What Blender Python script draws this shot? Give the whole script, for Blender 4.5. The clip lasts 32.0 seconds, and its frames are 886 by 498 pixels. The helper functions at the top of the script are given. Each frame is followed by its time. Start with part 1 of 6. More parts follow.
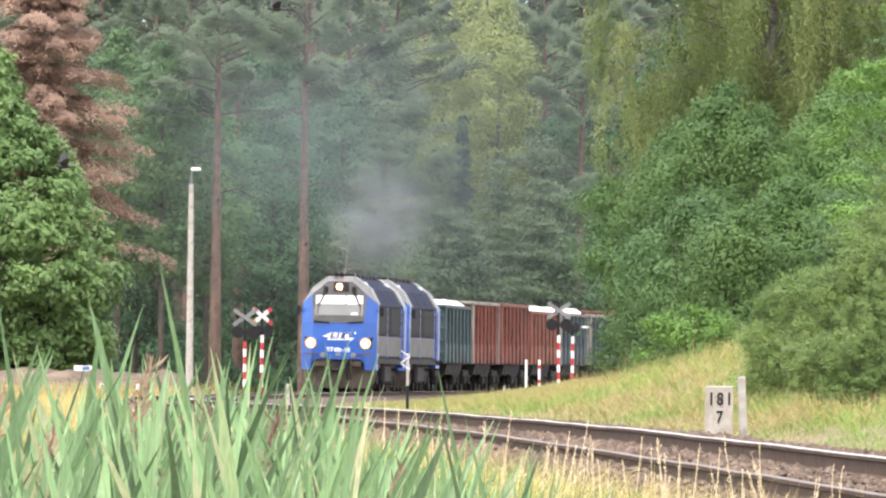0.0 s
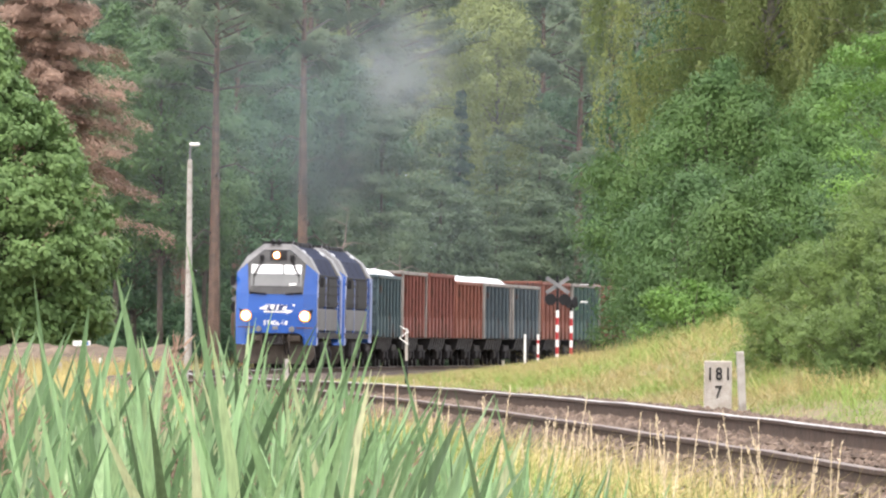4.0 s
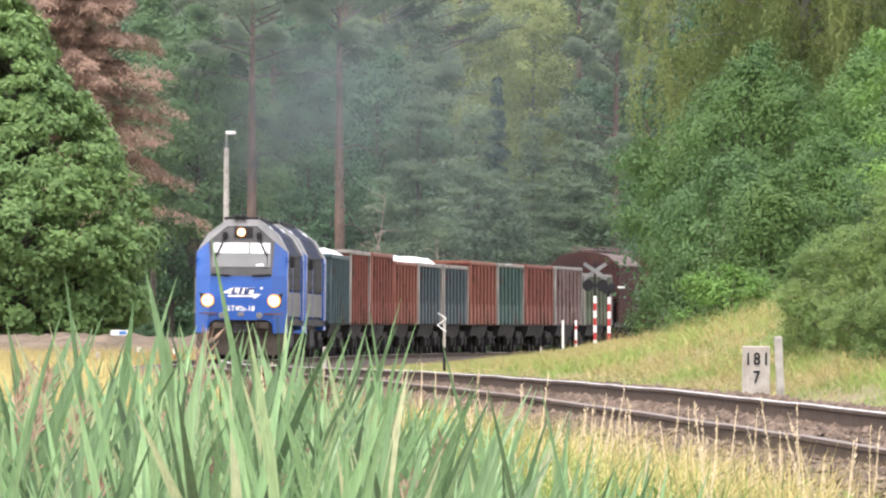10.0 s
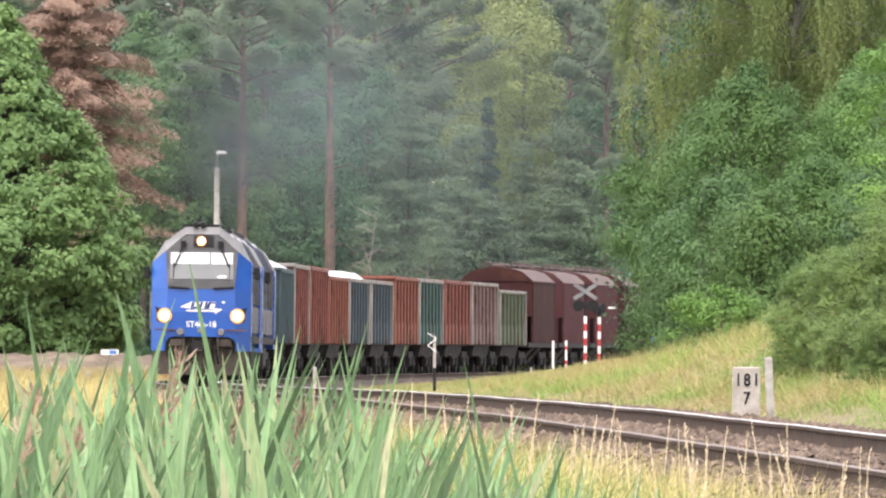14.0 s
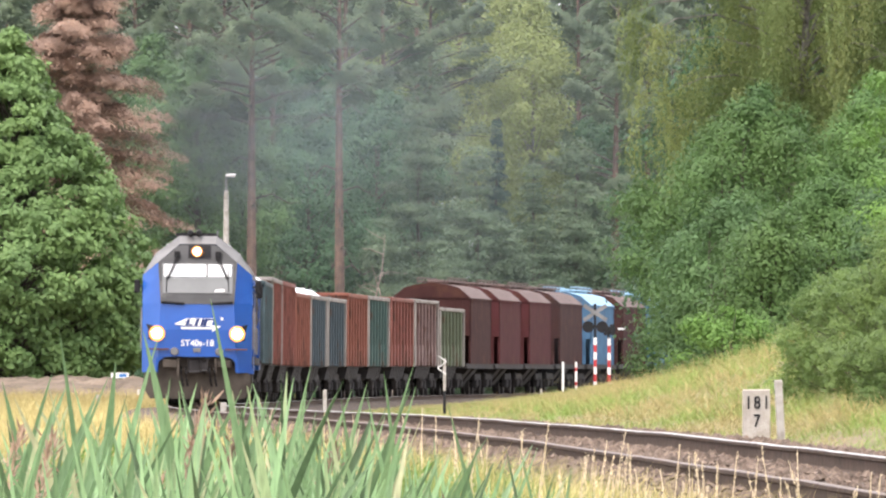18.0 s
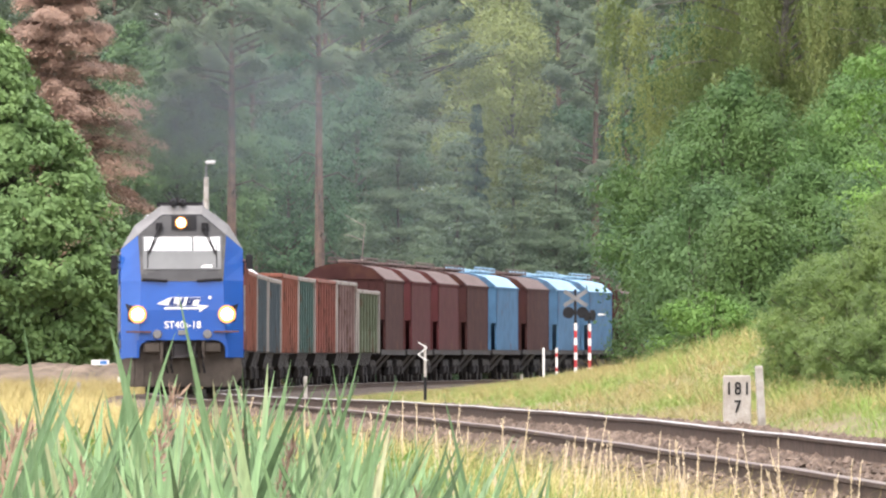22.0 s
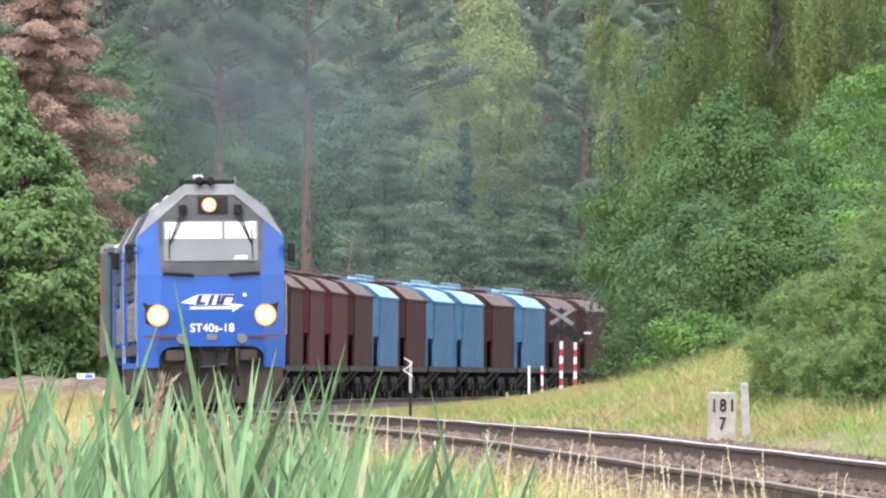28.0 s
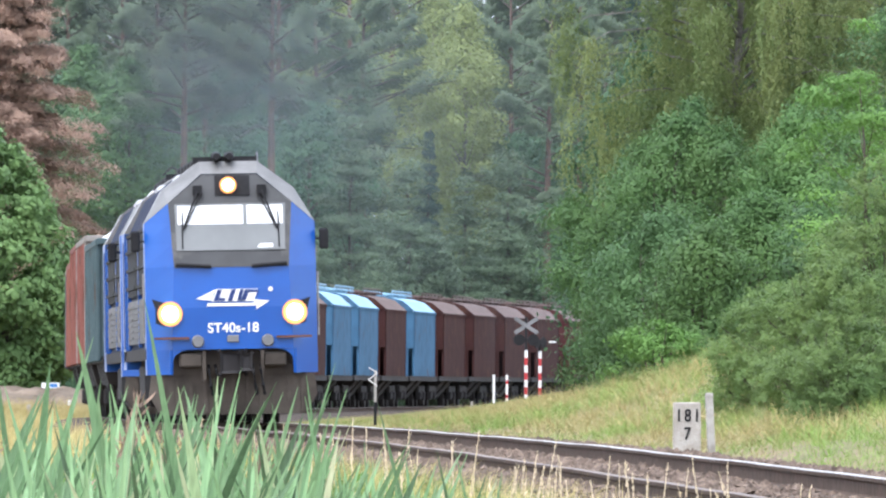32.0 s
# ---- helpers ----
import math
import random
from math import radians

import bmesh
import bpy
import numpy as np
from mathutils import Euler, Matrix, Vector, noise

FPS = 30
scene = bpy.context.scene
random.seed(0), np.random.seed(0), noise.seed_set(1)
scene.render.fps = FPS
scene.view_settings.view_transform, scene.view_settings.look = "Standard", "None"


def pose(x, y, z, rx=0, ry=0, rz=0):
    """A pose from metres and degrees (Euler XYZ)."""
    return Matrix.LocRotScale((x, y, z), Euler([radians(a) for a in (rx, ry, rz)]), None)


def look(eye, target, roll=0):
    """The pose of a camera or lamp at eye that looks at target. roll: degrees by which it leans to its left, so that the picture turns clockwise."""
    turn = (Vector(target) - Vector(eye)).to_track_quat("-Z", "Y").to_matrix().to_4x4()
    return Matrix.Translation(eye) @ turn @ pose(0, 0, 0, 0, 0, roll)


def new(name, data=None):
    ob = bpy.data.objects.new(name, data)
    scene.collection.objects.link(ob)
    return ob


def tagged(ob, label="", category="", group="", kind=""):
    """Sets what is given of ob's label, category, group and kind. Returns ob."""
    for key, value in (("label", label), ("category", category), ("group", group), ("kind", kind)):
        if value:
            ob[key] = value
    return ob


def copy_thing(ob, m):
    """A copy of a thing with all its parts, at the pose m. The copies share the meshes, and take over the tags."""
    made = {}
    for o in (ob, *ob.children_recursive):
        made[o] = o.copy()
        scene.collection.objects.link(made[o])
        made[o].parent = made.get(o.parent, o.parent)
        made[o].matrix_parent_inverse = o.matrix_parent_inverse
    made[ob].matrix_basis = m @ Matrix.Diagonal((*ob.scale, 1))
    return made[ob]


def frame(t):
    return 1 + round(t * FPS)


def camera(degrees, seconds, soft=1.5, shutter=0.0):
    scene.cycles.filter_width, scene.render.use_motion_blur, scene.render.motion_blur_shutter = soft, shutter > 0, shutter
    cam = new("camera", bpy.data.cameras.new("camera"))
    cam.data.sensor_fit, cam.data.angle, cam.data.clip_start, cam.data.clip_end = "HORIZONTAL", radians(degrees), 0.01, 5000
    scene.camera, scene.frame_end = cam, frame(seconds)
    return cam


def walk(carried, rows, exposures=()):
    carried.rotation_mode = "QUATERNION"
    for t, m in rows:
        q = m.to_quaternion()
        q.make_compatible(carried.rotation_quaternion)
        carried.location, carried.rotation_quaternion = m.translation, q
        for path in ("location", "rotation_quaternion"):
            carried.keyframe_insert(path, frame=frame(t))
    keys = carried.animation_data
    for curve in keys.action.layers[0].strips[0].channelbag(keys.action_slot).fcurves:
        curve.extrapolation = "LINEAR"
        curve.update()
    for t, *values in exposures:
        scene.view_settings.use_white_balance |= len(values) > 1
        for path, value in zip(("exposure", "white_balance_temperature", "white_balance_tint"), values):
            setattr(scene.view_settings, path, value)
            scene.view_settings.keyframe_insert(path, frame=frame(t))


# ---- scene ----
# ---- camera: a long lens, hand-held, standing beside a single railway line ----
cam = camera(3.854, 32.0, soft=2.3)
EYE = (0.0, 0.0, 0.36)      # the rail head is z = 0
# seconds, yaw, pitch, roll in degrees
TURNS = (
    (0, -0.1435, 0.6007, -0.58), (0.5, -0.1626, 0.4794, -0.57), (1, -0.1830, 0.3862, -0.66), (1.5, -0.1700, 0.3881, -0.61),
    (2, -0.1657, 0.4133, -0.66), (2.5, -0.2033, 0.4160, -0.70), (3, -0.2041, 0.4483, -0.60), (3.5, -0.1728, 0.4978, -0.54),
    (5.5, -0.0736, 0.4578, -0.53), (6, -0.0184, 0.4632, -0.29), (6.5, 0.0153, 0.4322, -0.09), (7, 0.0133, 0.4192, -0.15),
    (7.5, 0.0350, 0.4545, -0.22), (8, 0.0458, 0.4600, -0.12), (8.5, 0.0331, 0.4209, -0.38), (9, 0.0126, 0.4118, -0.35), (9.5, 0.0273, 0.4194, -0.12),
    (10, 0.0166, 0.4340, -0.09), (10.5, -0.0131, 0.4469, -0.07), (11, -0.0112, 0.4596, -0.02), (11.5, -0.0048, 0.4572, -0.14),
    (12, -0.0233, 0.4858, -0.28), (12.5, -0.0551, 0.5213, -0.23), (13, -0.0533, 0.5273, -0.31), (13.5, -0.0212, 0.5208, -0.22),
    (15.5, -0.0324, 0.5311, -0.16), (16, 0.0000, 0.5410, -0.00), (16.5, 0.0103, 0.5259, 0.02), (17, 0.0033, 0.5374, 0.05),
    (17.5, -0.0014, 0.5653, 0.16), (18, 0.0176, 0.6198, 0.04), (18.5, 0.0410, 0.6604, -0.04), (19, 0.0238, 0.6341, -0.15),
    (19.5, -0.0022, 0.6207, -0.12), (20, -0.0026, 0.6085, -0.05), (20.5, 0.0139, 0.5876, 0.14), (21, -0.0102, 0.5645, 0.22),
    (21.5, -0.0532, 0.5483, 0.33), (22, -0.0669, 0.5602, 0.21), (22.5, -0.0761, 0.5744, 0.14), (23, -0.0758, 0.5859, -0.03),
    (23.5, -0.0772, 0.6041, 0.03), (24, -0.1032, 0.6160, 0.13), (24.5, -0.0985, 0.5954, 0.07), (25, -0.0900, 0.5789, 0.06),
    (25.5, -0.0879, 0.5837, 0.07), (26, -0.1311, 0.6173, -0.05), (26.5, -0.1552, 0.6679, -0.20), (28.5, -0.1404, 0.6234, -0.38),
    (29, -0.1609, 0.6318, -0.43), (29.5, -0.1692, 0.6334, -0.36), (30, -0.1896, 0.6210, -0.22), (30.5, -0.2475, 0.6154, -0.15),
    (31, -0.2730, 0.6197, -0.26), (31.5, -0.2840, 0.6382, -0.31), (32, -0.2840, 0.6722, -0.31),)
# the holder's rise and fall in metres, by the second
RISE = ((0, 2, 6, 10, 13, 16, 19, 23, 26, 29, 32), (-0.01, -0.01, 0.0, 0.005, 0.0, 0.025, 0.05, 0.055, 0.01, 0.005, 0.025))
walk(cam, [(t, pose(EYE[0], EYE[1], EYE[2] + np.interp(t, *RISE), 90 + p - 0.2 * np.interp(t, *RISE), r, y)) for t, y, p, r in TURNS],
     ((0, 1.63, 6750, 13), (1.2, 1.62, 6750, 13), (2, 1.5, 6750, 13), (3, 1.47, 6750, 14), (10, 1.49, 6700, 14), (16, 1.55, 6750, 15), (24, 1.57, 6700, 15), (27.5, 1.5, 6300, 13), (30, 1.47, 6000, 12), (32, 1.46, 5900, 11)))

# ---- overcast daylight ----
world = bpy.data.worlds.new("overcast_sky")
scene.world = world
world.use_nodes = True
nt = world.node_tree
sky = nt.nodes.new("ShaderNodeTexSky")
sky.sky_type, sky.sun_disc = "NISHITA", False
sky.sun_elevation, sky.sun_rotation = radians(60), radians(-150)
sky.air_density, sky.dust_density, sky.ozone_density = 1.0, 6.0, 1.0
soft_white = nt.nodes.new("ShaderNodeMixRGB")
soft_white.inputs[0].default_value = 0.72
soft_white.inputs[2].default_value = (7.6, 7.9, 8.4, 1)
nt.links.new(sky.outputs[0], soft_white.inputs[1])
nt.links.new(soft_white.outputs[0], nt.nodes["Background"].inputs[0])
nt.nodes["Background"].inputs[1].default_value = 0.138
sun = new("sun", bpy.data.lights.new("sun", "SUN"))
sun.data.energy, sun.data.angle, sun.data.color = 1.0, radians(20), (1.0, 0.96, 0.9)
sun.matrix_world = look((-28, -42, 90), (0, 0, 0))


# ---- materials ----
def mat(name, color, rough=0.6, metal=0.0, color2=None, scale=3.0, amount=0.5, bump=0.0, bump_scale=None,
        dirt=None, dirt_scale=0.7, dirt_amount=0.4, piece=0.0, glow=0.0, through_light=0.0, coat=0.0):
    m = bpy.data.materials.new(name)
    m.use_nodes = True
    n, l = m.node_tree.nodes, m.node_tree.links
    b = n["Principled BSDF"]
    b.inputs["Roughness"].default_value, b.inputs["Metallic"].default_value = rough, metal
    b.inputs["Coat Weight"].default_value = coat
    if rough > 0.75:
        b.inputs["Specular IOR Level"].default_value = 0.2
    c2 = color2 or tuple(c * 0.7 for c in color)
    co = n.new("ShaderNodeTexCoord")
    fine = n.new("ShaderNodeTexNoise")
    fine.inputs["Scale"].default_value, fine.inputs["Detail"].default_value = scale, 6
    l.new(co.outputs["Object"], fine.inputs["Vector"])
    mix = n.new("ShaderNodeMixRGB")
    mix.inputs[1].default_value, mix.inputs[2].default_value = (*color, 1), (*c2, 1)
    ramp = n.new("ShaderNodeMapRange")
    ramp.inputs[1].default_value, ramp.inputs[2].default_value = 0.35, 0.65
    ramp.inputs[4].default_value = amount * 2 if amount < 0.5 else 1.0
    l.new(fine.outputs[0], ramp.inputs[0])
    l.new(ramp.outputs[0], mix.inputs[0])
    out = mix.outputs[0]
    if dirt:
        big = n.new("ShaderNodeTexNoise")
        big.inputs["Scale"].default_value, big.inputs["Detail"].default_value = dirt_scale, 8
        big.inputs["Roughness"].default_value = 0.7
        l.new(co.outputs["Object"], big.inputs["Vector"])
        r2 = n.new("ShaderNodeMapRange")
        r2.inputs[1].default_value, r2.inputs[2].default_value = 0.62 - dirt_amount * 0.3, 0.72 - dirt_amount * 0.1
        l.new(big.outputs[0], r2.inputs[0])
        m2 = n.new("ShaderNodeMixRGB")
        m2.inputs[2].default_value = (*dirt, 1)
        l.new(r2.outputs[0], m2.inputs[0])
        l.new(out, m2.inputs[1])
        out = m2.outputs[0]
    if piece:
        geo, info = n.new("ShaderNodeNewGeometry"), n.new("ShaderNodeObjectInfo")
        add = n.new("ShaderNodeMath")
        add.operation = "ADD"
        l.new(geo.outputs["Random Per Island"], add.inputs[0])
        half = n.new("ShaderNodeMath")
        half.operation = "MULTIPLY_ADD"
        half.inputs[1].default_value, half.inputs[2].default_value = 1.2, -0.6
        l.new(info.outputs["Random"], half.inputs[0])
        l.new(half.outputs[0], add.inputs[1])
        r3 = n.new("ShaderNodeMapRange")
        r3.clamp = False
        r3.inputs[3].default_value, r3.inputs[4].default_value = 1 - piece, 1 + piece
        l.new(add.outputs[0], r3.inputs[0])
        hsv = n.new("ShaderNodeHueSaturation")
        l.new(r3.outputs[0], hsv.inputs["Value"])
        l.new(out, hsv.inputs["Color"])
        out = hsv.outputs[0]
    l.new(out, b.inputs["Base Color"])
    if bump:
        bn = n.new("ShaderNodeTexNoise")
        bn.inputs["Scale"].default_value, bn.inputs["Detail"].default_value = bump_scale or scale * 4, 6
        l.new(co.outputs["Object"], bn.inputs["Vector"])
        bp = n.new("ShaderNodeBump")
        bp.inputs["Strength"].default_value, bp.inputs["Distance"].default_value = bump, 0.03
        l.new(bn.outputs[0], bp.inputs["Height"])
        l.new(bp.outputs[0], b.inputs["Normal"])
    if glow:
        b.inputs["Emission Color"].default_value = (*color, 1)
        b.inputs["Emission Strength"].default_value = glow
    if through_light:
        tr = n.new("ShaderNodeBsdfTranslucent")
        l.new(out, tr.inputs[0])
        ms = n.new("ShaderNodeMixShader")
        ms.inputs[0].default_value = through_light
        l.new(b.outputs[0], ms.inputs[1])
        l.new(tr.outputs[0], ms.inputs[2])
        l.new(ms.outputs[0], n["Material Output"].inputs[0])
        b.inputs["Specular IOR Level"].default_value = 0.25
    return m


def leaf_mat(name, color, color2, piece=0.1, light=0.3):
    return mat(name, color, 0.55, color2=color2, scale=0.5, amount=0.6, piece=piece, through_light=light)


def blade_mat(name, color, color2, dry):
    """A long leaf: streaks along it, a few leaves turning straw-coloured."""
    m = leaf_mat(name, color, color2, 0.4, 0.3)
    n, l = m.node_tree.nodes, m.node_tree.links
    b = n["Principled BSDF"]
    b.inputs["Roughness"].default_value, b.inputs["Specular IOR Level"].default_value = 0.38, 0.5
    co, mp, tex = n.new("ShaderNodeTexCoord"), n.new("ShaderNodeMapping"), n.new("ShaderNodeTexNoise")
    mp.inputs["Scale"].default_value = (200, 200, 5)
    tex.inputs["Scale"].default_value, tex.inputs["Detail"].default_value = 1.0, 3
    l.new(co.outputs["Object"], mp.inputs[0])
    l.new(mp.outputs[0], tex.inputs["Vector"])
    r = n.new("ShaderNodeMapRange")
    r.inputs[1].default_value, r.inputs[2].default_value, r.inputs[3].default_value, r.inputs[4].default_value = 0.3, 0.7, 0.8, 1.22
    l.new(tex.outputs[0], r.inputs[0])
    hue = n.new("ShaderNodeMixRGB")
    hue.inputs[2].default_value = (*dry, 1)
    geo, pick = n.new("ShaderNodeNewGeometry"), n.new("ShaderNodeMapRange")
    pick.inputs[1].default_value, pick.inputs[2].default_value, pick.inputs[4].default_value = 0.8, 1.0, 0.8
    l.new(geo.outputs["Random Per Island"], pick.inputs[0])
    info, add = n.new("ShaderNodeObjectInfo"), n.new("ShaderNodeMath")
    add.operation = "MAXIMUM"
    pick2 = n.new("ShaderNodeMapRange")
    pick2.inputs[1].default_value, pick2.inputs[2].default_value, pick2.inputs[4].default_value = 0.9, 1.0, 0.6
    l.new(info.outputs["Random"], pick2.inputs[0])
    l.new(pick.outputs[0], add.inputs[0])
    l.new(pick2.outputs[0], add.inputs[1])
    l.new(add.outputs[0], hue.inputs[0])
    streak = n.new("ShaderNodeHueSaturation")
    old = b.inputs["Base Color"].links[0].from_socket
    l.new(old, hue.inputs[1])
    l.new(hue.outputs[0], streak.inputs["Color"])
    l.new(r.outputs[0], streak.inputs["Value"])
    l.new(streak.outputs[0], b.inputs["Base Color"])
    for x in n:
        if x.type == "BSDF_TRANSLUCENT":
            l.new(streak.outputs[0], x.inputs[0])
    return m


BLUE = mat("blue_paint", (0.002, 0.07, 0.33), 0.34, color2=(0.002, 0.058, 0.28), scale=1.2, dirt=(0.012, 0.05, 0.23), dirt_amount=0.2, coat=0.08)
BLUE_DARK = mat("dark_blue_paint", (0.008, 0.034, 0.15), 0.6, scale=1.5, dirt=(0.03, 0.035, 0.06), dirt_amount=0.25)
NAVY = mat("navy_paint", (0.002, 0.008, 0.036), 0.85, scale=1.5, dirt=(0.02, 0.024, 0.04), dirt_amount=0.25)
SILVER = mat("grey_paint", (0.17, 0.172, 0.175), 0.6, color2=(0.12, 0.12, 0.122), scale=2, dirt=(0.12, 0.11, 0.1), dirt_amount=0.3)
ROOF_GREY = mat("roof_grey_paint", (0.15, 0.146, 0.142), 0.5, color2=(0.1, 0.096, 0.092), scale=2.5, dirt=(0.08, 0.075, 0.07), dirt_amount=0.35)
FACE_GREY = mat("dark_grey_paint", (0.028, 0.029, 0.031), 0.5, scale=3, dirt=(0.09, 0.085, 0.08), dirt_amount=0.2)
BLACK = mat("black_rubber", (0.018, 0.018, 0.02), 0.8, scale=5)
UNDER = mat("grimy_underframe", (0.034, 0.032, 0.033), 0.85, color2=(0.022, 0.02, 0.021), scale=3, dirt=(0.042, 0.034, 0.03), dirt_amount=0.4, bump=0.4)
SOOT = mat("sooty_roof", (0.02, 0.02, 0.02), 0.9, color2=(0.035, 0.032, 0.03), scale=2)
STEEL = mat("worn_steel", (0.35, 0.33, 0.31), 0.35, 0.9, color2=(0.2, 0.17, 0.15), scale=4)
WHITE = mat("white_paint", (0.78, 0.78, 0.77), 0.5, color2=(0.65, 0.65, 0.63), scale=6, dirt=(0.4, 0.38, 0.34), dirt_amount=0.15)
RED = mat("red_paint", (0.42, 0.025, 0.03), 0.5, color2=(0.33, 0.02, 0.025), scale=5)
ORANGE = mat("orange_paint", (0.75, 0.3, 0.04), 0.5, scale=5)
LIGHT = mat("lit_headlamp", (1.0, 0.72, 0.42), 0.3, glow=22.0)


def halo_reflector_mat():
    """A headlamp reflector, its painted lens halo brightest round the bulb in its middle."""
    m = mat("halo_reflector", (0.02, 0.015, 0.012), 0.5, glow=1.0)
    n, l = m.node_tree.nodes, m.node_tree.links
    uv, ln, r = n.new("ShaderNodeUVMap"), n.new("ShaderNodeVectorMath"), n.new("ShaderNodeValToRGB")
    ln.operation = "LENGTH"
    l.new(uv.outputs[0], ln.inputs[0])
    l.new(ln.outputs["Value"], r.inputs[0])
    for p, c in zip((0.0, 0.55, 0.75, 1.0), ((1.0, 0.8, 0.5, 1), (1.0, 0.58, 0.2, 1), (0.75, 0.3, 0.07, 1), (0.3, 0.1, 0.03, 1))):
        e = r.color_ramp.elements[0] if p == 0 else r.color_ramp.elements[-1] if p == 1 else r.color_ramp.elements.new(p)
        e.position, e.color = p, c
    b = n["Principled BSDF"]
    l.new(r.outputs[0], b.inputs["Emission Color"])
    b.inputs["Emission Strength"].default_value = 1.7
    return m


LIGHT_RIM = halo_reflector_mat()
RAIL_TOP = mat("polished_rail_head", (0.5, 0.47, 0.44), 0.36, 0.75, color2=(0.16, 0.115, 0.09), scale=3)
# left rail head painted dark where the polished steel catches no light
RAIL_UNLIT = mat("unlit_rail_head", (0.17, 0.125, 0.098), 0.6, 0.3, color2=(0.1, 0.072, 0.056), scale=3)
RAIL_SIDE = mat("rusty_rail", (0.085, 0.056, 0.041), 0.95, color2=(0.048, 0.032, 0.023), scale=7, bump=0.3)
SLEEPER = mat("weathered_sleeper", (0.12, 0.1, 0.085), 0.9, color2=(0.07, 0.055, 0.045), scale=5, bump=0.4, piece=0.2)
STONE = mat("ballast_stone", (0.155, 0.118, 0.092), 0.9, color2=(0.085, 0.062, 0.049), scale=12, piece=0.45, bump=0.3)
SOIL = mat("dry_soil", (0.15, 0.115, 0.085), 0.95, color2=(0.09, 0.07, 0.052), scale=1.2, dirt=(0.2, 0.155, 0.115), bump=0.6, bump_scale=6)
CONCRETE = mat("weathered_concrete", (0.42, 0.4, 0.37), 0.9, color2=(0.32, 0.3, 0.27), scale=9, dirt=(0.22, 0.2, 0.17), dirt_scale=4, dirt_amount=0.35, bump=0.3)
CARGO = mat("white_cargo_cover", (0.75, 0.76, 0.77), 0.8, color2=(0.6, 0.62, 0.64), scale=2.0, bump=0.5)
BARK_PINE = mat("pine_bark", (0.15, 0.098, 0.076), 0.9, color2=(0.09, 0.062, 0.05), scale=3, bump=0.6, dirt=(0.08, 0.06, 0.05), dirt_amount=0.4)
BARK_GREY = mat("grey_bark", (0.09, 0.075, 0.062), 0.9, color2=(0.05, 0.042, 0.036), scale=4, bump=0.6)
BARK_DEAD = mat("bleached_dead_wood", (0.3, 0.25, 0.21), 0.9, color2=(0.18, 0.14, 0.12), scale=4)
BARK_BIRCH = mat("birch_bark", (0.2, 0.19, 0.165), 0.8, color2=(0.12, 0.112, 0.1), scale=3, dirt=(0.05, 0.045, 0.04), dirt_scale=2.5, dirt_amount=0.4)
PINE_LEAF = leaf_mat("pine_needles", (0.118, 0.158, 0.088), (0.078, 0.116, 0.07))
SPRUCE_LEAF = leaf_mat("spruce_needles", (0.118, 0.168, 0.092), (0.08, 0.124, 0.072))
OAK_LEAF = leaf_mat("broad_leaves", (0.138, 0.222, 0.074), (0.104, 0.178, 0.062))
DARK_LEAF = leaf_mat("dark_broad_leaves", (0.066, 0.132, 0.062), (0.046, 0.1, 0.05))
MID_LEAF = leaf_mat("mid_green_leaves", (0.1, 0.182, 0.066), (0.066, 0.13, 0.05))
DARK_NEEDLE = leaf_mat("dark_spruce_needles", (0.035, 0.075, 0.05), (0.024, 0.055, 0.04))
BIRCH_LEAF = leaf_mat("birch_leaves", (0.19, 0.225, 0.082), (0.115, 0.165, 0.058), 0.12, 0.42)
BIRCH_FAR_LEAF = leaf_mat("pale_birch_leaves", (0.235, 0.275, 0.1), (0.175, 0.215, 0.075))
YOUNG_LEAF = leaf_mat("fresh_leaves", (0.135, 0.25, 0.056), (0.092, 0.182, 0.043))
SHRUB_LEAF = leaf_mat("shrub_leaves", (0.105, 0.19, 0.055), (0.064, 0.132, 0.042), 0.15)
WILLOW_LEAF = leaf_mat("willow_leaves", (0.128, 0.19, 0.052), (0.08, 0.138, 0.04), 0.15)
DEAD_LEAF = leaf_mat("brown_dead_needles", (0.33, 0.225, 0.17), (0.22, 0.15, 0.115))
REED_LEAF = blade_mat("reed_blades", (0.205, 0.32, 0.16), (0.095, 0.172, 0.072), (0.4, 0.36, 0.22))
REED_PLUME = leaf_mat("reed_plumes", (0.33, 0.225, 0.16), (0.24, 0.165, 0.12), 0.3, 0.2)
DRY_GRASS = leaf_mat("dry_grass", (0.46, 0.375, 0.18), (0.27, 0.25, 0.1), 0.3, 0.3)
STRAW = leaf_mat("straw_grass", (0.47, 0.385, 0.17), (0.32, 0.275, 0.11), 0.3, 0.3)
STALK = leaf_mat("bleached_stalks", (0.52, 0.43, 0.3), (0.4, 0.33, 0.22), 0.25, 0.3)
GREEN_GRASS = leaf_mat("green_grass", (0.185, 0.26, 0.062), (0.112, 0.182, 0.042), 0.35, 0.3)
RANK_GRASS = leaf_mat("rank_green_grass", (0.2, 0.29, 0.075), (0.13, 0.2, 0.05), 0.35, 0.3)
HERB_LEAF = leaf_mat("herb_leaves", (0.16, 0.28, 0.055), (0.11, 0.22, 0.045), 0.2, 0.35)


# ---- mesh helpers ----
def mesh_from(bm, name, materials):
    me = bpy.data.meshes.new(name)
    bm.normal_update()
    bm.to_mesh(me)
    bm.free()
    for m in materials if isinstance(materials, (list, tuple)) else [materials]:
        me.materials.append(m)
    return me


def part(name, bm, material, parent, label=""):
    ob = new(name, mesh_from(bm, name, material))
    ob.parent = parent
    return tagged(ob, label) if label else ob


def thing(name, label, category, group="", kind="", at=None):
    ob = new(name)
    ob.empty_display_size = 0.2
    if at is not None:
        ob.matrix_basis = at
    return tagged(ob, label, category, group, kind)


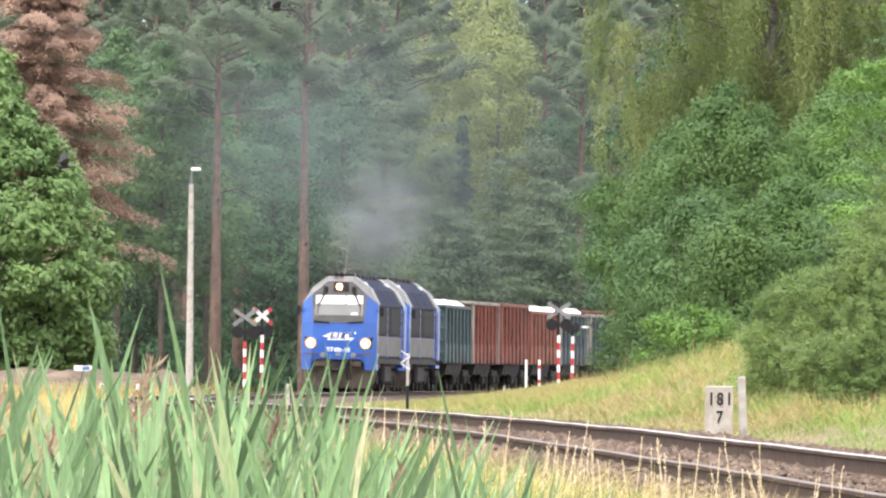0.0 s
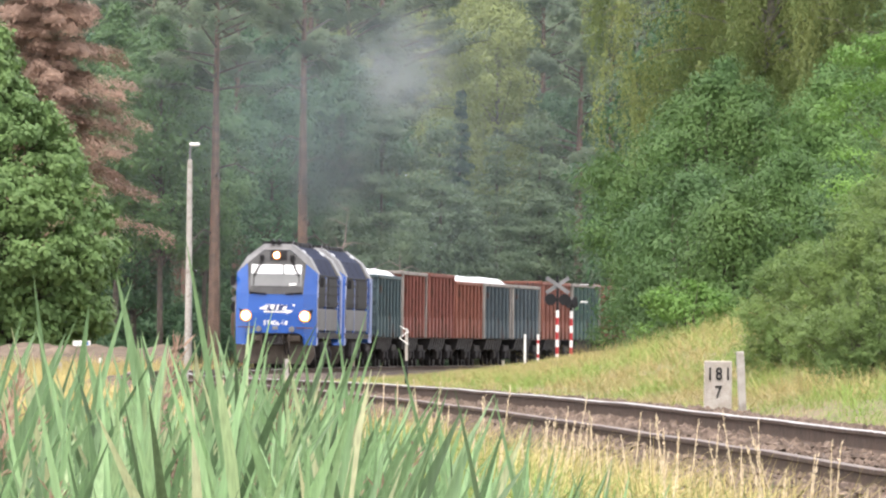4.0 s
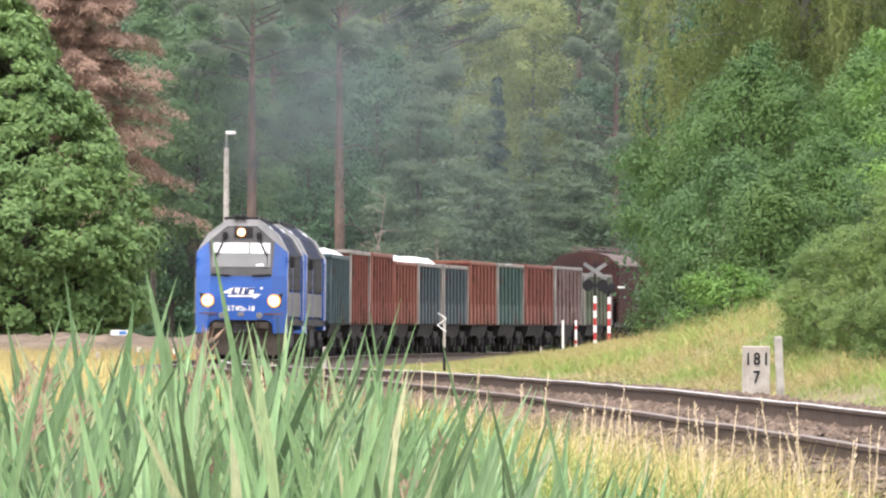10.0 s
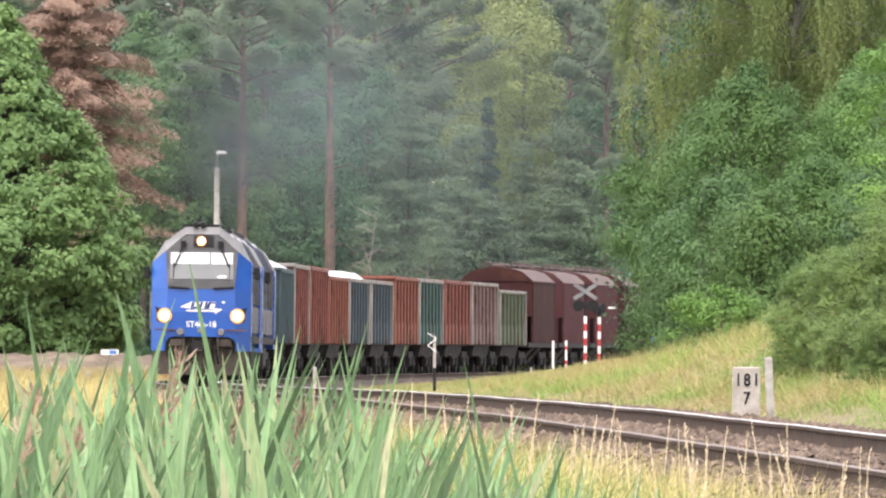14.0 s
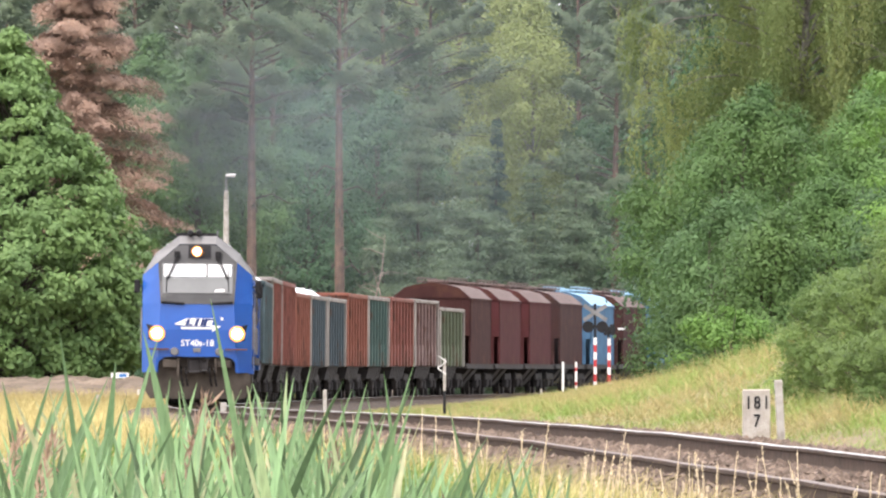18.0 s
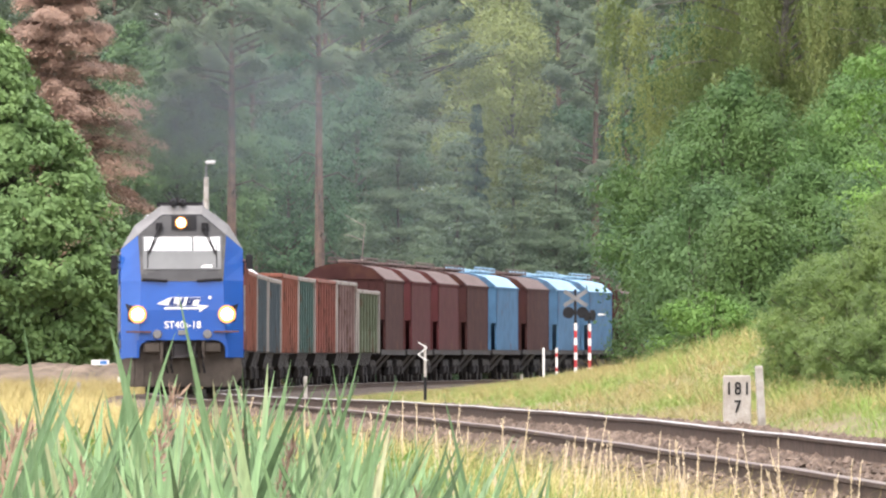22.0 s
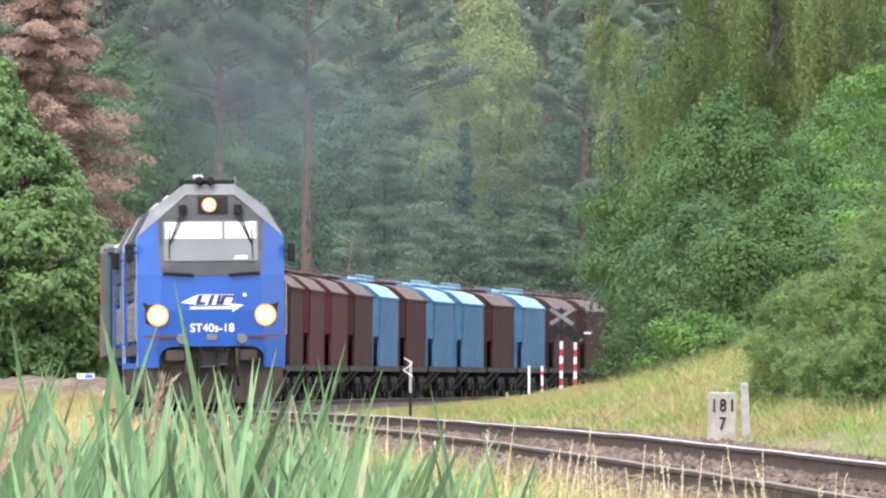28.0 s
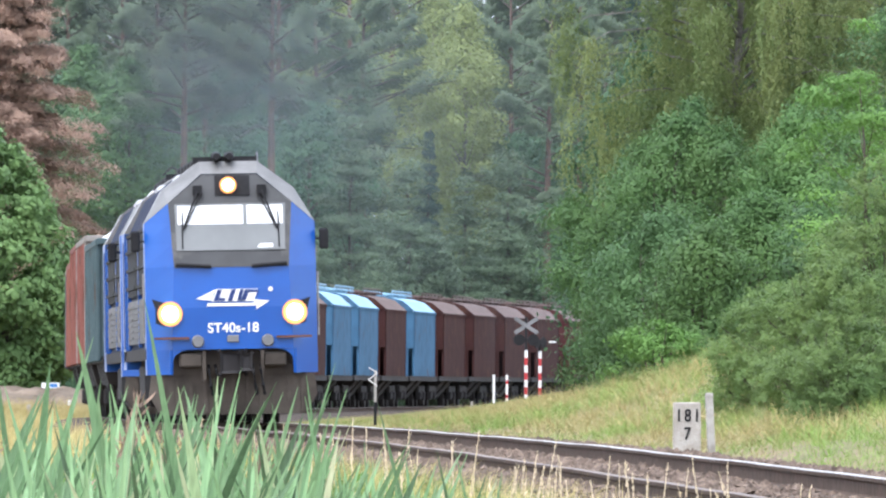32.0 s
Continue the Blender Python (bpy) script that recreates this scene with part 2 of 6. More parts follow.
def quads(name, v, material, size=4):
    """A mesh of separate faces from an array of n x size x 3 points."""
    v = np.asarray(v, dtype=np.float32)
    n = len(v)
    me = bpy.data.meshes.new(name)
    me.vertices.add(n * size)
    me.vertices.foreach_set("co", v.reshape(-1))
    me.loops.add(n * size)
    me.loops.foreach_set("vertex_index", np.arange(n * size, dtype=np.int32))
    me.polygons.add(n)
    me.polygons.foreach_set("loop_start", np.arange(0, n * size, size, dtype=np.int32))
    me.polygons.foreach_set("loop_total", np.full(n, size, dtype=np.int32))
    me.update(calc_edges=True)
    me.materials.append(material)
    return me


def box(bm, x0, x1, y0, y1, z0, z1, bevel=0.0):
    r = bmesh.ops.create_cube(bm, size=1)
    for v in r["verts"]:
        v.co = Vector(((x0 + x1) / 2 + v.co.x * (x1 - x0), (y0 + y1) / 2 + v.co.y * (y1 - y0), (z0 + z1) / 2 + v.co.z * (z1 - z0)))
    if bevel:
        bmesh.ops.bevel(bm, geom=list({e for v in r["verts"] for e in v.link_edges}), offset=bevel, segments=1, affect="EDGES")
    return bm


def boxed(*a, **k):
    return box(bmesh.new(), *a, **k)


def tube(bm, points, radii, sides=6, closed=True):
    """A tapered tube along points."""
    rings = []
    for i, p in enumerate(points):
        p = Vector(p)
        d = (Vector(points[min(i + 1, len(points) - 1)]) - Vector(points[max(i - 1, 0)])).normalized()
        a = d.orthogonal().normalized() if abs(d.z) < 0.95 else Vector((1, 0, 0))
        a = (a - d * a.dot(d)).normalized()
        b = d.cross(a)
        rings.append([bm.verts.new(p + radii[i] * (a * math.cos(2 * math.pi * k / sides) + b * math.sin(2 * math.pi * k / sides))) for k in range(sides)])
    for r, q in zip(rings, rings[1:]):
        for k in range(sides):
            bm.faces.new((r[k], r[(k + 1) % sides], q[(k + 1) % sides], q[k]))
    if closed:
        bm.faces.new(rings[0][::-1])
        bm.faces.new(rings[-1])
    return bm


def prism(bm, outline, y0, y1):
    """A solid from an outline of (x, z) points between two y."""
    a = [bm.verts.new((x, y0, z)) for x, z in outline]
    b = [bm.verts.new((x, y1, z)) for x, z in outline]
    bm.faces.new(a)
    bm.faces.new(b[::-1])
    for i in range(len(a)):
        j = (i + 1) % len(a)
        bm.faces.new((a[j], a[i], b[i], b[j]))
    bmesh.ops.recalc_face_normals(bm, faces=bm.faces[:])
    return bm


# ---- the railway line's course ----
# the axis, every 20 m from 40 m ahead of the eye
COURSE = (6.06, 5.17, 4.28, 3.37, 2.46, 1.53, 0.6, -0.35, -1.27, -2.19, -3.08, -3.91, -4.69, -5.39, -5.99, -6.47, -6.8, -6.95, -6.92, -6.69,
          -6.25, -5.59, -4.71, -3.62, -2.31, -0.8, 0.92, 2.83, 4.92, 7.19, 9.62, 12.23)


def line_x(y):
    """How far right of the eye the line's axis lies at y metres ahead."""
    u = (y - 40) / 20
    k = min(max(int(u), 1), len(COURSE) - 3)
    if u < 1:
        return COURSE[1] + (COURSE[2] - COURSE[1]) * (u - 1)
    if u > k + 1:
        return COURSE[-2] + (COURSE[-2] - COURSE[-3]) * (u - len(COURSE) + 2)
    u -= k
    a, b, c, d = COURSE[k - 1:k + 3]
    return b + 0.5 * u * (c - a + u * (2 * a - 5 * b + 4 * c - d + u * (3 * (b - c) + d - a)))


def line_z(y):
    """The height of the axis: the line falls gently towards the eye."""
    return float(np.interp(y, (40, 75, 89, 110, 137, 160, 200, 430, 520, 640), (-0.42, -0.34, -0.29, -0.2, -0.1, -0.05, 0.0, 0.0, 0.15, 0.3)))


def line_cant(y):
    """The cross slope of the track, in degrees; the right rail higher where positive."""
    return float(np.interp(y, (150, 230, 300, 360, 500, 600), (2.2, 1.5, 0.3, -0.5, -0.5, 0.0)))


LINE = [(-30.0, line_x(-30.0), 0.0)]
while LINE[-1][0] < 1150:
    y = LINE[-1][0] + 1
    x = line_x(y)
    LINE.append((y, x, LINE[-1][2] + math.hypot(1, x - LINE[-1][1])))
LINE_ARC = np.array([p[2] for p in LINE])
LINE_Y = np.array([p[0] for p in LINE])


def arc_at(y):
    return float(np.interp(y, LINE_Y, LINE_ARC))


def on_line(arc):
    y = float(np.interp(arc, LINE_ARC, LINE_Y))
    return Vector((line_x(y), y, line_z(y)))


def smooth(a, b, v):
    t = min(max((v - a) / (b - a), 0.0), 1.0)
    return t * t * (3 - 2 * t)


def ground_z(x, y):
    d = x - line_x(y)
    bumps = 0.06 * noise.noise((x * 0.35, y * 0.12, 0)) + 0.03 * noise.noise((x * 1.3, y * 0.6, 4))
    if d >= 0:
        k = smooth(340, 220, y)
        e = d if d < 2.6 else d + 3 * k * smooth(2.6, 5.5, d)
        z = float(np.interp(e, (0, 2.0, 2.6, 3.6, 5.5, 9, 12, 15, 30), (-0.5, -0.5, -0.48, -0.42, -0.32, 0.02, 0.5, 0.9, 1.3)))
        z *= 1 + k if z > 0 else 1
        far = smooth(440, 520, y)
        z = z * (1 - far) + far * float(np.interp(d, (0, 2, 3, 30), (-0.5, -0.5, -0.3, -0.2)))
        return line_z(y) + z + bumps * smooth(1.9, 4, d)
    near = float(np.interp(-d, (0, 2.2, 3.2, 5.5, 8), (-0.5, -0.5, -0.52, -0.68, -0.8)))
    hump = float(np.interp(-d, (0, 2.1, 2.7, 4, 6, 9), (-0.5, -0.5, -0.42, -0.28, -0.18, -0.25)))
    k = smooth(135, 95, y)
    near = near * (1 - k) + k * (hump - 0.8 * smooth(34, 20, y))
    far = float(np.interp(-d, (0, 2, 3, 30), (-0.5, -0.5, -0.35, -0.5)))
    k = smooth(240, 420, y)
    return line_z(y) + near * (1 - k) + far * k + bumps * smooth(1.9, 4, -d)


# ---- ground: one sheet to the horizon ----
def build_ground():
    ys = list(np.arange(-40, 130, 1.0)) + list(np.arange(130, 660, 4.0)) + [680, 720, 800, 950, 1200, 1700, 2500, 4000]
    offs = [-3000, -1200, -500, -200, -90, -50, -35] + list(np.arange(-26, -6, 1.5)) + list(np.arange(-6, 6, 0.5)) + list(np.arange(6, 30, 1.5)) + [35, 50, 90, 200, 500, 1200, 3000]
    verts, faces = [], []
    for y in ys:
        cx = line_x(min(y, 700))
        for o in offs:
            verts.append((cx + o, y, ground_z(cx + o, y)))
    w = len(offs)
    for j in range(len(ys) - 1):
        for i in range(w - 1):
            faces.append((j * w + i, j * w + i + 1, (j + 1) * w + i + 1, (j + 1) * w + i))
    me = bpy.data.meshes.new("ground")
    me.from_pydata(verts, [], faces)
    for p in me.polygons:
        p.use_smooth = True
    me.materials.append(mat("grassy_soil", (0.21, 0.165, 0.095), 0.95, color2=(0.13, 0.118, 0.058), scale=0.8, dirt=(0.16, 0.12, 0.085), dirt_scale=0.25, dirt_amount=0.4, bump=0.6, bump_scale=8))
    tagged(new("ground", me), "uneven grassy ground with dry soil beside the railway", "ground", kind="structure")


def build_track():
    track = thing("railway_track", "single broad-gauge railway track with rusty rails on sleepers", "railway track", kind="structure")
    ys = list(np.arange(20, 200, 2.0)) + list(np.arange(200, 800, 5.0))
    # ballast bed
    bm = bmesh.new()
    prev = None
    for y in ys:
        cx = line_x(y)
        row = [bm.verts.new((cx + o, y, z + line_z(y) + o * math.tan(radians(line_cant(y))))) for o, z in ((-2.5, -0.62), (-1.75, -0.14), (-0.92, -0.13), (0, -0.2), (0.92, -0.15), (1.75, -0.16), (2.5, -0.6))]
        if prev:
            for k in range(6):
                bm.faces.new((prev[k], prev[k + 1], row[k + 1], row[k]))
        prev = row
    part("ballast_bed", bm, mat("ballast", (0.125, 0.095, 0.076), 0.95, color2=(0.07, 0.054, 0.044), scale=14, dirt=(0.15, 0.115, 0.09), bump=1.0, bump_scale=22), track, "brown stone ballast")
    # rails, with foot, web and head
    profile = ((-0.066, -0.18), (0.066, -0.18), (0.066, -0.166), (0.014, -0.15), (0.012, -0.05), (0.034, -0.038), (0.036, -0.008), (0.028, 0), (-0.028, 0), (-0.036, -0.008), (-0.034, -0.038), (-0.012, -0.05), (-0.014, -0.15), (-0.066, -0.166))
    for side in (-0.795, 0.795):
        bm = bmesh.new()
        prev = None
        for y in ys:
            cx, sl = line_x(y), line_x(y + 0.5) - line_x(y - 0.5)
            dip = line_z(y) + side * math.tan(radians(line_cant(y))) + 0.012 * noise.noise((y * 0.09, side * 3, 7)) + 0.008 * noise.noise((y * 0.3, side * 3, 2))
            row = [bm.verts.new((cx + side + o, y - sl * side, z + dip)) for o, z in profile]
            if prev:
                for k in range(len(row)):
                    f = bm.faces.new((prev[k], prev[(k + 1) % 14], row[(k + 1) % 14], row[k]))
                    f.material_index = 1 if k in (6, 7, 8) else 0
            prev = row
        bmesh.ops.recalc_face_normals(bm, faces=bm.faces[:])
        part("rail", bm, [RAIL_SIDE, RAIL_TOP if side > 0 else RAIL_UNLIT], track, "rusty rail with a polished head" if side > 0 else "rusty rail with its head painted without sheen")
    return track


def build_sleepers(track):
    me = mesh_from(boxed(-1.35, 1.35, -0.12, 0.12, -0.36, -0.185, bevel=0.02), "sleeper", SLEEPER)
    rng = random.Random(3)
    for i in range(290):
        y = 42 + i * 0.56
        ob = new("sleeper", me)
        ob.parent = track
        ob.matrix_basis = pose(line_x(y), y, line_z(y) + rng.uniform(-0.012, 0.008), 0, rng.uniform(-0.4, 0.4) - line_cant(y), -math.degrees(math.atan(line_x(y + 0.5) - line_x(y - 0.5))) + rng.uniform(-1, 1))


def build_stones():
    rng = np.random.default_rng(5)
    base = np.array([(1, 0, 0), (-1, 0, 0), (0, 1, 0), (0, -1, 0), (0, 0, 1), (0, 0, -1)], float)
    tris = [(0, 2, 4), (2, 1, 4), (1, 3, 4), (3, 0, 4), (2, 0, 5), (1, 2, 5), (3, 1, 5), (0, 3, 5)]
    verts, faces = [], []
    for i in range(46000):
        y = 45 + 175 * rng.random() ** 1.4
        o = rng.uniform(-3.5, 2.9)
        z = float(np.interp(abs(o), (0, 0.7, 0.95, 1.75, 2.5, 3), (-0.19, -0.175, -0.125, -0.13, -0.58, -0.72)))
        if abs(abs(o) - 0.795) < 0.1:
            continue
        x, lift = line_x(y) + o, line_z(y) + o * math.tan(radians(line_cant(y)))
        z = max(z + lift, ground_z(x, y) if abs(o) > 1.9 else -9)
        r = rng.uniform(0.02, 0.05) * (1 + 0.5 * (y > 110))
        v = base * r * rng.uniform(0.6, 1.25, (6, 3)) * np.array((1, 1, 0.7))
        a = rng.uniform(0, 6.28)
        c, s = math.cos(a), math.sin(a)
        v = v @ np.array(((c, s, 0.2), (-s, c, 0.1), (0.1, -0.2, 1)))
        k = len(verts)
        verts.extend((v + (x, y, z + r * 0.3)).tolist())
        faces.extend([(k + p, k + q, k + w) for p, q, w in tris])
    me = bpy.data.meshes.new("ballast_stones")
    me.from_pydata(verts, [], faces)
    me.materials.append(STONE)
    tagged(new("ballast_stones", me), "loose brown-grey ballast stones along the track", "stones", kind="stuff")


# ---- the train; each vehicle's front is at its y = 0, and y runs back along it ----
def wheelset(parent, y, r=0.475, gauge=0.76, half=1.05):
    for s in (-1, 1):
        bm = bmesh.new()
        m = pose(s * gauge, y, r, 0, 90, 0)
        bmesh.ops.create_cone(bm, cap_ends=True, segments=20, radius1=r, radius2=r, depth=0.13, matrix=m)
        bmesh.ops.create_cone(bm, cap_ends=True, segments=20, radius1=r + 0.03, radius2=r + 0.03, depth=0.03, matrix=pose(s * (gauge - 0.06), y, r, 0, 90, 0))
        bmesh.ops.create_cone(bm, cap_ends=True, segments=12, radius1=0.16, radius2=0.13, depth=0.3, matrix=pose(s * (gauge + 0.2), y, r, 0, 90, 0))
        part("wheel", bm, UNDER, parent)


def bogie(parent, y, axles, r=0.475):
    bm = bmesh.new()
    lo, hi = min(axles) - 0.55, max(axles) + 0.55
    for s in (-1, 1):
        box(bm, s * 1.02 - 0.09, s * 1.02 + 0.09, y + lo, y + hi, 0.62, 0.9, bevel=0.03)
        for a in axles:
            box(bm, s * 1.04 - 0.12, s * 1.04 + 0.12, y + a - 0.2, y + a + 0.2, 0.3, 0.66, bevel=0.04)
        for a, b in zip(axles, axles[1:]):
            for q in (0.4, 0.5, 0.6):
                tube(bm, [(s * 1.06, y + a + (b - a) * q, 0.42), (s * 1.06, y + a + (b - a) * q, 0.7)], [0.07, 0.07], 8)
    box(bm, -0.95, 0.95, y - 0.3, y + 0.3, 0.55, 0.95)
    f = part("bogie", bm, UNDER, parent)
    for a in axles:
        wheelset(f, y + a, r)
    return f


def coupler(parent, y, way):
    bm = boxed(-0.13, 0.13, min(y, y + way * 0.7), max(y, y + way * 0.7), 0.92, 1.18, bevel=0.03)
    box(bm, -0.24, 0.2, y + way * 0.45, y + way * 0.75, 0.86, 1.24, bevel=0.05)
    box(bm, 0.1, 0.3, y + way * 0.6, y + way * 0.95, 0.9, 1.2, bevel=0.05)
    part("coupler", bm, UNDER, parent, "rusty automatic coupler")


def shell(bm, prof, y0, y1):
    out = [(x, z) for x, z in prof] + [(-x, z) for x, z in reversed(prof[:-1])]
    return prism(bm, out, y0, y1)


def stroke_text(body, size, x, y, z, name, material, parent, label, squeeze=1.0):
    cu = bpy.data.curves.new(name, "FONT")
    cu.body, cu.size, cu.extrude, cu.offset, cu.align_x, cu.align_y = body, size, 0.006, 0.014 * size, "CENTER", "CENTER"
    ob = new(name, cu)
    me = bpy.data.meshes.new_from_object(ob)
    bpy.data.objects.remove(ob)
    me.materials.clear()
    me.materials.append(material)
    t = new(name, me)
    t.parent = parent
    for v in me.vertices:
        v.co.x *= squeeze
    t.matrix_basis = pose(x, y, z, 90, 0, 0)
    return tagged(t, label)


def build_loco(label):
    loco = thing("diesel_locomotive", label, "locomotive", "train vehicles")
    # cab front: an inner face, faceted corners and the grey brow
    def face_y(z):
        return float(np.interp(z, (0.8, 2.0, 2.7, 3.8, 4.3), (0.0, 0.0, 0.06, 0.42, 0.62)))
    def edge(z):
        return float(np.interp(z, (0.8, 1.5, 2.7, 3.8), (1.06, 1.03, 0.985, 1.06)))
    bm = bmesh.new()
    rows = []
    for z in (1.28, 1.5, 2.0, 2.35, 2.7):
        rows.append([bm.verts.new((x, face_y(z), z)) for x in (-edge(z), -0.5, 0, 0.5, edge(z))])
    for a, b in zip(rows, rows[1:]):
        for k in range(4):
            bm.faces.new((a[k], a[k + 1], b[k + 1], b[k]))
    for s in (-1, 1):
        cols = []
        for z in (0.86, 1.28, 1.5, 2.0, 2.35, 2.7, 3.1, 3.46):
            cols.append((bm.verts.new((s * edge(z), face_y(z) + (0.0 if z > 1 else 0.02), z)), bm.verts.new((s * 1.47, face_y(z) + 0.55, z)), bm.verts.new((s * 1.47, 1.45, z))))
        peak = bm.verts.new((s * 1.06, face_y(3.8), 3.8))
        for a, b in zip(cols, cols[1:]):
            if s > 0:
                bm.faces.new((a[0], a[1], b[1], b[0]))
                bm.faces.new((a[1], a[2], b[2], b[1]))
            else:
                bm.faces.new((a[1], a[0], b[0], b[1]))
                bm.faces.new((a[2], a[1], b[1], b[2]))
        bm.faces.new((cols[-1][0], cols[-1][1], peak) if s > 0 else (cols[-1][1], cols[-1][0], peak))
        # rounded corner of the skirt's cut-out
        arc = [bm.verts.new((s * (1.05 - 0.26 * (1 - math.cos(a))), 0.012, 1.27 - 0.24 * (1 - math.sin(a)))) for a in (0, 0.4, 0.8, 1.2, 1.57)]
        hub = bm.verts.new((s * 1.05, 0.012, 1.275))
        for p, q in zip(arc, arc[1:]):
            bm.faces.new((p, hub, q) if s > 0 else (hub, p, q))
        # inner cheek of the skirt
        q = [bm.verts.new((s * 1.06, y, z)) for y, z in ((0.02, 0.86), (0.02, 1.28), (0.6, 1.28), (0.6, 0.86))]
        bm.faces.new(q if s > 0 else q[::-1])
    bmesh.ops.remove_doubles(bm, verts=bm.verts[:], dist=0.001)
    body = part("cab_front", bm, BLUE, loco, "glossy blue cab front")
    mod = body.modifiers.new("thick", "SOLIDIFY")
    mod.thickness, mod.offset = 0.03, -1
    # brow: grey band round the top
    bm = bmesh.new()
    a = [(1.065, 3.8), (0.48, 4.3), (-0.48, 4.3), (-1.065, 3.8)]
    b = [(1.475, 3.46), (1.13, 4.05), (0.5, 4.52), (-0.5, 4.52), (-1.13, 4.05), (-1.475, 3.46)]
    va = [bm.verts.new((x, face_y(z) - 0.005, z)) for x, z in a]
    vb = [bm.verts.new((x, face_y(z) + 0.55 - (0.15 if z > 4.2 else 0), z)) for x, z in b]
    vc = [bm.verts.new((x, 1.45, z)) for x, z in b]
    for f in ((va[0], vb[0], vb[1]), (va[0], vb[1], va[1]), (va[1], vb[1], vb[2]), (va[1], vb[2], vb[3], va[2]), (va[2], vb[3], vb[4]), (va[2], vb[4], va[3]), (va[3], vb[4], vb[5])):
        bm.faces.new(f)
    for k in range(5):
        bm.faces.new((vb[k], vc[k], vc[k + 1], vb[k + 1]))
    bmesh.ops.recalc_face_normals(bm, faces=bm.faces[:])
    part("cab_roof", bm, ROOF_GREY, loco, "light grey roof band over the cab")
    # dark window surround, glass, brow panel and lamp
    def slab(pts, off, thick=0.03):
        q = bmesh.new()
        f = [q.verts.new((x, face_y(z) - off, z)) for x, z in pts]
        r = [q.verts.new((x, face_y(z) - off + thick, z)) for x, z in pts]
        q.faces.new(f)
        q.faces.new(r[::-1])
        for i in range(len(f)):
            j = (i + 1) % len(f)
            q.faces.new((f[j], f[i], r[i], r[j]))
        bmesh.ops.recalc_face_normals(q, faces=q.faces[:])
        return q
    part("window_surround", slab([(-0.985, 2.69), (0.985, 2.69), (1.06, 3.8), (0.47, 4.28), (-0.47, 4.28), (-1.06, 3.8)], 0.012), FACE_GREY, loco, "dark grey windscreen surround")
    part("windscreen", slab([(-0.93, 2.98), (0.93, 2.98), (0.95, 3.78), (-0.95, 3.78)], 0.03, 0.02), GLASS_CAB, loco, "windscreen reflecting a pale sky")
    # white sheets over the glass paint its reflection of the sky
    part("windscreen_blind", slab([(-0.9, 3.43), (0.22, 3.43), (0.22, 3.75), (-0.9, 3.75)], 0.036, 0.004), REFLECTED_SKY, loco, "white sky reflection painted on the upper windscreen")
    part("windscreen_blind", slab([(0.29, 3.43), (0.9, 3.43), (0.9, 3.75), (0.29, 3.75)], 0.036, 0.004), REFLECTED_SKY, loco)
    part("sticker", slab([(0.45, 3.02), (0.72, 3.02), (0.72, 3.09), (0.5, 3.08)], 0.036, 0.004), WHITE, loco)
    part("lamp_box", slab([(-0.25, 3.93), (0.35, 3.93), (0.35, 4.27), (-0.25, 4.27)], 0.03, 0.05), BLACK, loco)
    def lamp(name, x, z, r, off):
        bm = bmesh.new()
        uv = bm.loops.layers.uv.new("UVMap")
        rings = []
        for q, y in ((0.0, 0.05), (0.4, 0.02), (0.75, 0.0), (1.0, 0.0), (1.0, 0.09)):
            rings.append([bm.verts.new((x + r * q * math.cos(0.2618 * k), face_y(z) - off + y, z + r * q * math.sin(0.2618 * k))) for k in range(24)])
        for (qa, a), (qb, b) in zip(zip((0, 0.4, 0.75, 1, 1), rings), zip((0.4, 0.75, 1, 1), rings[1:])):
            for k in range(24):
                f = bm.faces.new((a[k], a[(k + 1) % 24], b[(k + 1) % 24], b[k]))
                for lp, q in zip(f.loops, (qa, qa, qb, qb)):
                    lp[uv].uv = (q, 0)
        rim = part(name, bm, LIGHT_RIM, loco, "lit headlight with a warm glow")
        bm = bmesh.new()
        bmesh.ops.create_uvsphere(bm, u_segments=16, v_segments=8, radius=r * 0.62, matrix=pose(x, face_y(z) - off - 0.005, z) @ Matrix.Diagonal((1, 0.3, 1, 1)))
        part("bulb", bm, LIGHT, rim)
    lamp("headlight", -0.02, 4.1, 0.145, 0.13)
    for s in (-1, 1):
        q = bmesh.new()
        pts = [(s * 1.0, 1.72), (s * 1.2, 1.7), (s * 1.46, 1.8), (s * 1.46, 2.2), (s * 1.25, 2.12), (s * 1.0, 2.06)]
        f = [q.verts.new((x, -0.02 + (0.0 if abs(x) < 1.07 else 0.62 * (abs(x) - 1.06) / 0.41 - 0.0), z)) for x, z in pts]
        g = [q.verts.new(v.co + Vector((0, 0.1, 0))) for v in f]
        q.faces.new(f)
        q.faces.new(g[::-1])
        for i in range(6):
            q.faces.new((f[(i + 1) % 6], f[i], g[i], g[(i + 1) % 6]))
        bmesh.ops.recalc_face_normals(q, faces=q.faces[:])
        part("lamp_housing", q, BLACK, loco, "black headlight housing")
        lamp("headlight", s * 1.07, 1.9, 0.215, 0.06)
        # wiper: arm, linkage and blade
        bm = bmesh.new()
        x0, x1 = s * 0.55, s * 0.82
        tube(bm, [(x0, face_y(3.95) - 0.09, 4.0), (x1, face_y(3.35) - 0.07, 3.32)], [0.022, 0.014], 6)
        tube(bm, [(x0 - s * 0.07, face_y(3.95) - 0.09, 3.98), (x1 - s * 0.03, face_y(3.35) - 0.07, 3.36)], [0.014, 0.012], 6)
        tube(bm, [(x1, face_y(3.6) - 0.06, 3.64), (x1 + s * 0.01, face_y(3.0) - 0.06, 3.02)], [0.012, 0.012], 6)
        box(bm, x0 - 0.08, x0 + 0.08, face_y(4) - 0.1, face_y(4), 3.93, 4.1)
        part("wiper", bm, BLACK, loco)
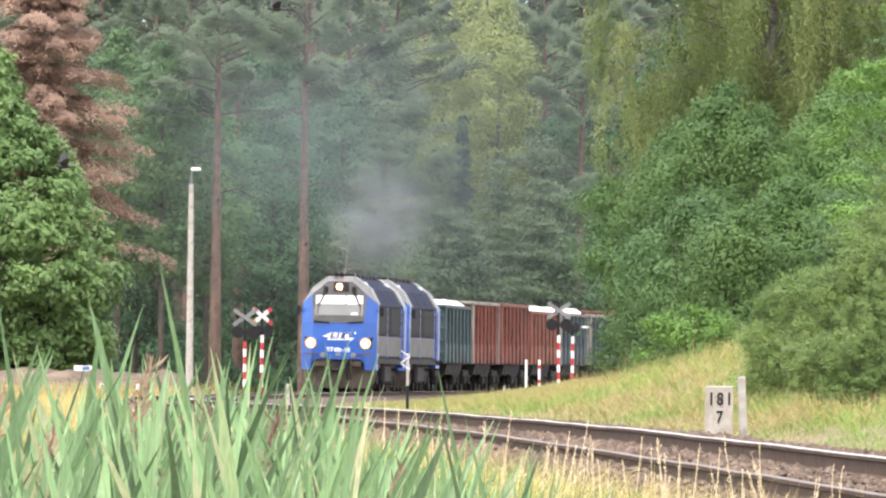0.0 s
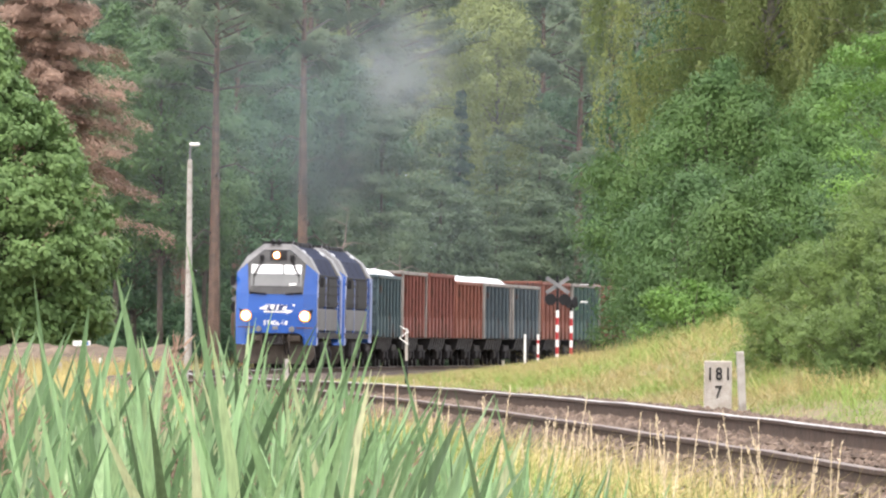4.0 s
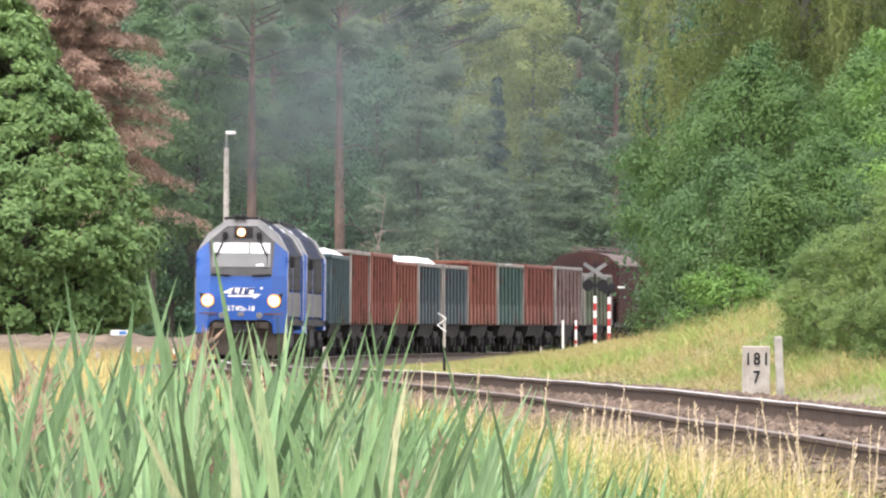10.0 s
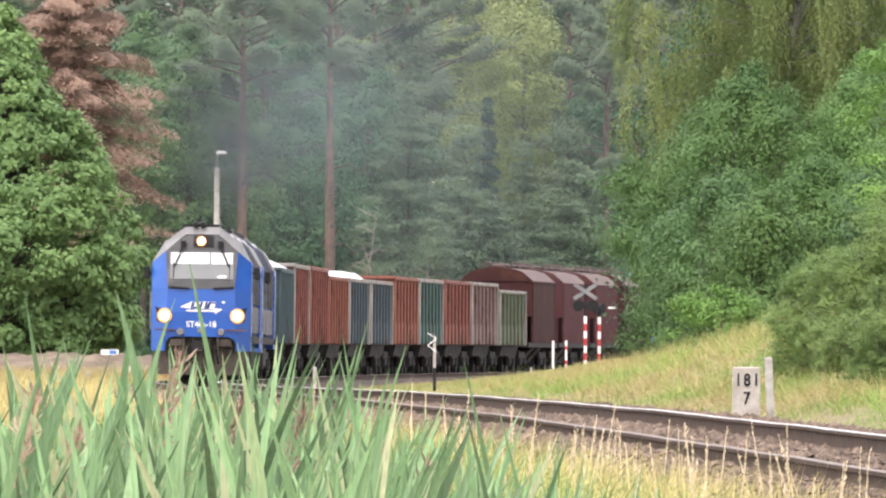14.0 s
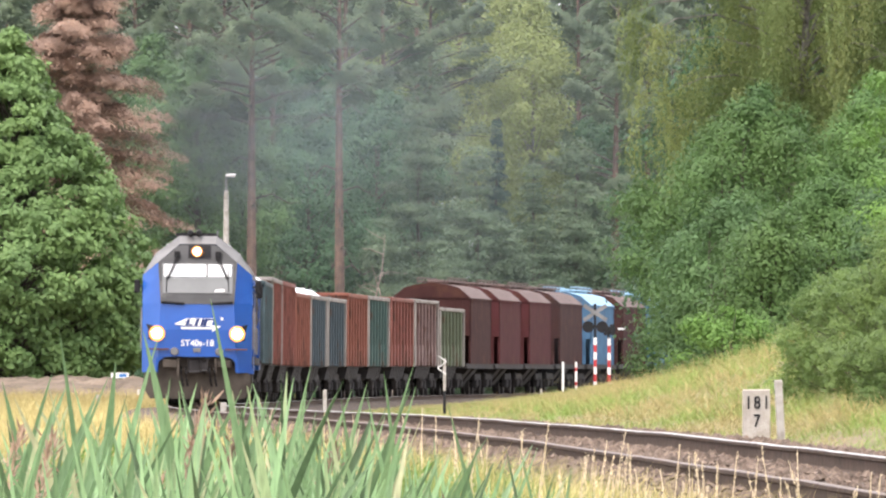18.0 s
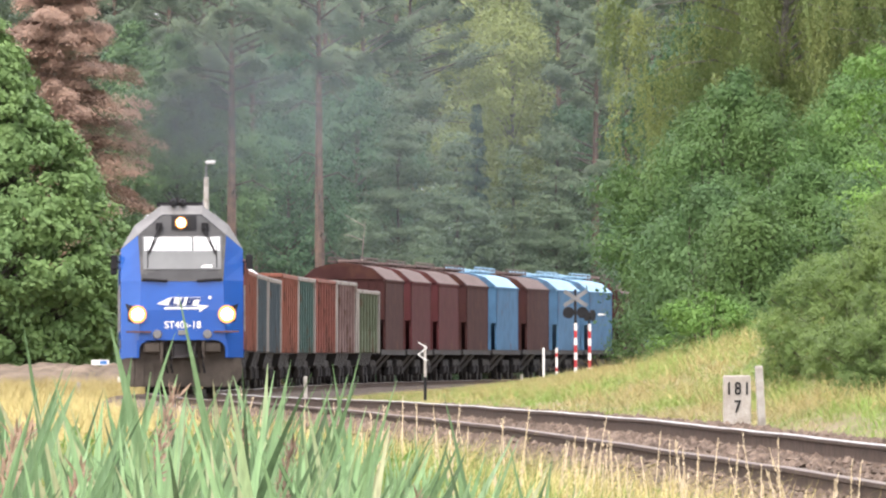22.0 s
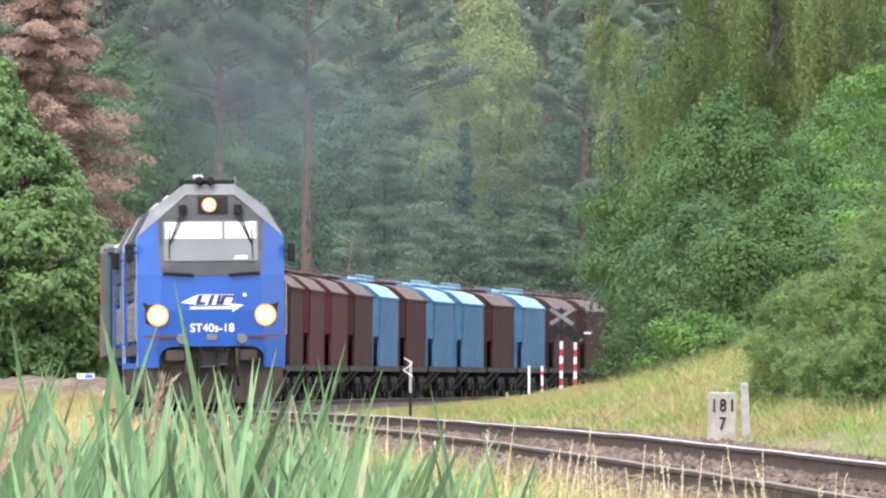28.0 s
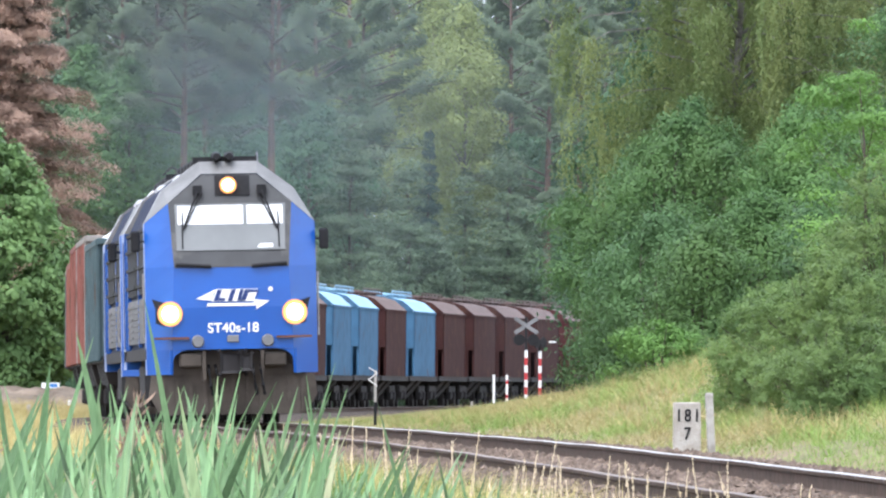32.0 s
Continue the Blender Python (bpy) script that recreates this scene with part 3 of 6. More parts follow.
        # mirror on its arm
        bm = boxed(s * 1.54 if s > 0 else -1.7, 1.7 if s > 0 else s * 1.54, 0.75, 0.85, 2.98, 3.34, bevel=0.03)
        tube(bm, [(s * 1.45, 0.85, 3.16), (s * 1.56, 0.8, 3.16)], [0.02, 0.02])
        part("mirror", bm, BLACK, loco, "black side mirror")
        # foot ledge, buffer-beam bracket, hand rail
        part("step", boxed(s * 0.75 if s > 0 else -1.35, 1.35 if s > 0 else -0.75, -0.08, 0.05, 1.46, 1.5), mat("brown_step", (0.12, 0.06, 0.045), 0.8), loco)
        bm = bmesh.new()
        bmesh.ops.create_cone(bm, cap_ends=True, segments=16, radius1=0.11, radius2=0.09, depth=0.1, matrix=pose(s * 0.6, -0.05, 1.42, 90, 0, 0))
        part("marker_lamp", bm, SILVER, loco)
        bm = bmesh.new()
        for z in (2.72,):
            tube(bm, [(s * 0.35, -0.0, z - 0.02), (s * 0.95, 0.03, z + 0.02)], [0.035, 0.035], 6)
        part("window_handrail", bm, BLACK, loco)
        bm = bmesh.new()
        tube(bm, [(s * 1.5, 0.7, 1.5), (s * 1.5, 0.7, 2.6)], [0.018, 0.018])
        part("handrail", bm, STEEL, loco)
    # logo as plain shapes: a slanted band between two arrow heads
    bm = bmesh.new()
    def flat(pts, y=-0.012):
        f = [bm.verts.new((x, y, z)) for x, z in pts]
        g = [bm.verts.new((x, y + 0.01, z)) for x, z in pts]
        bm.faces.new(f)
        bm.faces.new(g[::-1])
        for i in range(len(f)):
            bm.faces.new((f[(i + 1) % len(f)], f[i], g[i], g[(i + 1) % len(f)]))
    flat([(-0.62, 2.15), (-0.28, 2.31), (-0.33, 2.2), (-0.24, 2.2), (-0.3, 2.11)])
    flat([(-0.44, 2.02), (0.42, 2.02), (0.4, 1.95), (0.64, 2.1), (0.36, 2.13), (0.38, 2.07), (-0.42, 2.07)])
    for x in (-0.3, -0.06, 0.17):
        flat([(x - 0.05, 2.1), (x + 0.2, 2.1), (x + 0.28, 2.31), (x + 0.03, 2.31)])
    bmesh.ops.create_cone(bm, cap_ends=True, segments=12, radius1=0.04, radius2=0.04, depth=0.01, matrix=pose(0.66, -0.01, 2.3, 90, 0, 0))
    bmesh.ops.recalc_face_normals(bm, faces=bm.faces[:])
    crest = part("emblem", bm, WHITE, loco, "white arrow emblem with dark blue bars")
    for x, cut in ((-0.3, 0), (-0.06, 1), (0.17, 2)):
        bm = bmesh.new()
        flat([(x - 0.02, 2.11), (x + 0.06, 2.11), (x + 0.13, 2.3), (x + 0.05, 2.3)], -0.02)
        flat([(x + 0.06, 2.11), (x + 0.17, 2.11), (x + 0.185, 2.16), (x + 0.08, 2.16)] if cut == 0 else [(x + 0.14, 2.11), (x + 0.21, 2.11), (x + 0.26, 2.3), (x + 0.2, 2.3)] if cut == 1 else [(x + 0.1, 2.25), (x + 0.26, 2.25), (x + 0.28, 2.3), (x + 0.12, 2.3)], -0.02)
        bmesh.ops.recalc_face_normals(bm, faces=bm.faces[:])
        part("emblem_bar", bm, EMBLEM_BLUE, crest, "dark blue bar")
    stroke_text("ST40s-18", 0.235, 0.01, -0.008, 1.64, "lettering", WHITE, loco, "white lettering")
    part("plate", boxed(-0.1, 0.1, -0.03, 0.0, 1.4, 1.52, bevel=0.01), SILVER, loco)
    # underside front: buffer beam, plough, hoses
    bm = boxed(-1.1, 1.1, 0.25, 0.5, 0.85, 1.3)
    for s in (-1, 1):
        box(bm, s * 0.72 - 0.2, s * 0.72 + 0.2, 0.05, 0.3, 0.98, 1.22, bevel=0.03)
        box(bm, s * 0.5 - 0.03, s * 0.5 + 0.03, 0.0, 0.2, 0.75, 1.25)
    part("buffer_beam", bm, PLOUGH, loco, "dark grimy buffer beam")
    bm = bmesh.new()
    prism(bm, [(-1.4, 0.85), (-1.45, 0.5), (-1.25, 0.16), (1.25, 0.16), (1.45, 0.5), (1.4, 0.85)], 0.3, 0.42)
    guard = part("rail_guard", bm, PLOUGH, loco, "dark steel plough")
    for k in range(-5, 6):
        part("guard_bar", boxed(k * 0.24 - 0.03, k * 0.24 + 0.03, 0.26, 0.298, 0.2, 0.8), PLOUGH, guard)
    for x in (-0.42, -0.3, 0.34, 0.47):
        bm = bmesh.new()
        tube(bm, [(x, 0.25, 1.0), (x, 0.0, 0.92), (x + 0.03, -0.06, 0.65), (x + 0.06, 0.02, 0.5)], [0.03] * 4, 6)
        part("brake_hose", bm, BLACK, loco)
    coupler(loco, 0.3, -1)
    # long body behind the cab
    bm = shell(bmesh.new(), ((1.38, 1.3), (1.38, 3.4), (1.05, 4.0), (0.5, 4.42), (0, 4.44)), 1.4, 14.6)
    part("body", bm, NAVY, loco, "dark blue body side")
    part("roof", boxed(-0.54, 0.54, 2.9, 14.5, 4.42, 4.47), SOOT, loco, "sooty black roof")
    for s in (-1, 1):
        for k, (ya, yb) in enumerate(((3.1, 6.7), (6.76, 10.4), (10.46, 14.1))):
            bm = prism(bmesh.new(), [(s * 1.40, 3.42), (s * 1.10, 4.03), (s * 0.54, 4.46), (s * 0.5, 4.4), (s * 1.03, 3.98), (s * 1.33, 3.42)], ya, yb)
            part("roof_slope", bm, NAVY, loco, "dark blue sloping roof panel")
        bm = prism(bmesh.new(), [(s * 1.46, 3.44), (s * 1.14, 4.04), (s * 0.54, 4.5), (s * 0.48, 4.42), (s * 1.06, 3.98), (s * 1.38, 3.44)], 1.46, 2.5)
        part("cab_shoulder", bm, ROOF_GREY, loco, "light grey shoulder behind the cab")
        part("roof_fairing", boxed(min(s * 0.55, s * 0.9), max(s * 0.55, s * 0.9), 2.3, 3.1, 4.0, 4.32, bevel=0.08), FAIRING, loco, "roof fairing painted pale with sky sheen")
    for s in (-1, 1):
        x0, x1 = (1.375, 1.43) if s > 0 else (-1.43, -1.375)
        for k in range(3):
            part("lower_panel", boxed(x0, x1, 1.75 + k * 4.25, 5.9 + k * 4.25, 1.42, 2.2, bevel=0.01), PANEL_GREY, loco, "pale grey lower side panel")
            for j in range(6):
                part("panel_louvre", boxed(x0 - 0.02 * (s < 0), x1 + 0.02 * (s > 0), 2.2 + k * 4.25, 5.4 + k * 4.25, 1.52 + j * 0.11, 1.555 + j * 0.11), PANEL_GREY, loco)
        part("pillar", boxed(x0, x1 + (0.02 if s > 0 else 0), 1.47, 1.7, 1.36, 3.42), BLACK, loco)
        for k in range(2):
            y = 1.9 + k * 6.35
            g = part("grille", boxed(x0, x1, y, y + 6.1, 2.28, 3.33), BLACK, loco, "black louvred grille")
            for j in range(3):
                part("grille_slat", boxed(x0 - 0.03 * (s < 0), x1 + 0.03 * (s > 0), y + 0.06, y + 6.04, 2.4 + j * 0.33, 2.46 + j * 0.33), BLACK, g)
        for y in (6.55, 13.9):
            part("body_post", boxed(x0 - 0.01 * (s < 0), x1 + 0.01 * (s > 0), y, y + 0.22, 1.36, 3.36), BLUE, loco, "blue body post")
        part("side_sill", boxed(min(s * 1.3, s * 1.47), max(s * 1.3, s * 1.47), 0.7, 16.4, 1.12, 1.32), UNDER, loco)
        part("body_rib", boxed(min(s * 1.36, s * 1.44), max(s * 1.36, s * 1.44), 1.75, 14.4, 3.36, 3.42), BLACK, loco)
    for y in (3.4, 5.6, 7.4, 9.3, 11.5):
        part("roof_hatch", boxed(-0.55, 0.55, y, y + 1.3, 4.4, 4.62, bevel=0.06), BLACK, loco, "sooty black roof hatch")
    for x in (-0.2, 0.02):
        bm = bmesh.new()
        bmesh.ops.create_cone(bm, cap_ends=True, segments=14, radius1=0.09, radius2=0.06, depth=0.4, matrix=pose(x, 0.95, 4.6, 90, 0, 0))
        box(bm, x - 0.03, x + 0.03, 0.9, 1.0, 4.5, 4.6)
        part("horn", bm, BLACK, loco, "black roof horn")
    part("roof_beam", boxed(-0.6, 0.5, 1.1, 1.35, 4.5, 4.6), BLACK, loco)
    bm = bmesh.new()
    tube(bm, [(0.52, 1.4, 4.5), (0.52, 1.4, 4.68)], [0.02, 0.015])
    part("antenna", bm, SILVER, loco)
    bm = bmesh.new()
    tube(bm, [(0, 8.3, 4.4), (0, 8.3, 4.66)], [0.3, 0.3], 12)
    part("exhaust", bm, BLACK, loco)
    # rear cab
    bm = prism(bmesh.new(), [(1.47, 0.98), (1.47, 3.46), (-1.47, 3.46), (-1.47, 0.98)], 14.55, 16.5)
    part("rear_cab", bm, BLUE, loco, "blue rear cab")
    bm = prism(bmesh.new(), [(1.47, 3.46), (1.13, 4.05), (0.5, 4.5), (-0.5, 4.5), (-1.13, 4.05), (-1.47, 3.46)], 14.2, 16.2)
    part("rear_cab_roof", bm, ROOF_GREY, loco, "light grey roof of the rear cab")
    for s in (-1, 1):
        part("roof_fairing", boxed(min(s * 0.55, s * 0.9), max(s * 0.55, s * 0.9), 13.5, 14.2, 4.0, 4.32, bevel=0.08), FAIRING, loco, "roof fairing painted pale with sky sheen")
        part("cab_door", boxed(min(s * 1.46, s * 1.485), max(s * 1.46, s * 1.485), 14.75, 15.4, 1.35, 3.3, bevel=0.01), BLUE_DARK, loco, "dark blue cab door")
    part("fuel_tank", boxed(-1.35, 1.35, 6.6, 10.2, 0.35, 1.1, bevel=0.1), UNDER, loco)
    bogie(loco, 3.6, (-1.85, 0, 1.85), 0.525)
    bogie(loco, 13.2, (-1.85, 0, 1.85), 0.525)
    part("underframe", boxed(-1.2, 1.2, 0.5, 16.6, 0.95, 1.3), UNDER, loco)
    coupler(loco, 16.6, 1)
    return loco


# pale base colour carries the sky's sheen on the silver roof panels
FAIRING = mat("sky_sheen_fairing", (0.55, 0.56, 0.57), 0.45, color2=(0.4, 0.41, 0.42), scale=2, dirt=(0.2, 0.19, 0.18), dirt_amount=0.25)
PANEL_GREY = mat("pale_grey_panel", (0.17, 0.17, 0.172), 0.85, color2=(0.125, 0.125, 0.126), scale=1.5, dirt=(0.13, 0.11, 0.1), dirt_amount=0.3)
PLOUGH = mat("dusty_steel", (0.095, 0.08, 0.067), 0.85, color2=(0.06, 0.05, 0.042), scale=2.5, dirt=(0.05, 0.04, 0.034), dirt_amount=0.4, bump=0.4)
EMBLEM_BLUE = mat("emblem_blue_paint", (0.012, 0.035, 0.16), 0.4, scale=4)
GLASS_CAB = mat("windscreen_glass", (0.16, 0.165, 0.165), 0.12, color2=(0.12, 0.125, 0.125), scale=1.0, coat=0.3)
# near-white colour standing for sky mirrored in the windscreen
REFLECTED_SKY = mat("reflected_sky_white", (0.8, 0.82, 0.83), 0.6, color2=(0.72, 0.74, 0.76), scale=2)
LOCO_LENGTH, GONDOLA_LENGTH, HOPPER_LENGTH = 17.55, 13.92, 14.72


def rust_mat(name, color, amount):
    return mat(name, color, 0.8, color2=tuple(c * 0.78 for c in color), scale=1.6, dirt=(0.075, 0.036, 0.025), dirt_scale=0.9, dirt_amount=amount, bump=0.25, bump_scale=5)


def build_gondola(label, paint, top, load=None, worn_post=None, heap=1.0):
    g = thing("gondola_wagon", label, "freight wagon", "train vehicles")
    y0, y1, w, z0 = 0.65, 13.27, 1.47, 1.28
    for s in (-1, 1):
        part("side_wall", boxed(s * w - 0.03, s * w + 0.03, y0, y1, z0, top), paint, g)
    for y in (y0, y1):
        part("end_wall", boxed(-w, w, y - 0.03, y + 0.03, z0, top), paint, g)
    for s in (-1, 1):
        xa, xb = min(s * (w + 0.03), s * (w + 0.13)), max(s * (w + 0.03), s * (w + 0.13))
        part("top_rail", boxed(xa, xb, y0 - 0.05, y1 + 0.05, top - 0.1, top + 0.04, bevel=0.02), worn_post or paint, g)
        for k in range(8):
            y = y0 + 0.06 + k * (y1 - y0 - 0.12) / 7
            part("post", boxed(xa, xb, y - 0.09, y + 0.09, z0 - 0.1, top - 0.08, bevel=0.025), (worn_post or paint) if k in (0, 7) else paint, g)
        for k in range(7):
            y = y0 + 0.06 + (k + 0.5) * (y1 - y0 - 0.12) / 7
            part("rib", boxed(min(s * (w + 0.03), s * (w + 0.085)), max(s * (w + 0.03), s * (w + 0.085)), y - 0.05, y + 0.05, z0 + 0.74, top - 0.1, bevel=0.015), paint, g)
            part("drop_door", boxed(min(s * (w + 0.03), s * (w + 0.055)), max(s * (w + 0.03), s * (w + 0.055)), y - 0.72, y + 0.72, z0 - 0.06, z0 + 0.72, bevel=0.01), paint, g)
    for k in range(4):
        z = z0 + 0.3 + k * (top - z0 - 0.3) / 4
        part("end_rib", boxed(-w, w, y0 - 0.12, y0 - 0.03, z, z + 0.12, bevel=0.02), paint, g)
    part("end_top_rail", boxed(-w - 0.1, w + 0.1, y0 - 0.14, y0 + 0.03, top - 0.08, top + 0.05, bevel=0.02), worn_post or paint, g)
    part("floor", boxed(-w, w, y0, y1, z0 - 0.12, z0 + 0.02), UNDER, g)
    part("underframe", boxed(-0.25, 0.25, 0.3, 13.6, 0.85, 1.18), UNDER, g)
    for k in range(7):
        for s in (-1, 1):
            yy = 3.6 + k * 1.1
            part("discharge_hatch", prism(bmesh.new(), [(s * 0.3, 1.18), (s * 1.42, 1.18), (s * 1.3, 0.72), (s * 0.35, 0.75)], yy, yy + 0.8), UNDER, g)
    # dark block added to stand for the shade under the wagon
    part("brake_rigging", boxed(-0.6, 0.6, 3.95, 9.95, 0.4, 0.86, bevel=0.05), UNDER, g)
    part("brake_cylinder", boxed(0.65, 1.15, 4.2, 5.4, 0.6, 0.95, bevel=0.12), UNDER, g)
    bogie(g, 2.63, (-0.925, 0.925))
    bogie(g, 11.29, (-0.925, 0.925))
    coupler(g, 0.6, -1)
    coupler(g, 13.3, 1)
    bm = bmesh.new()
    for s in (0.9, 1.15):
        tube(bm, [(s, y0 - 0.16, 1.2), (s, y0 - 0.16, top)], [0.015, 0.015])
    for k in range(6):
        tube(bm, [(0.9, y0 - 0.16, 1.4 + k * 0.32), (1.15, y0 - 0.16, 1.4 + k * 0.32)], [0.012, 0.012])
    part("ladder", bm, UNDER, g)
    if load:
        r = random.Random(int(top * 1000) + load)
        bm = bmesh.new()
        n, rows = 26, []
        for j in range(9):
            x = -w + 0.05 + j * (2 * w - 0.1) / 8
            rows.append([])
            for i in range(n):
                y = y0 + 0.05 + i * (y1 - y0 - 0.1) / (n - 1)
                e = min(1.0, (w - abs(x)) / 0.5 + 0.35) * min(1.0, min(i, n - 1 - i) / 1.5 + 0.3)
                lump = 0.14 * abs(math.sin(i * 0.9 + load)) + 0.1 * noise.noise((x, y, load))
                rows[-1].append(bm.verts.new((x, y, top - 0.12 + heap * e * (0.26 + lump))))
        for a, b in zip(rows, rows[1:]):
            for i in range(n - 1):
                bm.faces.new((a[i], b[i], b[i + 1], a[i + 1]))
        for f in bm.faces:
            f.smooth = True
        part("load", bm, CARGO, g, "lumpy white covered load")
    return g


def build_hopper(label, paint, roof):
    h = thing("hopper_wagon", label, "freight wagon", "train vehicles")
    w, eave, ridge, y0, y1 = 1.58, 4.0, 4.64, 1.7, 13.0
    z0 = 1.3
    for s in (-1, 1):
        part("side_wall", boxed(s * w - 0.03, s * w + 0.03, y0 + 0.5, y1 - 0.5, z0, eave), paint, h)
        for y in (y0 + 0.55, y1 - 0.55):
            part("corner_post", boxed(s * w - 0.045, s * w + 0.045, y - 0.06, y + 0.06, z0, eave), paint, h)
    # ends: upright above, sloping inwards below
    for ya, q in ((y0, 1), (y1, -1)):
        bm = bmesh.new()
        pts = [(-w, ya + q * 0.5), (w, ya + q * 0.5), (w, ya + q * 0.38), (-w, ya + q * 0.38)]
        top = [bm.verts.new((x, y, eave)) for x, y in pts]
        mid = [bm.verts.new((x, y, 2.45)) for x, y in pts]
        low = [bm.verts.new((x, ya + q * 2.3, z0)) for x in (-w, w)]
        for f in ((top[2], top[3], mid[3], mid[2]), (top[1], top[2], mid[2], mid[1]), (top[3], top[0], mid[0], mid[3]), (mid[2], mid[3], low[0], low[1])):
            bm.faces.new(f)
        bmesh.ops.recalc_face_normals(bm, faces=bm.faces[:])
        part("end_wall", bm, paint, h)
        for x in (-1.35, -0.45, 0.45, 1.35):
            part("end_post", boxed(x - 0.05, x + 0.05, ya - 0.03, ya + 0.05, z0, 2.5), paint, h)
        bm = bmesh.new()
        for x in (0.95, 1.25):
            tube(bm, [(x, ya + q * 0.3, z0), (x, ya + q * 0.3, eave)], [0.018, 0.018])
        for k in range(9):
            tube(bm, [(0.95, ya + q * 0.3, z0 + 0.1 + k * 0.28), (1.25, ya + q * 0.3, z0 + 0.1 + k * 0.28)], [0.014, 0.014])
        part("ladder", bm, paint, h)
    # arched roof in four panels, with upright gables
    arch = [(1.63, eave), (1.14, eave + 0.42), (0.64, ridge - 0.08), (0.0, ridge)]
    arch = arch + [(-x, z) for x, z in arch[-2::-1]]
    ya, yb = y0 + 0.36, y1 - 0.36
    for k in range(4):
        a, b = ya + (yb - ya) * k / 4 + 0.012, ya + (yb - ya) * (k + 1) / 4 - 0.012
        bm = bmesh.new()
        rings = [[bm.verts.new((x, y, z)) for x, z in arch] + [bm.verts.new((x * 0.96, y, z - 0.05)) for x, z in arch[::-1]] for y in (a, b)]
        for m in range(len(rings[0])):
            n = (m + 1) % len(rings[0])
            bm.faces.new((rings[0][m], rings[0][n], rings[1][n], rings[1][m]))
        for g in rings:
            for m in range(6):
                bm.faces.new((g[m], g[m + 1], g[12 - m], g[13 - m]))
        bmesh.ops.recalc_face_normals(bm, faces=bm.faces[:])
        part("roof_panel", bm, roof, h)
    for y in (ya - 0.03, yb - 0.02):
        part("gable", prism(bmesh.new(), [(x * 0.985, z) for x, z in arch], y, y + 0.05), paint, h)
    part("eave_rail", boxed(w + 0.03, w + 0.07, ya, yb, eave - 0.09, eave - 0.005), paint, h)
    for k in range(4):
        y = y0 + 2.0 + k * 2.75
        part("loading_hatch", boxed(-0.35, 0.35, y, y + 1.2, ridge - 0.02, ridge + 0.12, bevel=0.04), roof, h)
    for s in (-1, 1):
        bm = bmesh.new()
        tube(bm, [(s * 0.62, y0 + 1.0, ridge + 0.2), (s * 0.62, y1 - 1.0, ridge + 0.2)], [0.025, 0.025])
        for k in range(7):
            y = y0 + 1.0 + k * (y1 - y0 - 2) / 6
            tube(bm, [(s * 0.62, y, ridge - 0.02), (s * 0.62, y, ridge + 0.2)], [0.02, 0.02])
        box(bm, min(s * 0.38, s * 0.66), max(s * 0.38, s * 0.66), y0 + 0.9, y1 - 0.9, ridge + 0.02, ridge + 0.07)
        part("roof_walkway", bm, roof, h)
    part("sill", boxed(-w, w, 0.6, 14.1, z0 - 0.2, z0), UNDER, h)
    part("underframe", boxed(-0.25, 0.25, 0.3, 14.4, 0.85, 1.1), UNDER, h)
    for k in range(2):
        bm = bmesh.new()
        y = 5.0 + k * 3.0
        prism(bm, [(-1.3, 1.1), (1.3, 1.1), (0.7, 0.4), (-0.7, 0.4)], y, y + 1.8)
        part("discharge_funnel", bm, UNDER, h)
    bogie(h, 2.6, (-0.925, 0.925))
    bogie(h, 12.1, (-0.925, 0.925))
    coupler(h, 0.6, -1)
    coupler(h, 14.1, 1)
    return h


RED_BROWN = rust_mat("red_oxide_paint", (0.2, 0.075, 0.06), 0.4)
ORANGE_BROWN = rust_mat("orange_oxide_paint", (0.215, 0.084, 0.06), 0.3)
TEAL = rust_mat("faded_teal_paint", (0.068, 0.1, 0.108), 0.2)
SLATE = rust_mat("slate_blue_paint", (0.07, 0.092, 0.104), 0.15)
SEA_GREEN = rust_mat("sea_green_paint", (0.064, 0.108, 0.097), 0.2)
MOSS = rust_mat("moss_green_paint", (0.1, 0.118, 0.076), 0.2)
MAUVE = rust_mat("faded_mauve_paint", (0.18, 0.12, 0.112), 0.4)
PALE = rust_mat("worn_pale_paint", (0.25, 0.23, 0.21), 0.35)
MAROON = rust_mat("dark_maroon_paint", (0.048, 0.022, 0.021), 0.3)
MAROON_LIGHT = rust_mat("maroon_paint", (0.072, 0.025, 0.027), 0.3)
# hopper roof colours are paler than the wall colours
MAROON_ROOF = rust_mat("pale_maroon_roof", (0.125, 0.088, 0.08), 0.2)
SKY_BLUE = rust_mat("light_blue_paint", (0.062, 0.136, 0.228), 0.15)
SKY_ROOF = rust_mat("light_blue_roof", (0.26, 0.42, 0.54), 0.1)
for m in (MAROON, MAROON_LIGHT, SKY_BLUE):
    m.node_tree.nodes["Principled BSDF"].inputs["Specular IOR Level"].default_value = 0.04


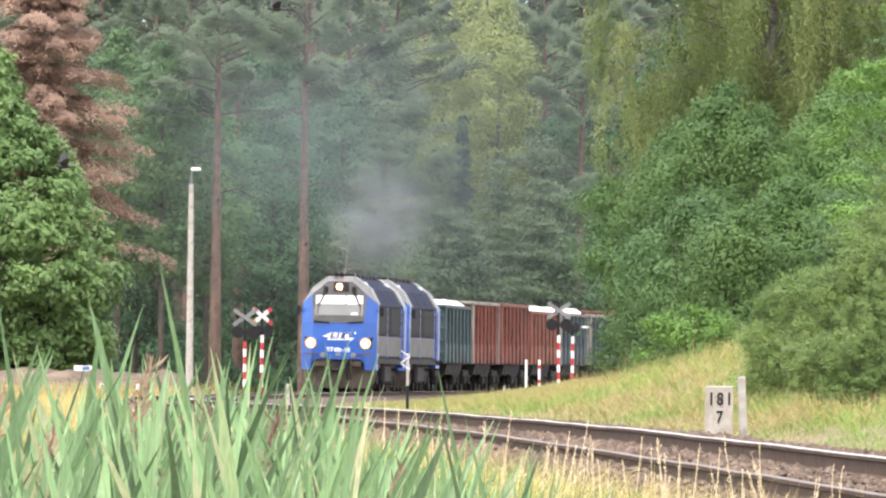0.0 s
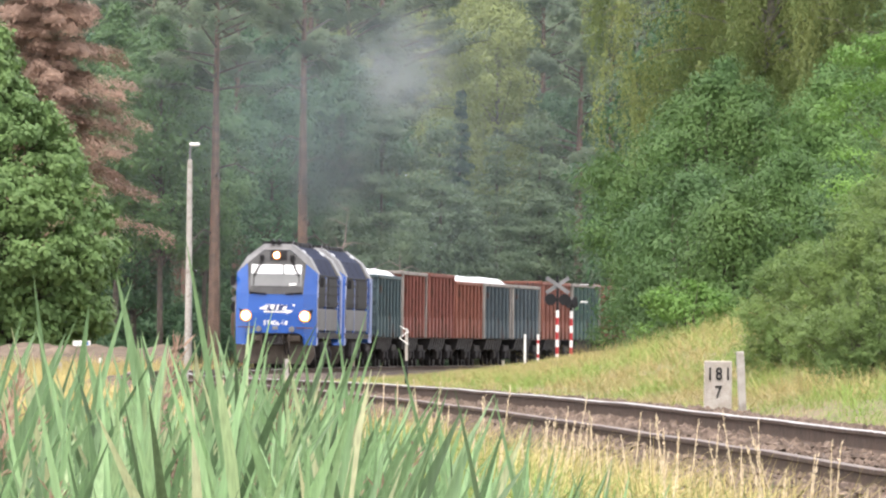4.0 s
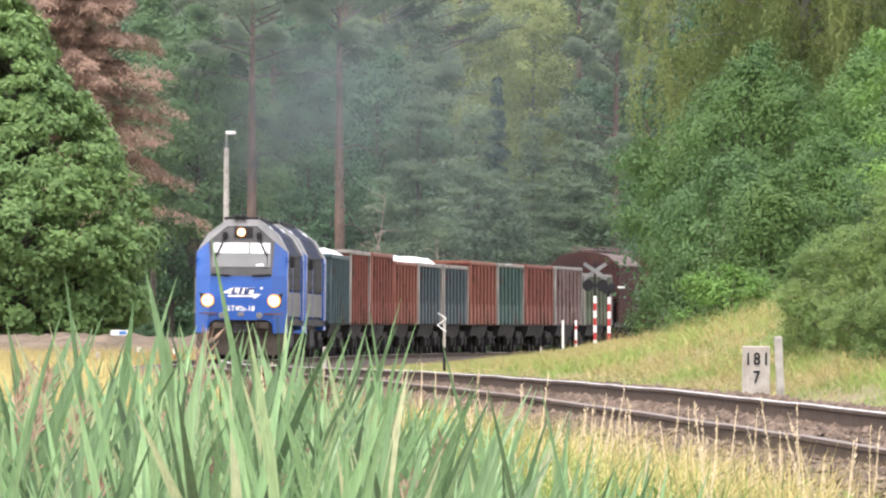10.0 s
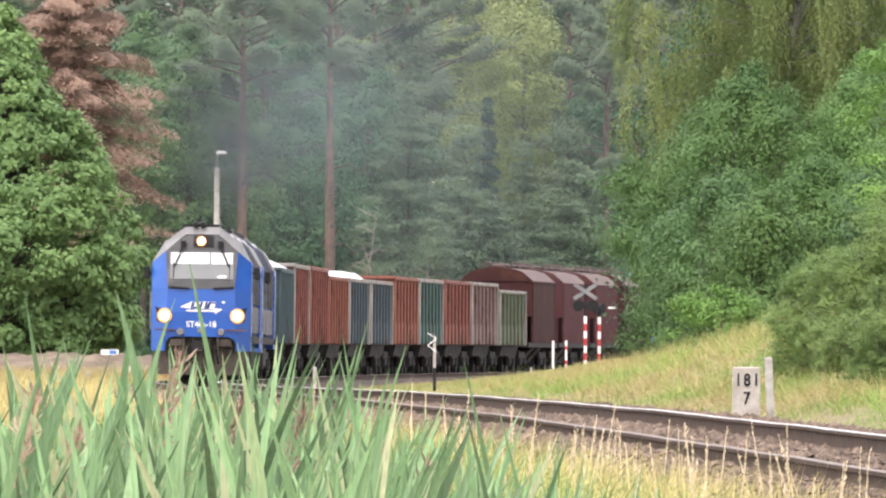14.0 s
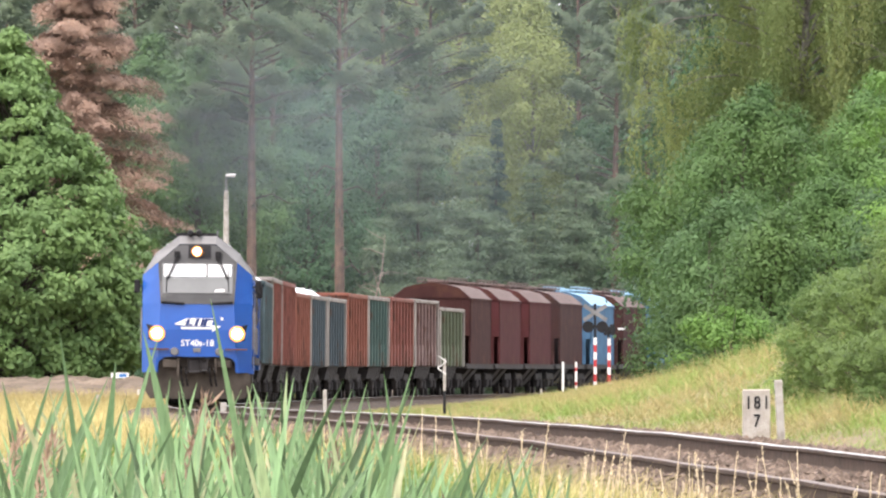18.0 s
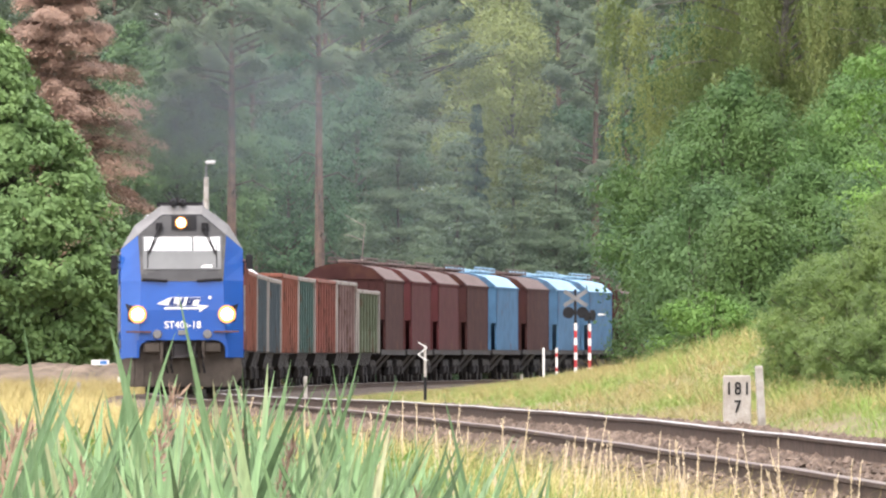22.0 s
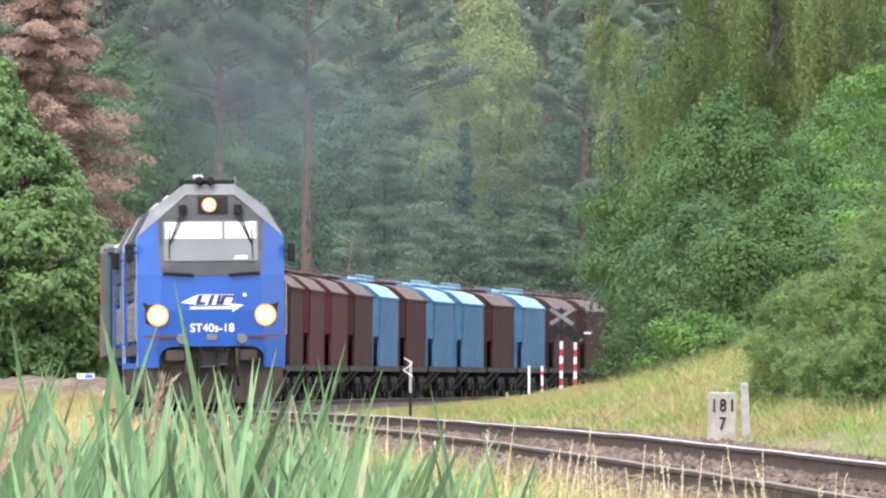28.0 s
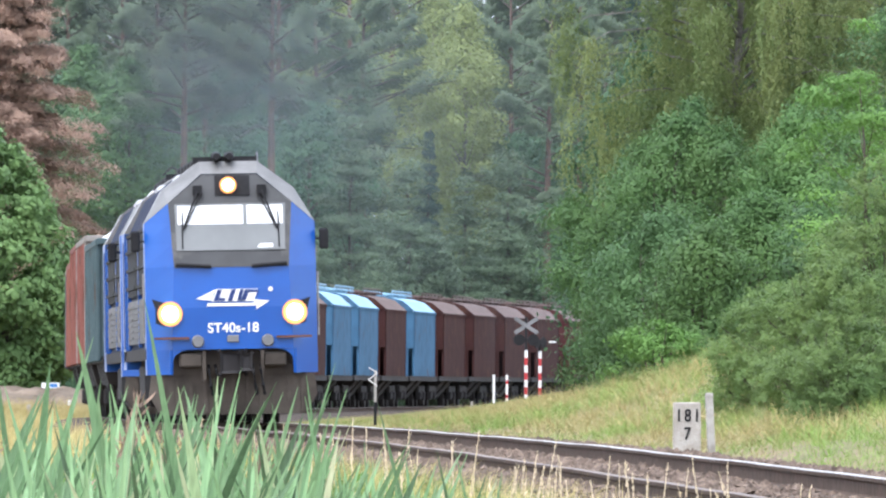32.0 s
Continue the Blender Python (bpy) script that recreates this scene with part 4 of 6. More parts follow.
def build_train():
    """The vehicles in order, each with its length."""
    lead = build_loco("glossy blue diesel locomotive with lit headlights and grey roof")
    second = copy_thing(lead, Matrix())
    tagged(second, "second blue diesel locomotive coupled behind the first")
    for o in list(second.children_recursive):
        if o.data.materials and o.data.materials[0] in (LIGHT, LIGHT_RIM):
            bpy.data.objects.remove(o)
    order = [(lead, LOCO_LENGTH), (second, LOCO_LENGTH)]
    gondolas = ((TEAL, 3.58, 1, None, "teal gondola wagon heaped with a white load"), (RED_BROWN, 3.8, None, PALE, "rusty red gondola wagon with tall ribbed sides"),
                (RED_BROWN, 3.8, None, None, "rusty red gondola wagon with ribbed sides"), (ORANGE_BROWN, 3.55, 2, None, "orange-brown gondola wagon with a white load"),
                (SLATE, 3.55, 3, PALE, "slate blue gondola wagon with a white load"), (SLATE, 3.54, None, PALE, "slate blue gondola wagon with a pale worn rim"),
                (ORANGE_BROWN, 3.76, None, None, "orange-brown gondola wagon with ribbed sides"), (SEA_GREEN, 3.74, None, PALE, "sea green gondola wagon with ribbed sides"),
                (RED_BROWN, 3.76, 4, None, "rusty red gondola wagon with white load remains"), (MAUVE, 3.76, None, PALE, "faded mauve gondola wagon with pale posts"),
                (MOSS, 3.5, None, PALE, "low moss green gondola wagon with a pale rim"))
    for paint, top, load, worn, label in gondolas:
        order.append((build_gondola(label, paint, top, load, worn, 0.45 if load == 4 else 1.0), GONDOLA_LENGTH))
    kinds = {"d": (MAROON, MAROON_ROOF, "dark maroon covered hopper wagon with a hipped roof"), "m": (MAROON_LIGHT, MAROON_ROOF, "maroon covered hopper wagon with a paler roof"),
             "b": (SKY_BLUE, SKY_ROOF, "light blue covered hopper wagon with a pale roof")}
    first = {}
    for k in "dmmdbdbbdbddddmd":
        if k not in first:
            first[k] = build_hopper(kinds[k][2], kinds[k][0], kinds[k][1])
            order.append((first[k], HOPPER_LENGTH))
        else:
            order.append((copy_thing(first[k], Matrix()), HOPPER_LENGTH))
    return order


def train_front(t):
    """How far ahead of the eye the train's nose is at t seconds."""
    return 512.6 - 8.91 * t - 0.0017 * t * t


def train_motion(order):
    times = [i * 1.0 for i in range(33)]
    back = 0.0
    for ob, length in order:
        rows = []
        for t in times:
            a = arc_at(train_front(t)) + back
            p, q = on_line(a + 2.6), on_line(a + length - 2.6)
            d = (q - p).normalized()
            o = p - d * 2.6
            rows.append((t, pose(o.x, o.y, o.z, 0, -line_cant(o.y + length / 2), -math.degrees(math.atan2(d.x, d.y)))))
        walk(ob, rows)
        back += length


# ---- plants ----
def leaf_quads(pos, size, wide, rng, out=(0, 0, 0.4), hang=None, loose=0.5):
    """Small pointed leaves at points pos that face about the way out, as an array n x 4 x 3."""
    n = len(pos)
    q = rng.normal(size=(n, 3)) * loose + np.array(out)
    q /= np.linalg.norm(q, axis=1)[:, None]
    a = rng.normal(size=(n, 3))
    if hang is not None:
        a = a * 0.35 + np.array(hang)
    a -= q * (a * q).sum(axis=1)[:, None]
    a /= np.linalg.norm(a, axis=1)[:, None]
    b = np.cross(q, a)
    ln = size * rng.uniform(0.6, 1.3, n)[:, None]
    a, b = a * ln, b * ln * wide * 0.5
    return np.stack([pos, pos + a * 0.45 - b, pos + a, pos + a * 0.45 + b], axis=1)


def sprays(centres, way, radii, per, rng):
    """Leaf places along short leafy shoots that reach outwards and upwards from each centre."""
    n = len(centres)
    shoots = 5
    d = np.repeat(way, shoots, 0) + rng.normal(0, 0.55, (n * shoots, 3)) + np.array((0, 0, 0.35))
    d /= np.linalg.norm(d, axis=1)[:, None]
    r = np.repeat(radii, shoots)
    k = per // shoots
    u = rng.random((n * shoots, k)) ** 0.8
    c = np.repeat(centres, shoots, 0) - d * (r * 0.8)[:, None]
    droop = np.array((0, 0, -0.5))
    p = c[:, None, :] + (d * (2.3 * r)[:, None])[:, None, :] * u[:, :, None] + droop * (r[:, None] * u * u)[:, :, None]
    p += rng.normal(0, 0.24, p.shape) * (r[:, None] * (1.15 - 0.85 * u))[:, :, None]
    out = np.repeat(d * 0.6 + np.array((0, 0, 0.75)) + np.array((0, -0.25, 0)), k, 0) + rng.normal(0, 0.25, (n * shoots * k, 3))
    return p.reshape(-1, 3), out / np.linalg.norm(out, axis=1)[:, None]


def finish_tree(name, label, category, group, wood, bark, leaves, leaf, crown="crown"):
    t = thing(name, label, category, group)
    for n, bm in wood:
        o = part(n, bm, bark if n == "trunk" or bark != BARK_PINE else BARK_GREY, t)
        if n != "trunk":
            tagged(o, kind="stuff")
    if leaves is not None:
        ob = tagged(new(crown, quads(crown, leaves, leaf)), kind="stuff")
        ob.parent = t
    return t


def bough(pos, out, rng, foot, tip, sag, width, n):
    """Leaf places along one flat hanging bough, and the way its leaves face."""
    q = rng.uniform(0.12, 1.0, n) ** 0.8
    d = np.array(tip) - np.array(foot)
    flat = np.array((d[0], d[1], 0)) / (np.linalg.norm(d[:2]) + 1e-6)
    side = np.array((-flat[1], flat[0], 0))
    w = width * (1.15 - 0.75 * q) * np.minimum(1, q * 4)
    s = rng.normal(0, 0.5, n)
    p = np.array(foot) + d * q[:, None] + side * (s * w)[:, None]
    p[:, 2] += -sag * q * q - np.abs(s) * w * 0.35 + rng.normal(0, 0.07, n) - rng.exponential(0.1, n)
    pos.append(p)
    out.append(flat * 0.55 + side * (0.5 * np.sign(s))[:, None] * np.abs(s)[:, None] + np.array((0, 0, 0.75)))


def make_pine(seed, height, crown_from, spread, dead=7):
    """A pine: bare trunk, dead twigs below, layered crown above."""
    rng, r = np.random.default_rng(seed), random.Random(seed)
    bend = [r.uniform(-0.3, 0.3) for _ in range(3)]
    def axis(z):
        u = z / height
        return Vector((bend[0] * math.sin(u * 3) + bend[1] * u * 1.5, bend[2] * math.sin(u * 2.4), z))
    trunk = tube(bmesh.new(), [axis(height * k / 10) for k in range(11)], [0.29 * (1 - k / 10.8) + 0.015 for k in range(11)], 8)
    limbs, pos, out = bmesh.new(), [], []
    z = height * crown_from
    while z < height * 0.99:
        u = (z - height * crown_from) / (height * (1 - crown_from))
        ln = spread * (0.55 + 0.9 * math.sin(min(1, u * 1.1 + 0.15) * math.pi) ** 0.8) * (1.0 - 0.5 * u) * r.uniform(0.55, 1.25) + 0.4
        az = r.uniform(0, 2 * math.pi)
        d = Vector((math.cos(az), math.sin(az), 0))
        lift = r.uniform(0.0, 0.3) + 0.4 * u
        foot, tip = axis(z), axis(z) + d * ln + Vector((0, 0, ln * lift))
        tube(limbs, [foot, foot.lerp(tip, 0.5) + Vector((0, 0, 0.1)), tip - Vector((0, 0, 0.1 * ln))], [0.06, 0.04, 0.012], 5, False)
        for k in range(3):
            a = az + r.uniform(-0.5, 0.5)
            f = foot.lerp(tip, r.uniform(0.25, 0.6))
            e = f + Vector((math.cos(a), math.sin(a), 0)) * ln * r.uniform(0.3, 0.55) + Vector((0, 0, ln * 0.5 * lift + r.uniform(-0.1, 0.3)))
            bough(pos, out, rng, f, e, 0.1, r.uniform(0.6, 1.0), 250)
        z += height * 0.014 * r.uniform(0.5, 1.6)
    for _ in range(dead):
        z = height * r.uniform(0.25, crown_from + 0.05)
        az = r.uniform(0, 6.28)
        ln = r.uniform(1.0, 2.6)
        d = Vector((math.cos(az), math.sin(az), 0))
        tube(limbs, [axis(z), axis(z) + d * ln * 0.4 + Vector((0, 0, 0.25)), axis(z) + d * ln * 0.75 + Vector((0, 0, -0.2)), axis(z) + d * ln + Vector((0, 0, r.uniform(-0.9, 0.5)))], [0.05, 0.04, 0.03, 0.01], 5, False)
    return trunk, limbs, leaf_quads(np.concatenate(pos), 0.2, 0.42, rng, np.concatenate(out), loose=0.18)


def make_spruce(seed, height, radius, base=0.05, droop=0.25, per=250, step=0.95, shape=0.75, stagger=0.2):
    """A conifer clothed to the ground in layered, hanging boughs."""
    rng, r = np.random.default_rng(seed), random.Random(seed)
    trunk = tube(bmesh.new(), [(0.1 * math.sin(k), 0.08 * math.cos(k * 1.3), height * k / 8) for k in range(9)], [0.19 * (1 - k / 8.3) + 0.01 for k in range(9)], 7)
    limbs, pos, out = bmesh.new(), [], []
    z = height * base
    while z < height * 0.985:
        u = z / height
        reach = radius * (1 - u) ** shape * (0.85 + 0.35 * noise.noise((z * 0.8, seed, 0))) + 0.2
        for k in range(6):
            az = 1.05 * k + z * 2.1 + r.uniform(-0.4, 0.4)
            ln = reach * r.uniform(0.6, 1.2)
            d = Vector((math.cos(az), math.sin(az), 0))
            foot = Vector((0, 0, z + r.uniform(-stagger, stagger)))
            tip = foot + d * ln + Vector((0, 0, ln * (0.5 * u - 0.05)))
            if k % 2 == 0:
                tube(limbs, [foot, foot.lerp(tip, 0.5) - Vector((0, 0, droop * ln * 0.25)), tip - Vector((0, 0, droop * ln))], [0.04, 0.025, 0.01], 4, False)
            bough(pos, out, rng, foot, tip, droop * ln, 0.35 + 0.2 * ln, int(per * min(1.6, 0.35 + ln / 2.4)))
        z += step * r.uniform(0.75, 1.25) * (1.1 - 0.5 * u)
    return trunk, limbs, leaf_quads(np.concatenate(pos), 0.16, 0.42, rng, np.concatenate(out), loose=0.25)


def make_broadleaf(seed, height, radius, base, clumps, per, leaf_size, trunk_r=0.2, wide=0.6, stems=1, lumps=0.35, flat=0.7):
    rng, r = np.random.default_rng(seed), random.Random(seed)
    trunk, limbs = bmesh.new(), bmesh.new()
    feet = []
    for s in range(stems):
        a = 6.28 * s / stems + r.uniform(-0.5, 0.5)
        k = 0.0 if stems == 1 else radius * 0.4
        top = Vector((math.cos(a) * k, math.sin(a) * k, height * 0.82))
        foot = Vector((math.cos(a) * k * 0.25, math.sin(a) * k * 0.25, -0.15))
        tube(trunk, [foot.lerp(top, q) + Vector((r.uniform(-0.1, 0.1), r.uniform(-0.1, 0.1), 0)) * q for q in (0, 0.25, 0.5, 0.75, 1)], [trunk_r * q for q in (1, 0.8, 0.6, 0.4, 0.15)], 7)
        feet.append((foot, top))
    # rounded lobes of leafy shoots with gaps between them
    cs, ways, rs = [], [], []
    mid, half = (height + base) / 2, (height - base) / 2
    if base < 0.2:
        mid, half = height * 0.36, height * 0.64
    while len(cs) < clumps:
        d = Vector((r.gauss(0, 1), r.gauss(0, 1), r.gauss(0, 1))).normalized()
        f = 1 + lumps * noise.noise(d * 2.2 + Vector((seed, 0, 0))) + lumps * 0.6 * noise.noise(d * 5 + Vector((0, seed, 0)))
        k = f * r.uniform(0.25, 1.0) ** 0.4
        shape = 1.0 - 0.25 * max(0, d.z)
        lobe = radius * r.uniform(0.2, 0.34)
        p = Vector((d.x * (radius * k * shape - lobe * 0.3), d.y * (radius * k * shape - lobe * 0.3), mid + d.z * (half * k - lobe * 0.4)))
        if p.z < max(base * 0.6, 0.06 * height):
            continue
        foot, top = r.choice(feet)
        q = foot.lerp(top, min(1, max(0.15, (p.z - 0.2 * height) / height)))
        tube(limbs, [q, q.lerp(p, 0.5) + Vector((0, 0, -0.08 * radius)), p], [trunk_r * 0.28, trunk_r * 0.18, 0.008], 4, False)
        for _ in range(5):
            e = (Vector((r.gauss(0, 1), r.gauss(0, 1), r.gauss(0.45, 0.8))).normalized() + d * 0.5).normalized()
            cs.append(p + Vector((e.x, e.y, e.z * flat)) * lobe * r.uniform(0.6, 1.05))
            ways.append(e)
            rs.append(lobe * r.uniform(0.4, 0.65))
    pos, out = sprays(np.array(cs), np.array(ways), np.array(rs), per, rng)
    return trunk, limbs, leaf_quads(pos, leaf_size, wide, rng, out, loose=0.35)


def make_lobed(seed, profile, lobes, lobe_r, per, leaf_size, wide=0.6, flat=0.6, rough=0.3, trunk_r=0.2, stems=1, sprigs=0.3, low=0.0, stir=0.3):
    """A crown of leafy lobes that overlap within an outline: profile gives radii by height."""
    rng, r = np.random.default_rng(seed), random.Random(seed)
    zs, radii = [p[0] for p in profile], [p[1] for p in profile]
    height, trunk, limbs = zs[-1], bmesh.new(), bmesh.new()
    feet = []
    for k in range(stems):
        a = 6.28 * k / stems + r.uniform(-0.5, 0.5)
        q = 0.0 if stems == 1 else max(radii) * 0.3
        foot, top = Vector((math.cos(a) * q * 0.3, math.sin(a) * q * 0.3, -0.15)), Vector((math.cos(a) * q, math.sin(a) * q, height * 0.88))
        tube(trunk, [foot.lerp(top, u) + Vector((r.uniform(-0.12, 0.12), r.uniform(-0.12, 0.12), 0)) * u for u in (0, 0.25, 0.5, 0.75, 1)], [trunk_r * u for u in (1, 0.8, 0.6, 0.4, 0.12)], 7)
        feet.append((foot, top))
    cs, rs = [], []
    most = max(radii)
    while len(cs) < lobes:
        z = r.uniform(zs[0], height)
        rad = float(np.interp(z, zs, radii))
        if r.random() > rad / most + 0.22:
            continue
        az = r.uniform(0, 6.28)
        d = Vector((math.cos(az), math.sin(az), 0))
        f = 1 + rough * noise.noise((d.x * 1.8 + seed, d.y * 1.8, z * 0.45)) + 0.5 * rough * noise.noise((d.x * 4, d.y * 4 + seed, z * 1.1))
        lr = lobe_r * r.uniform(0.6, 1.25) * (0.55 + 0.45 * rad / most)
        p = d * max(0.0, rad * f * r.uniform(0.35, 1.0) ** 0.35 - lr * 0.7) + Vector((0, 0, z))
        if p.z < low:
            continue
        foot, top = r.choice(feet)
        if len(cs) % 3 == 0:
            q = foot.lerp(top, min(0.95, max(0.1, (p.z - 0.25 * rad) / height)))
            tube(limbs, [q, q.lerp(p, 0.5) + Vector((0, 0, -0.06 * rad)), p], [trunk_r * 0.26, trunk_r * 0.16, 0.008], 4, False)
        cs.append(p)
        rs.append(lr)
    c, q = np.repeat(np.array(cs), per, 0), np.repeat(np.array(rs), per)[:, None]
    axis = c * np.array((1, 1, 0))
    axis /= np.linalg.norm(axis, axis=1)[:, None] + 0.4
    d = rng.normal(size=c.shape) + axis * 0.7 + np.array((0, 0, 0.3))
    d /= np.linalg.norm(d, axis=1)[:, None]
    # each lobe bulges unevenly and ends in sprigs
    bulge = 1 + 0.28 * np.sin(5 * d[:, :1] + 9 * q + c[:, :1]) * np.sin(5 * d[:, 2:] + 3 * c[:, 1:2])
    stray = np.where(rng.random(len(c)) < sprigs, rng.uniform(1.0, 1.5, len(c)), rng.uniform(0.6, 1.03, len(c)))[:, None]
    pos = c + d * q * bulge * stray * np.array((1, 1, flat))
    out = d * np.array((1, 1, 1.0 / flat)) + 0.35 * axis + np.array((0, 0, 0.35)) + rng.normal(0, stir, c.shape)
    return trunk, limbs, leaf_quads(pos, leaf_size, wide, rng, out / np.linalg.norm(out, axis=1)[:, None], loose=stir)


def make_weeping(seed, height, radius, groups, leaf_size, limb_count=70, first=0.3):
    """A birch whose limbs arch outwards and carry curtains of hanging twigs, bunched with gaps between."""
    rng, r = np.random.default_rng(seed), random.Random(seed)
    trunk, limbs = bmesh.new(), bmesh.new()
    def axis(z):
        return Vector((0.2 * math.sin(z * 0.5), 0.15 * math.sin(z * 0.4), z))
    tube(trunk, [axis(height * k / 12) for k in range(13)], [0.15 * (1 - k / 12.4) + 0.01 for k in range(13)], 8)
    ends = []
    for i in range(limb_count):
        z = height * (first + (0.95 - first) * (i + r.random()) / limb_count)
        az = 2.4 * i + r.uniform(-0.4, 0.4)
        ln = radius * r.uniform(0.55, 1.05) * (1.2 - 0.6 * (z / height))
        d = Vector((math.cos(az), math.sin(az), 0))
        w = Vector((-d.y, d.x, 0)) * r.uniform(-0.25, 0.25)
        pts = [axis(z) + (d + w * q) * ln * q + Vector((0, 0, ln * (0.8 * q - 0.72 * q * q))) for q in (0, 0.25, 0.5, 0.75, 1)]
        tube(limbs, pts, [0.045, 0.034, 0.022, 0.013, 0.005], 5, False)
        ends.append(pts)
    pos = []
    for i in range(groups):
        pts = r.choice(ends)
        q = 4 * r.uniform(0.1, 0.999) ** 0.7
        k = int(q)
        c = np.array(pts[k].lerp(pts[k + 1], q - k)) + rng.normal(0, (0.22, 0.22, 0.15))
        drop, many = r.uniform(0.9, 3.6), r.randrange(14, 26)
        sway = np.array((r.gauss(0, 0.1), r.gauss(0, 0.1), -1.0))
        for s in range(many):
            off = rng.normal(0, (0.2, 0.2, 0.08))
            p, ln = c + off, drop * r.uniform(0.7, 1.1) * max(0.25, 1.1 - 2.2 * math.hypot(off[0], off[1]))
            n = int(ln / 0.05)
            u = np.linspace(0, 1, n)[:, None]
            curve = np.array((0.1 * r.gauss(0, 1), 0.1 * r.gauss(0, 1), 0))
            pos.append(p + sway * ln * u + curve * np.sin(3 * u) + rng.normal(0, 0.032, (n, 3)))
    pos = np.concatenate(pos)
    out = pos * np.array((1, 1, 0)) / (radius * 0.5) + rng.normal(size=pos.shape) * 0.8 + np.array((0, 0, 0.4))
    return trunk, limbs, leaf_quads(pos, leaf_size, 0.4, rng, out / np.linalg.norm(out, axis=1)[:, None], hang=(0, 0, -1.3))


def place(proto, x, y, turn=0, scale=1.0, lean=0):
    t = copy_thing(proto, pose(x, y, ground_z(x, y) - 0.1, lean, 0, turn))
    t.scale = (scale, scale, scale)
    return t


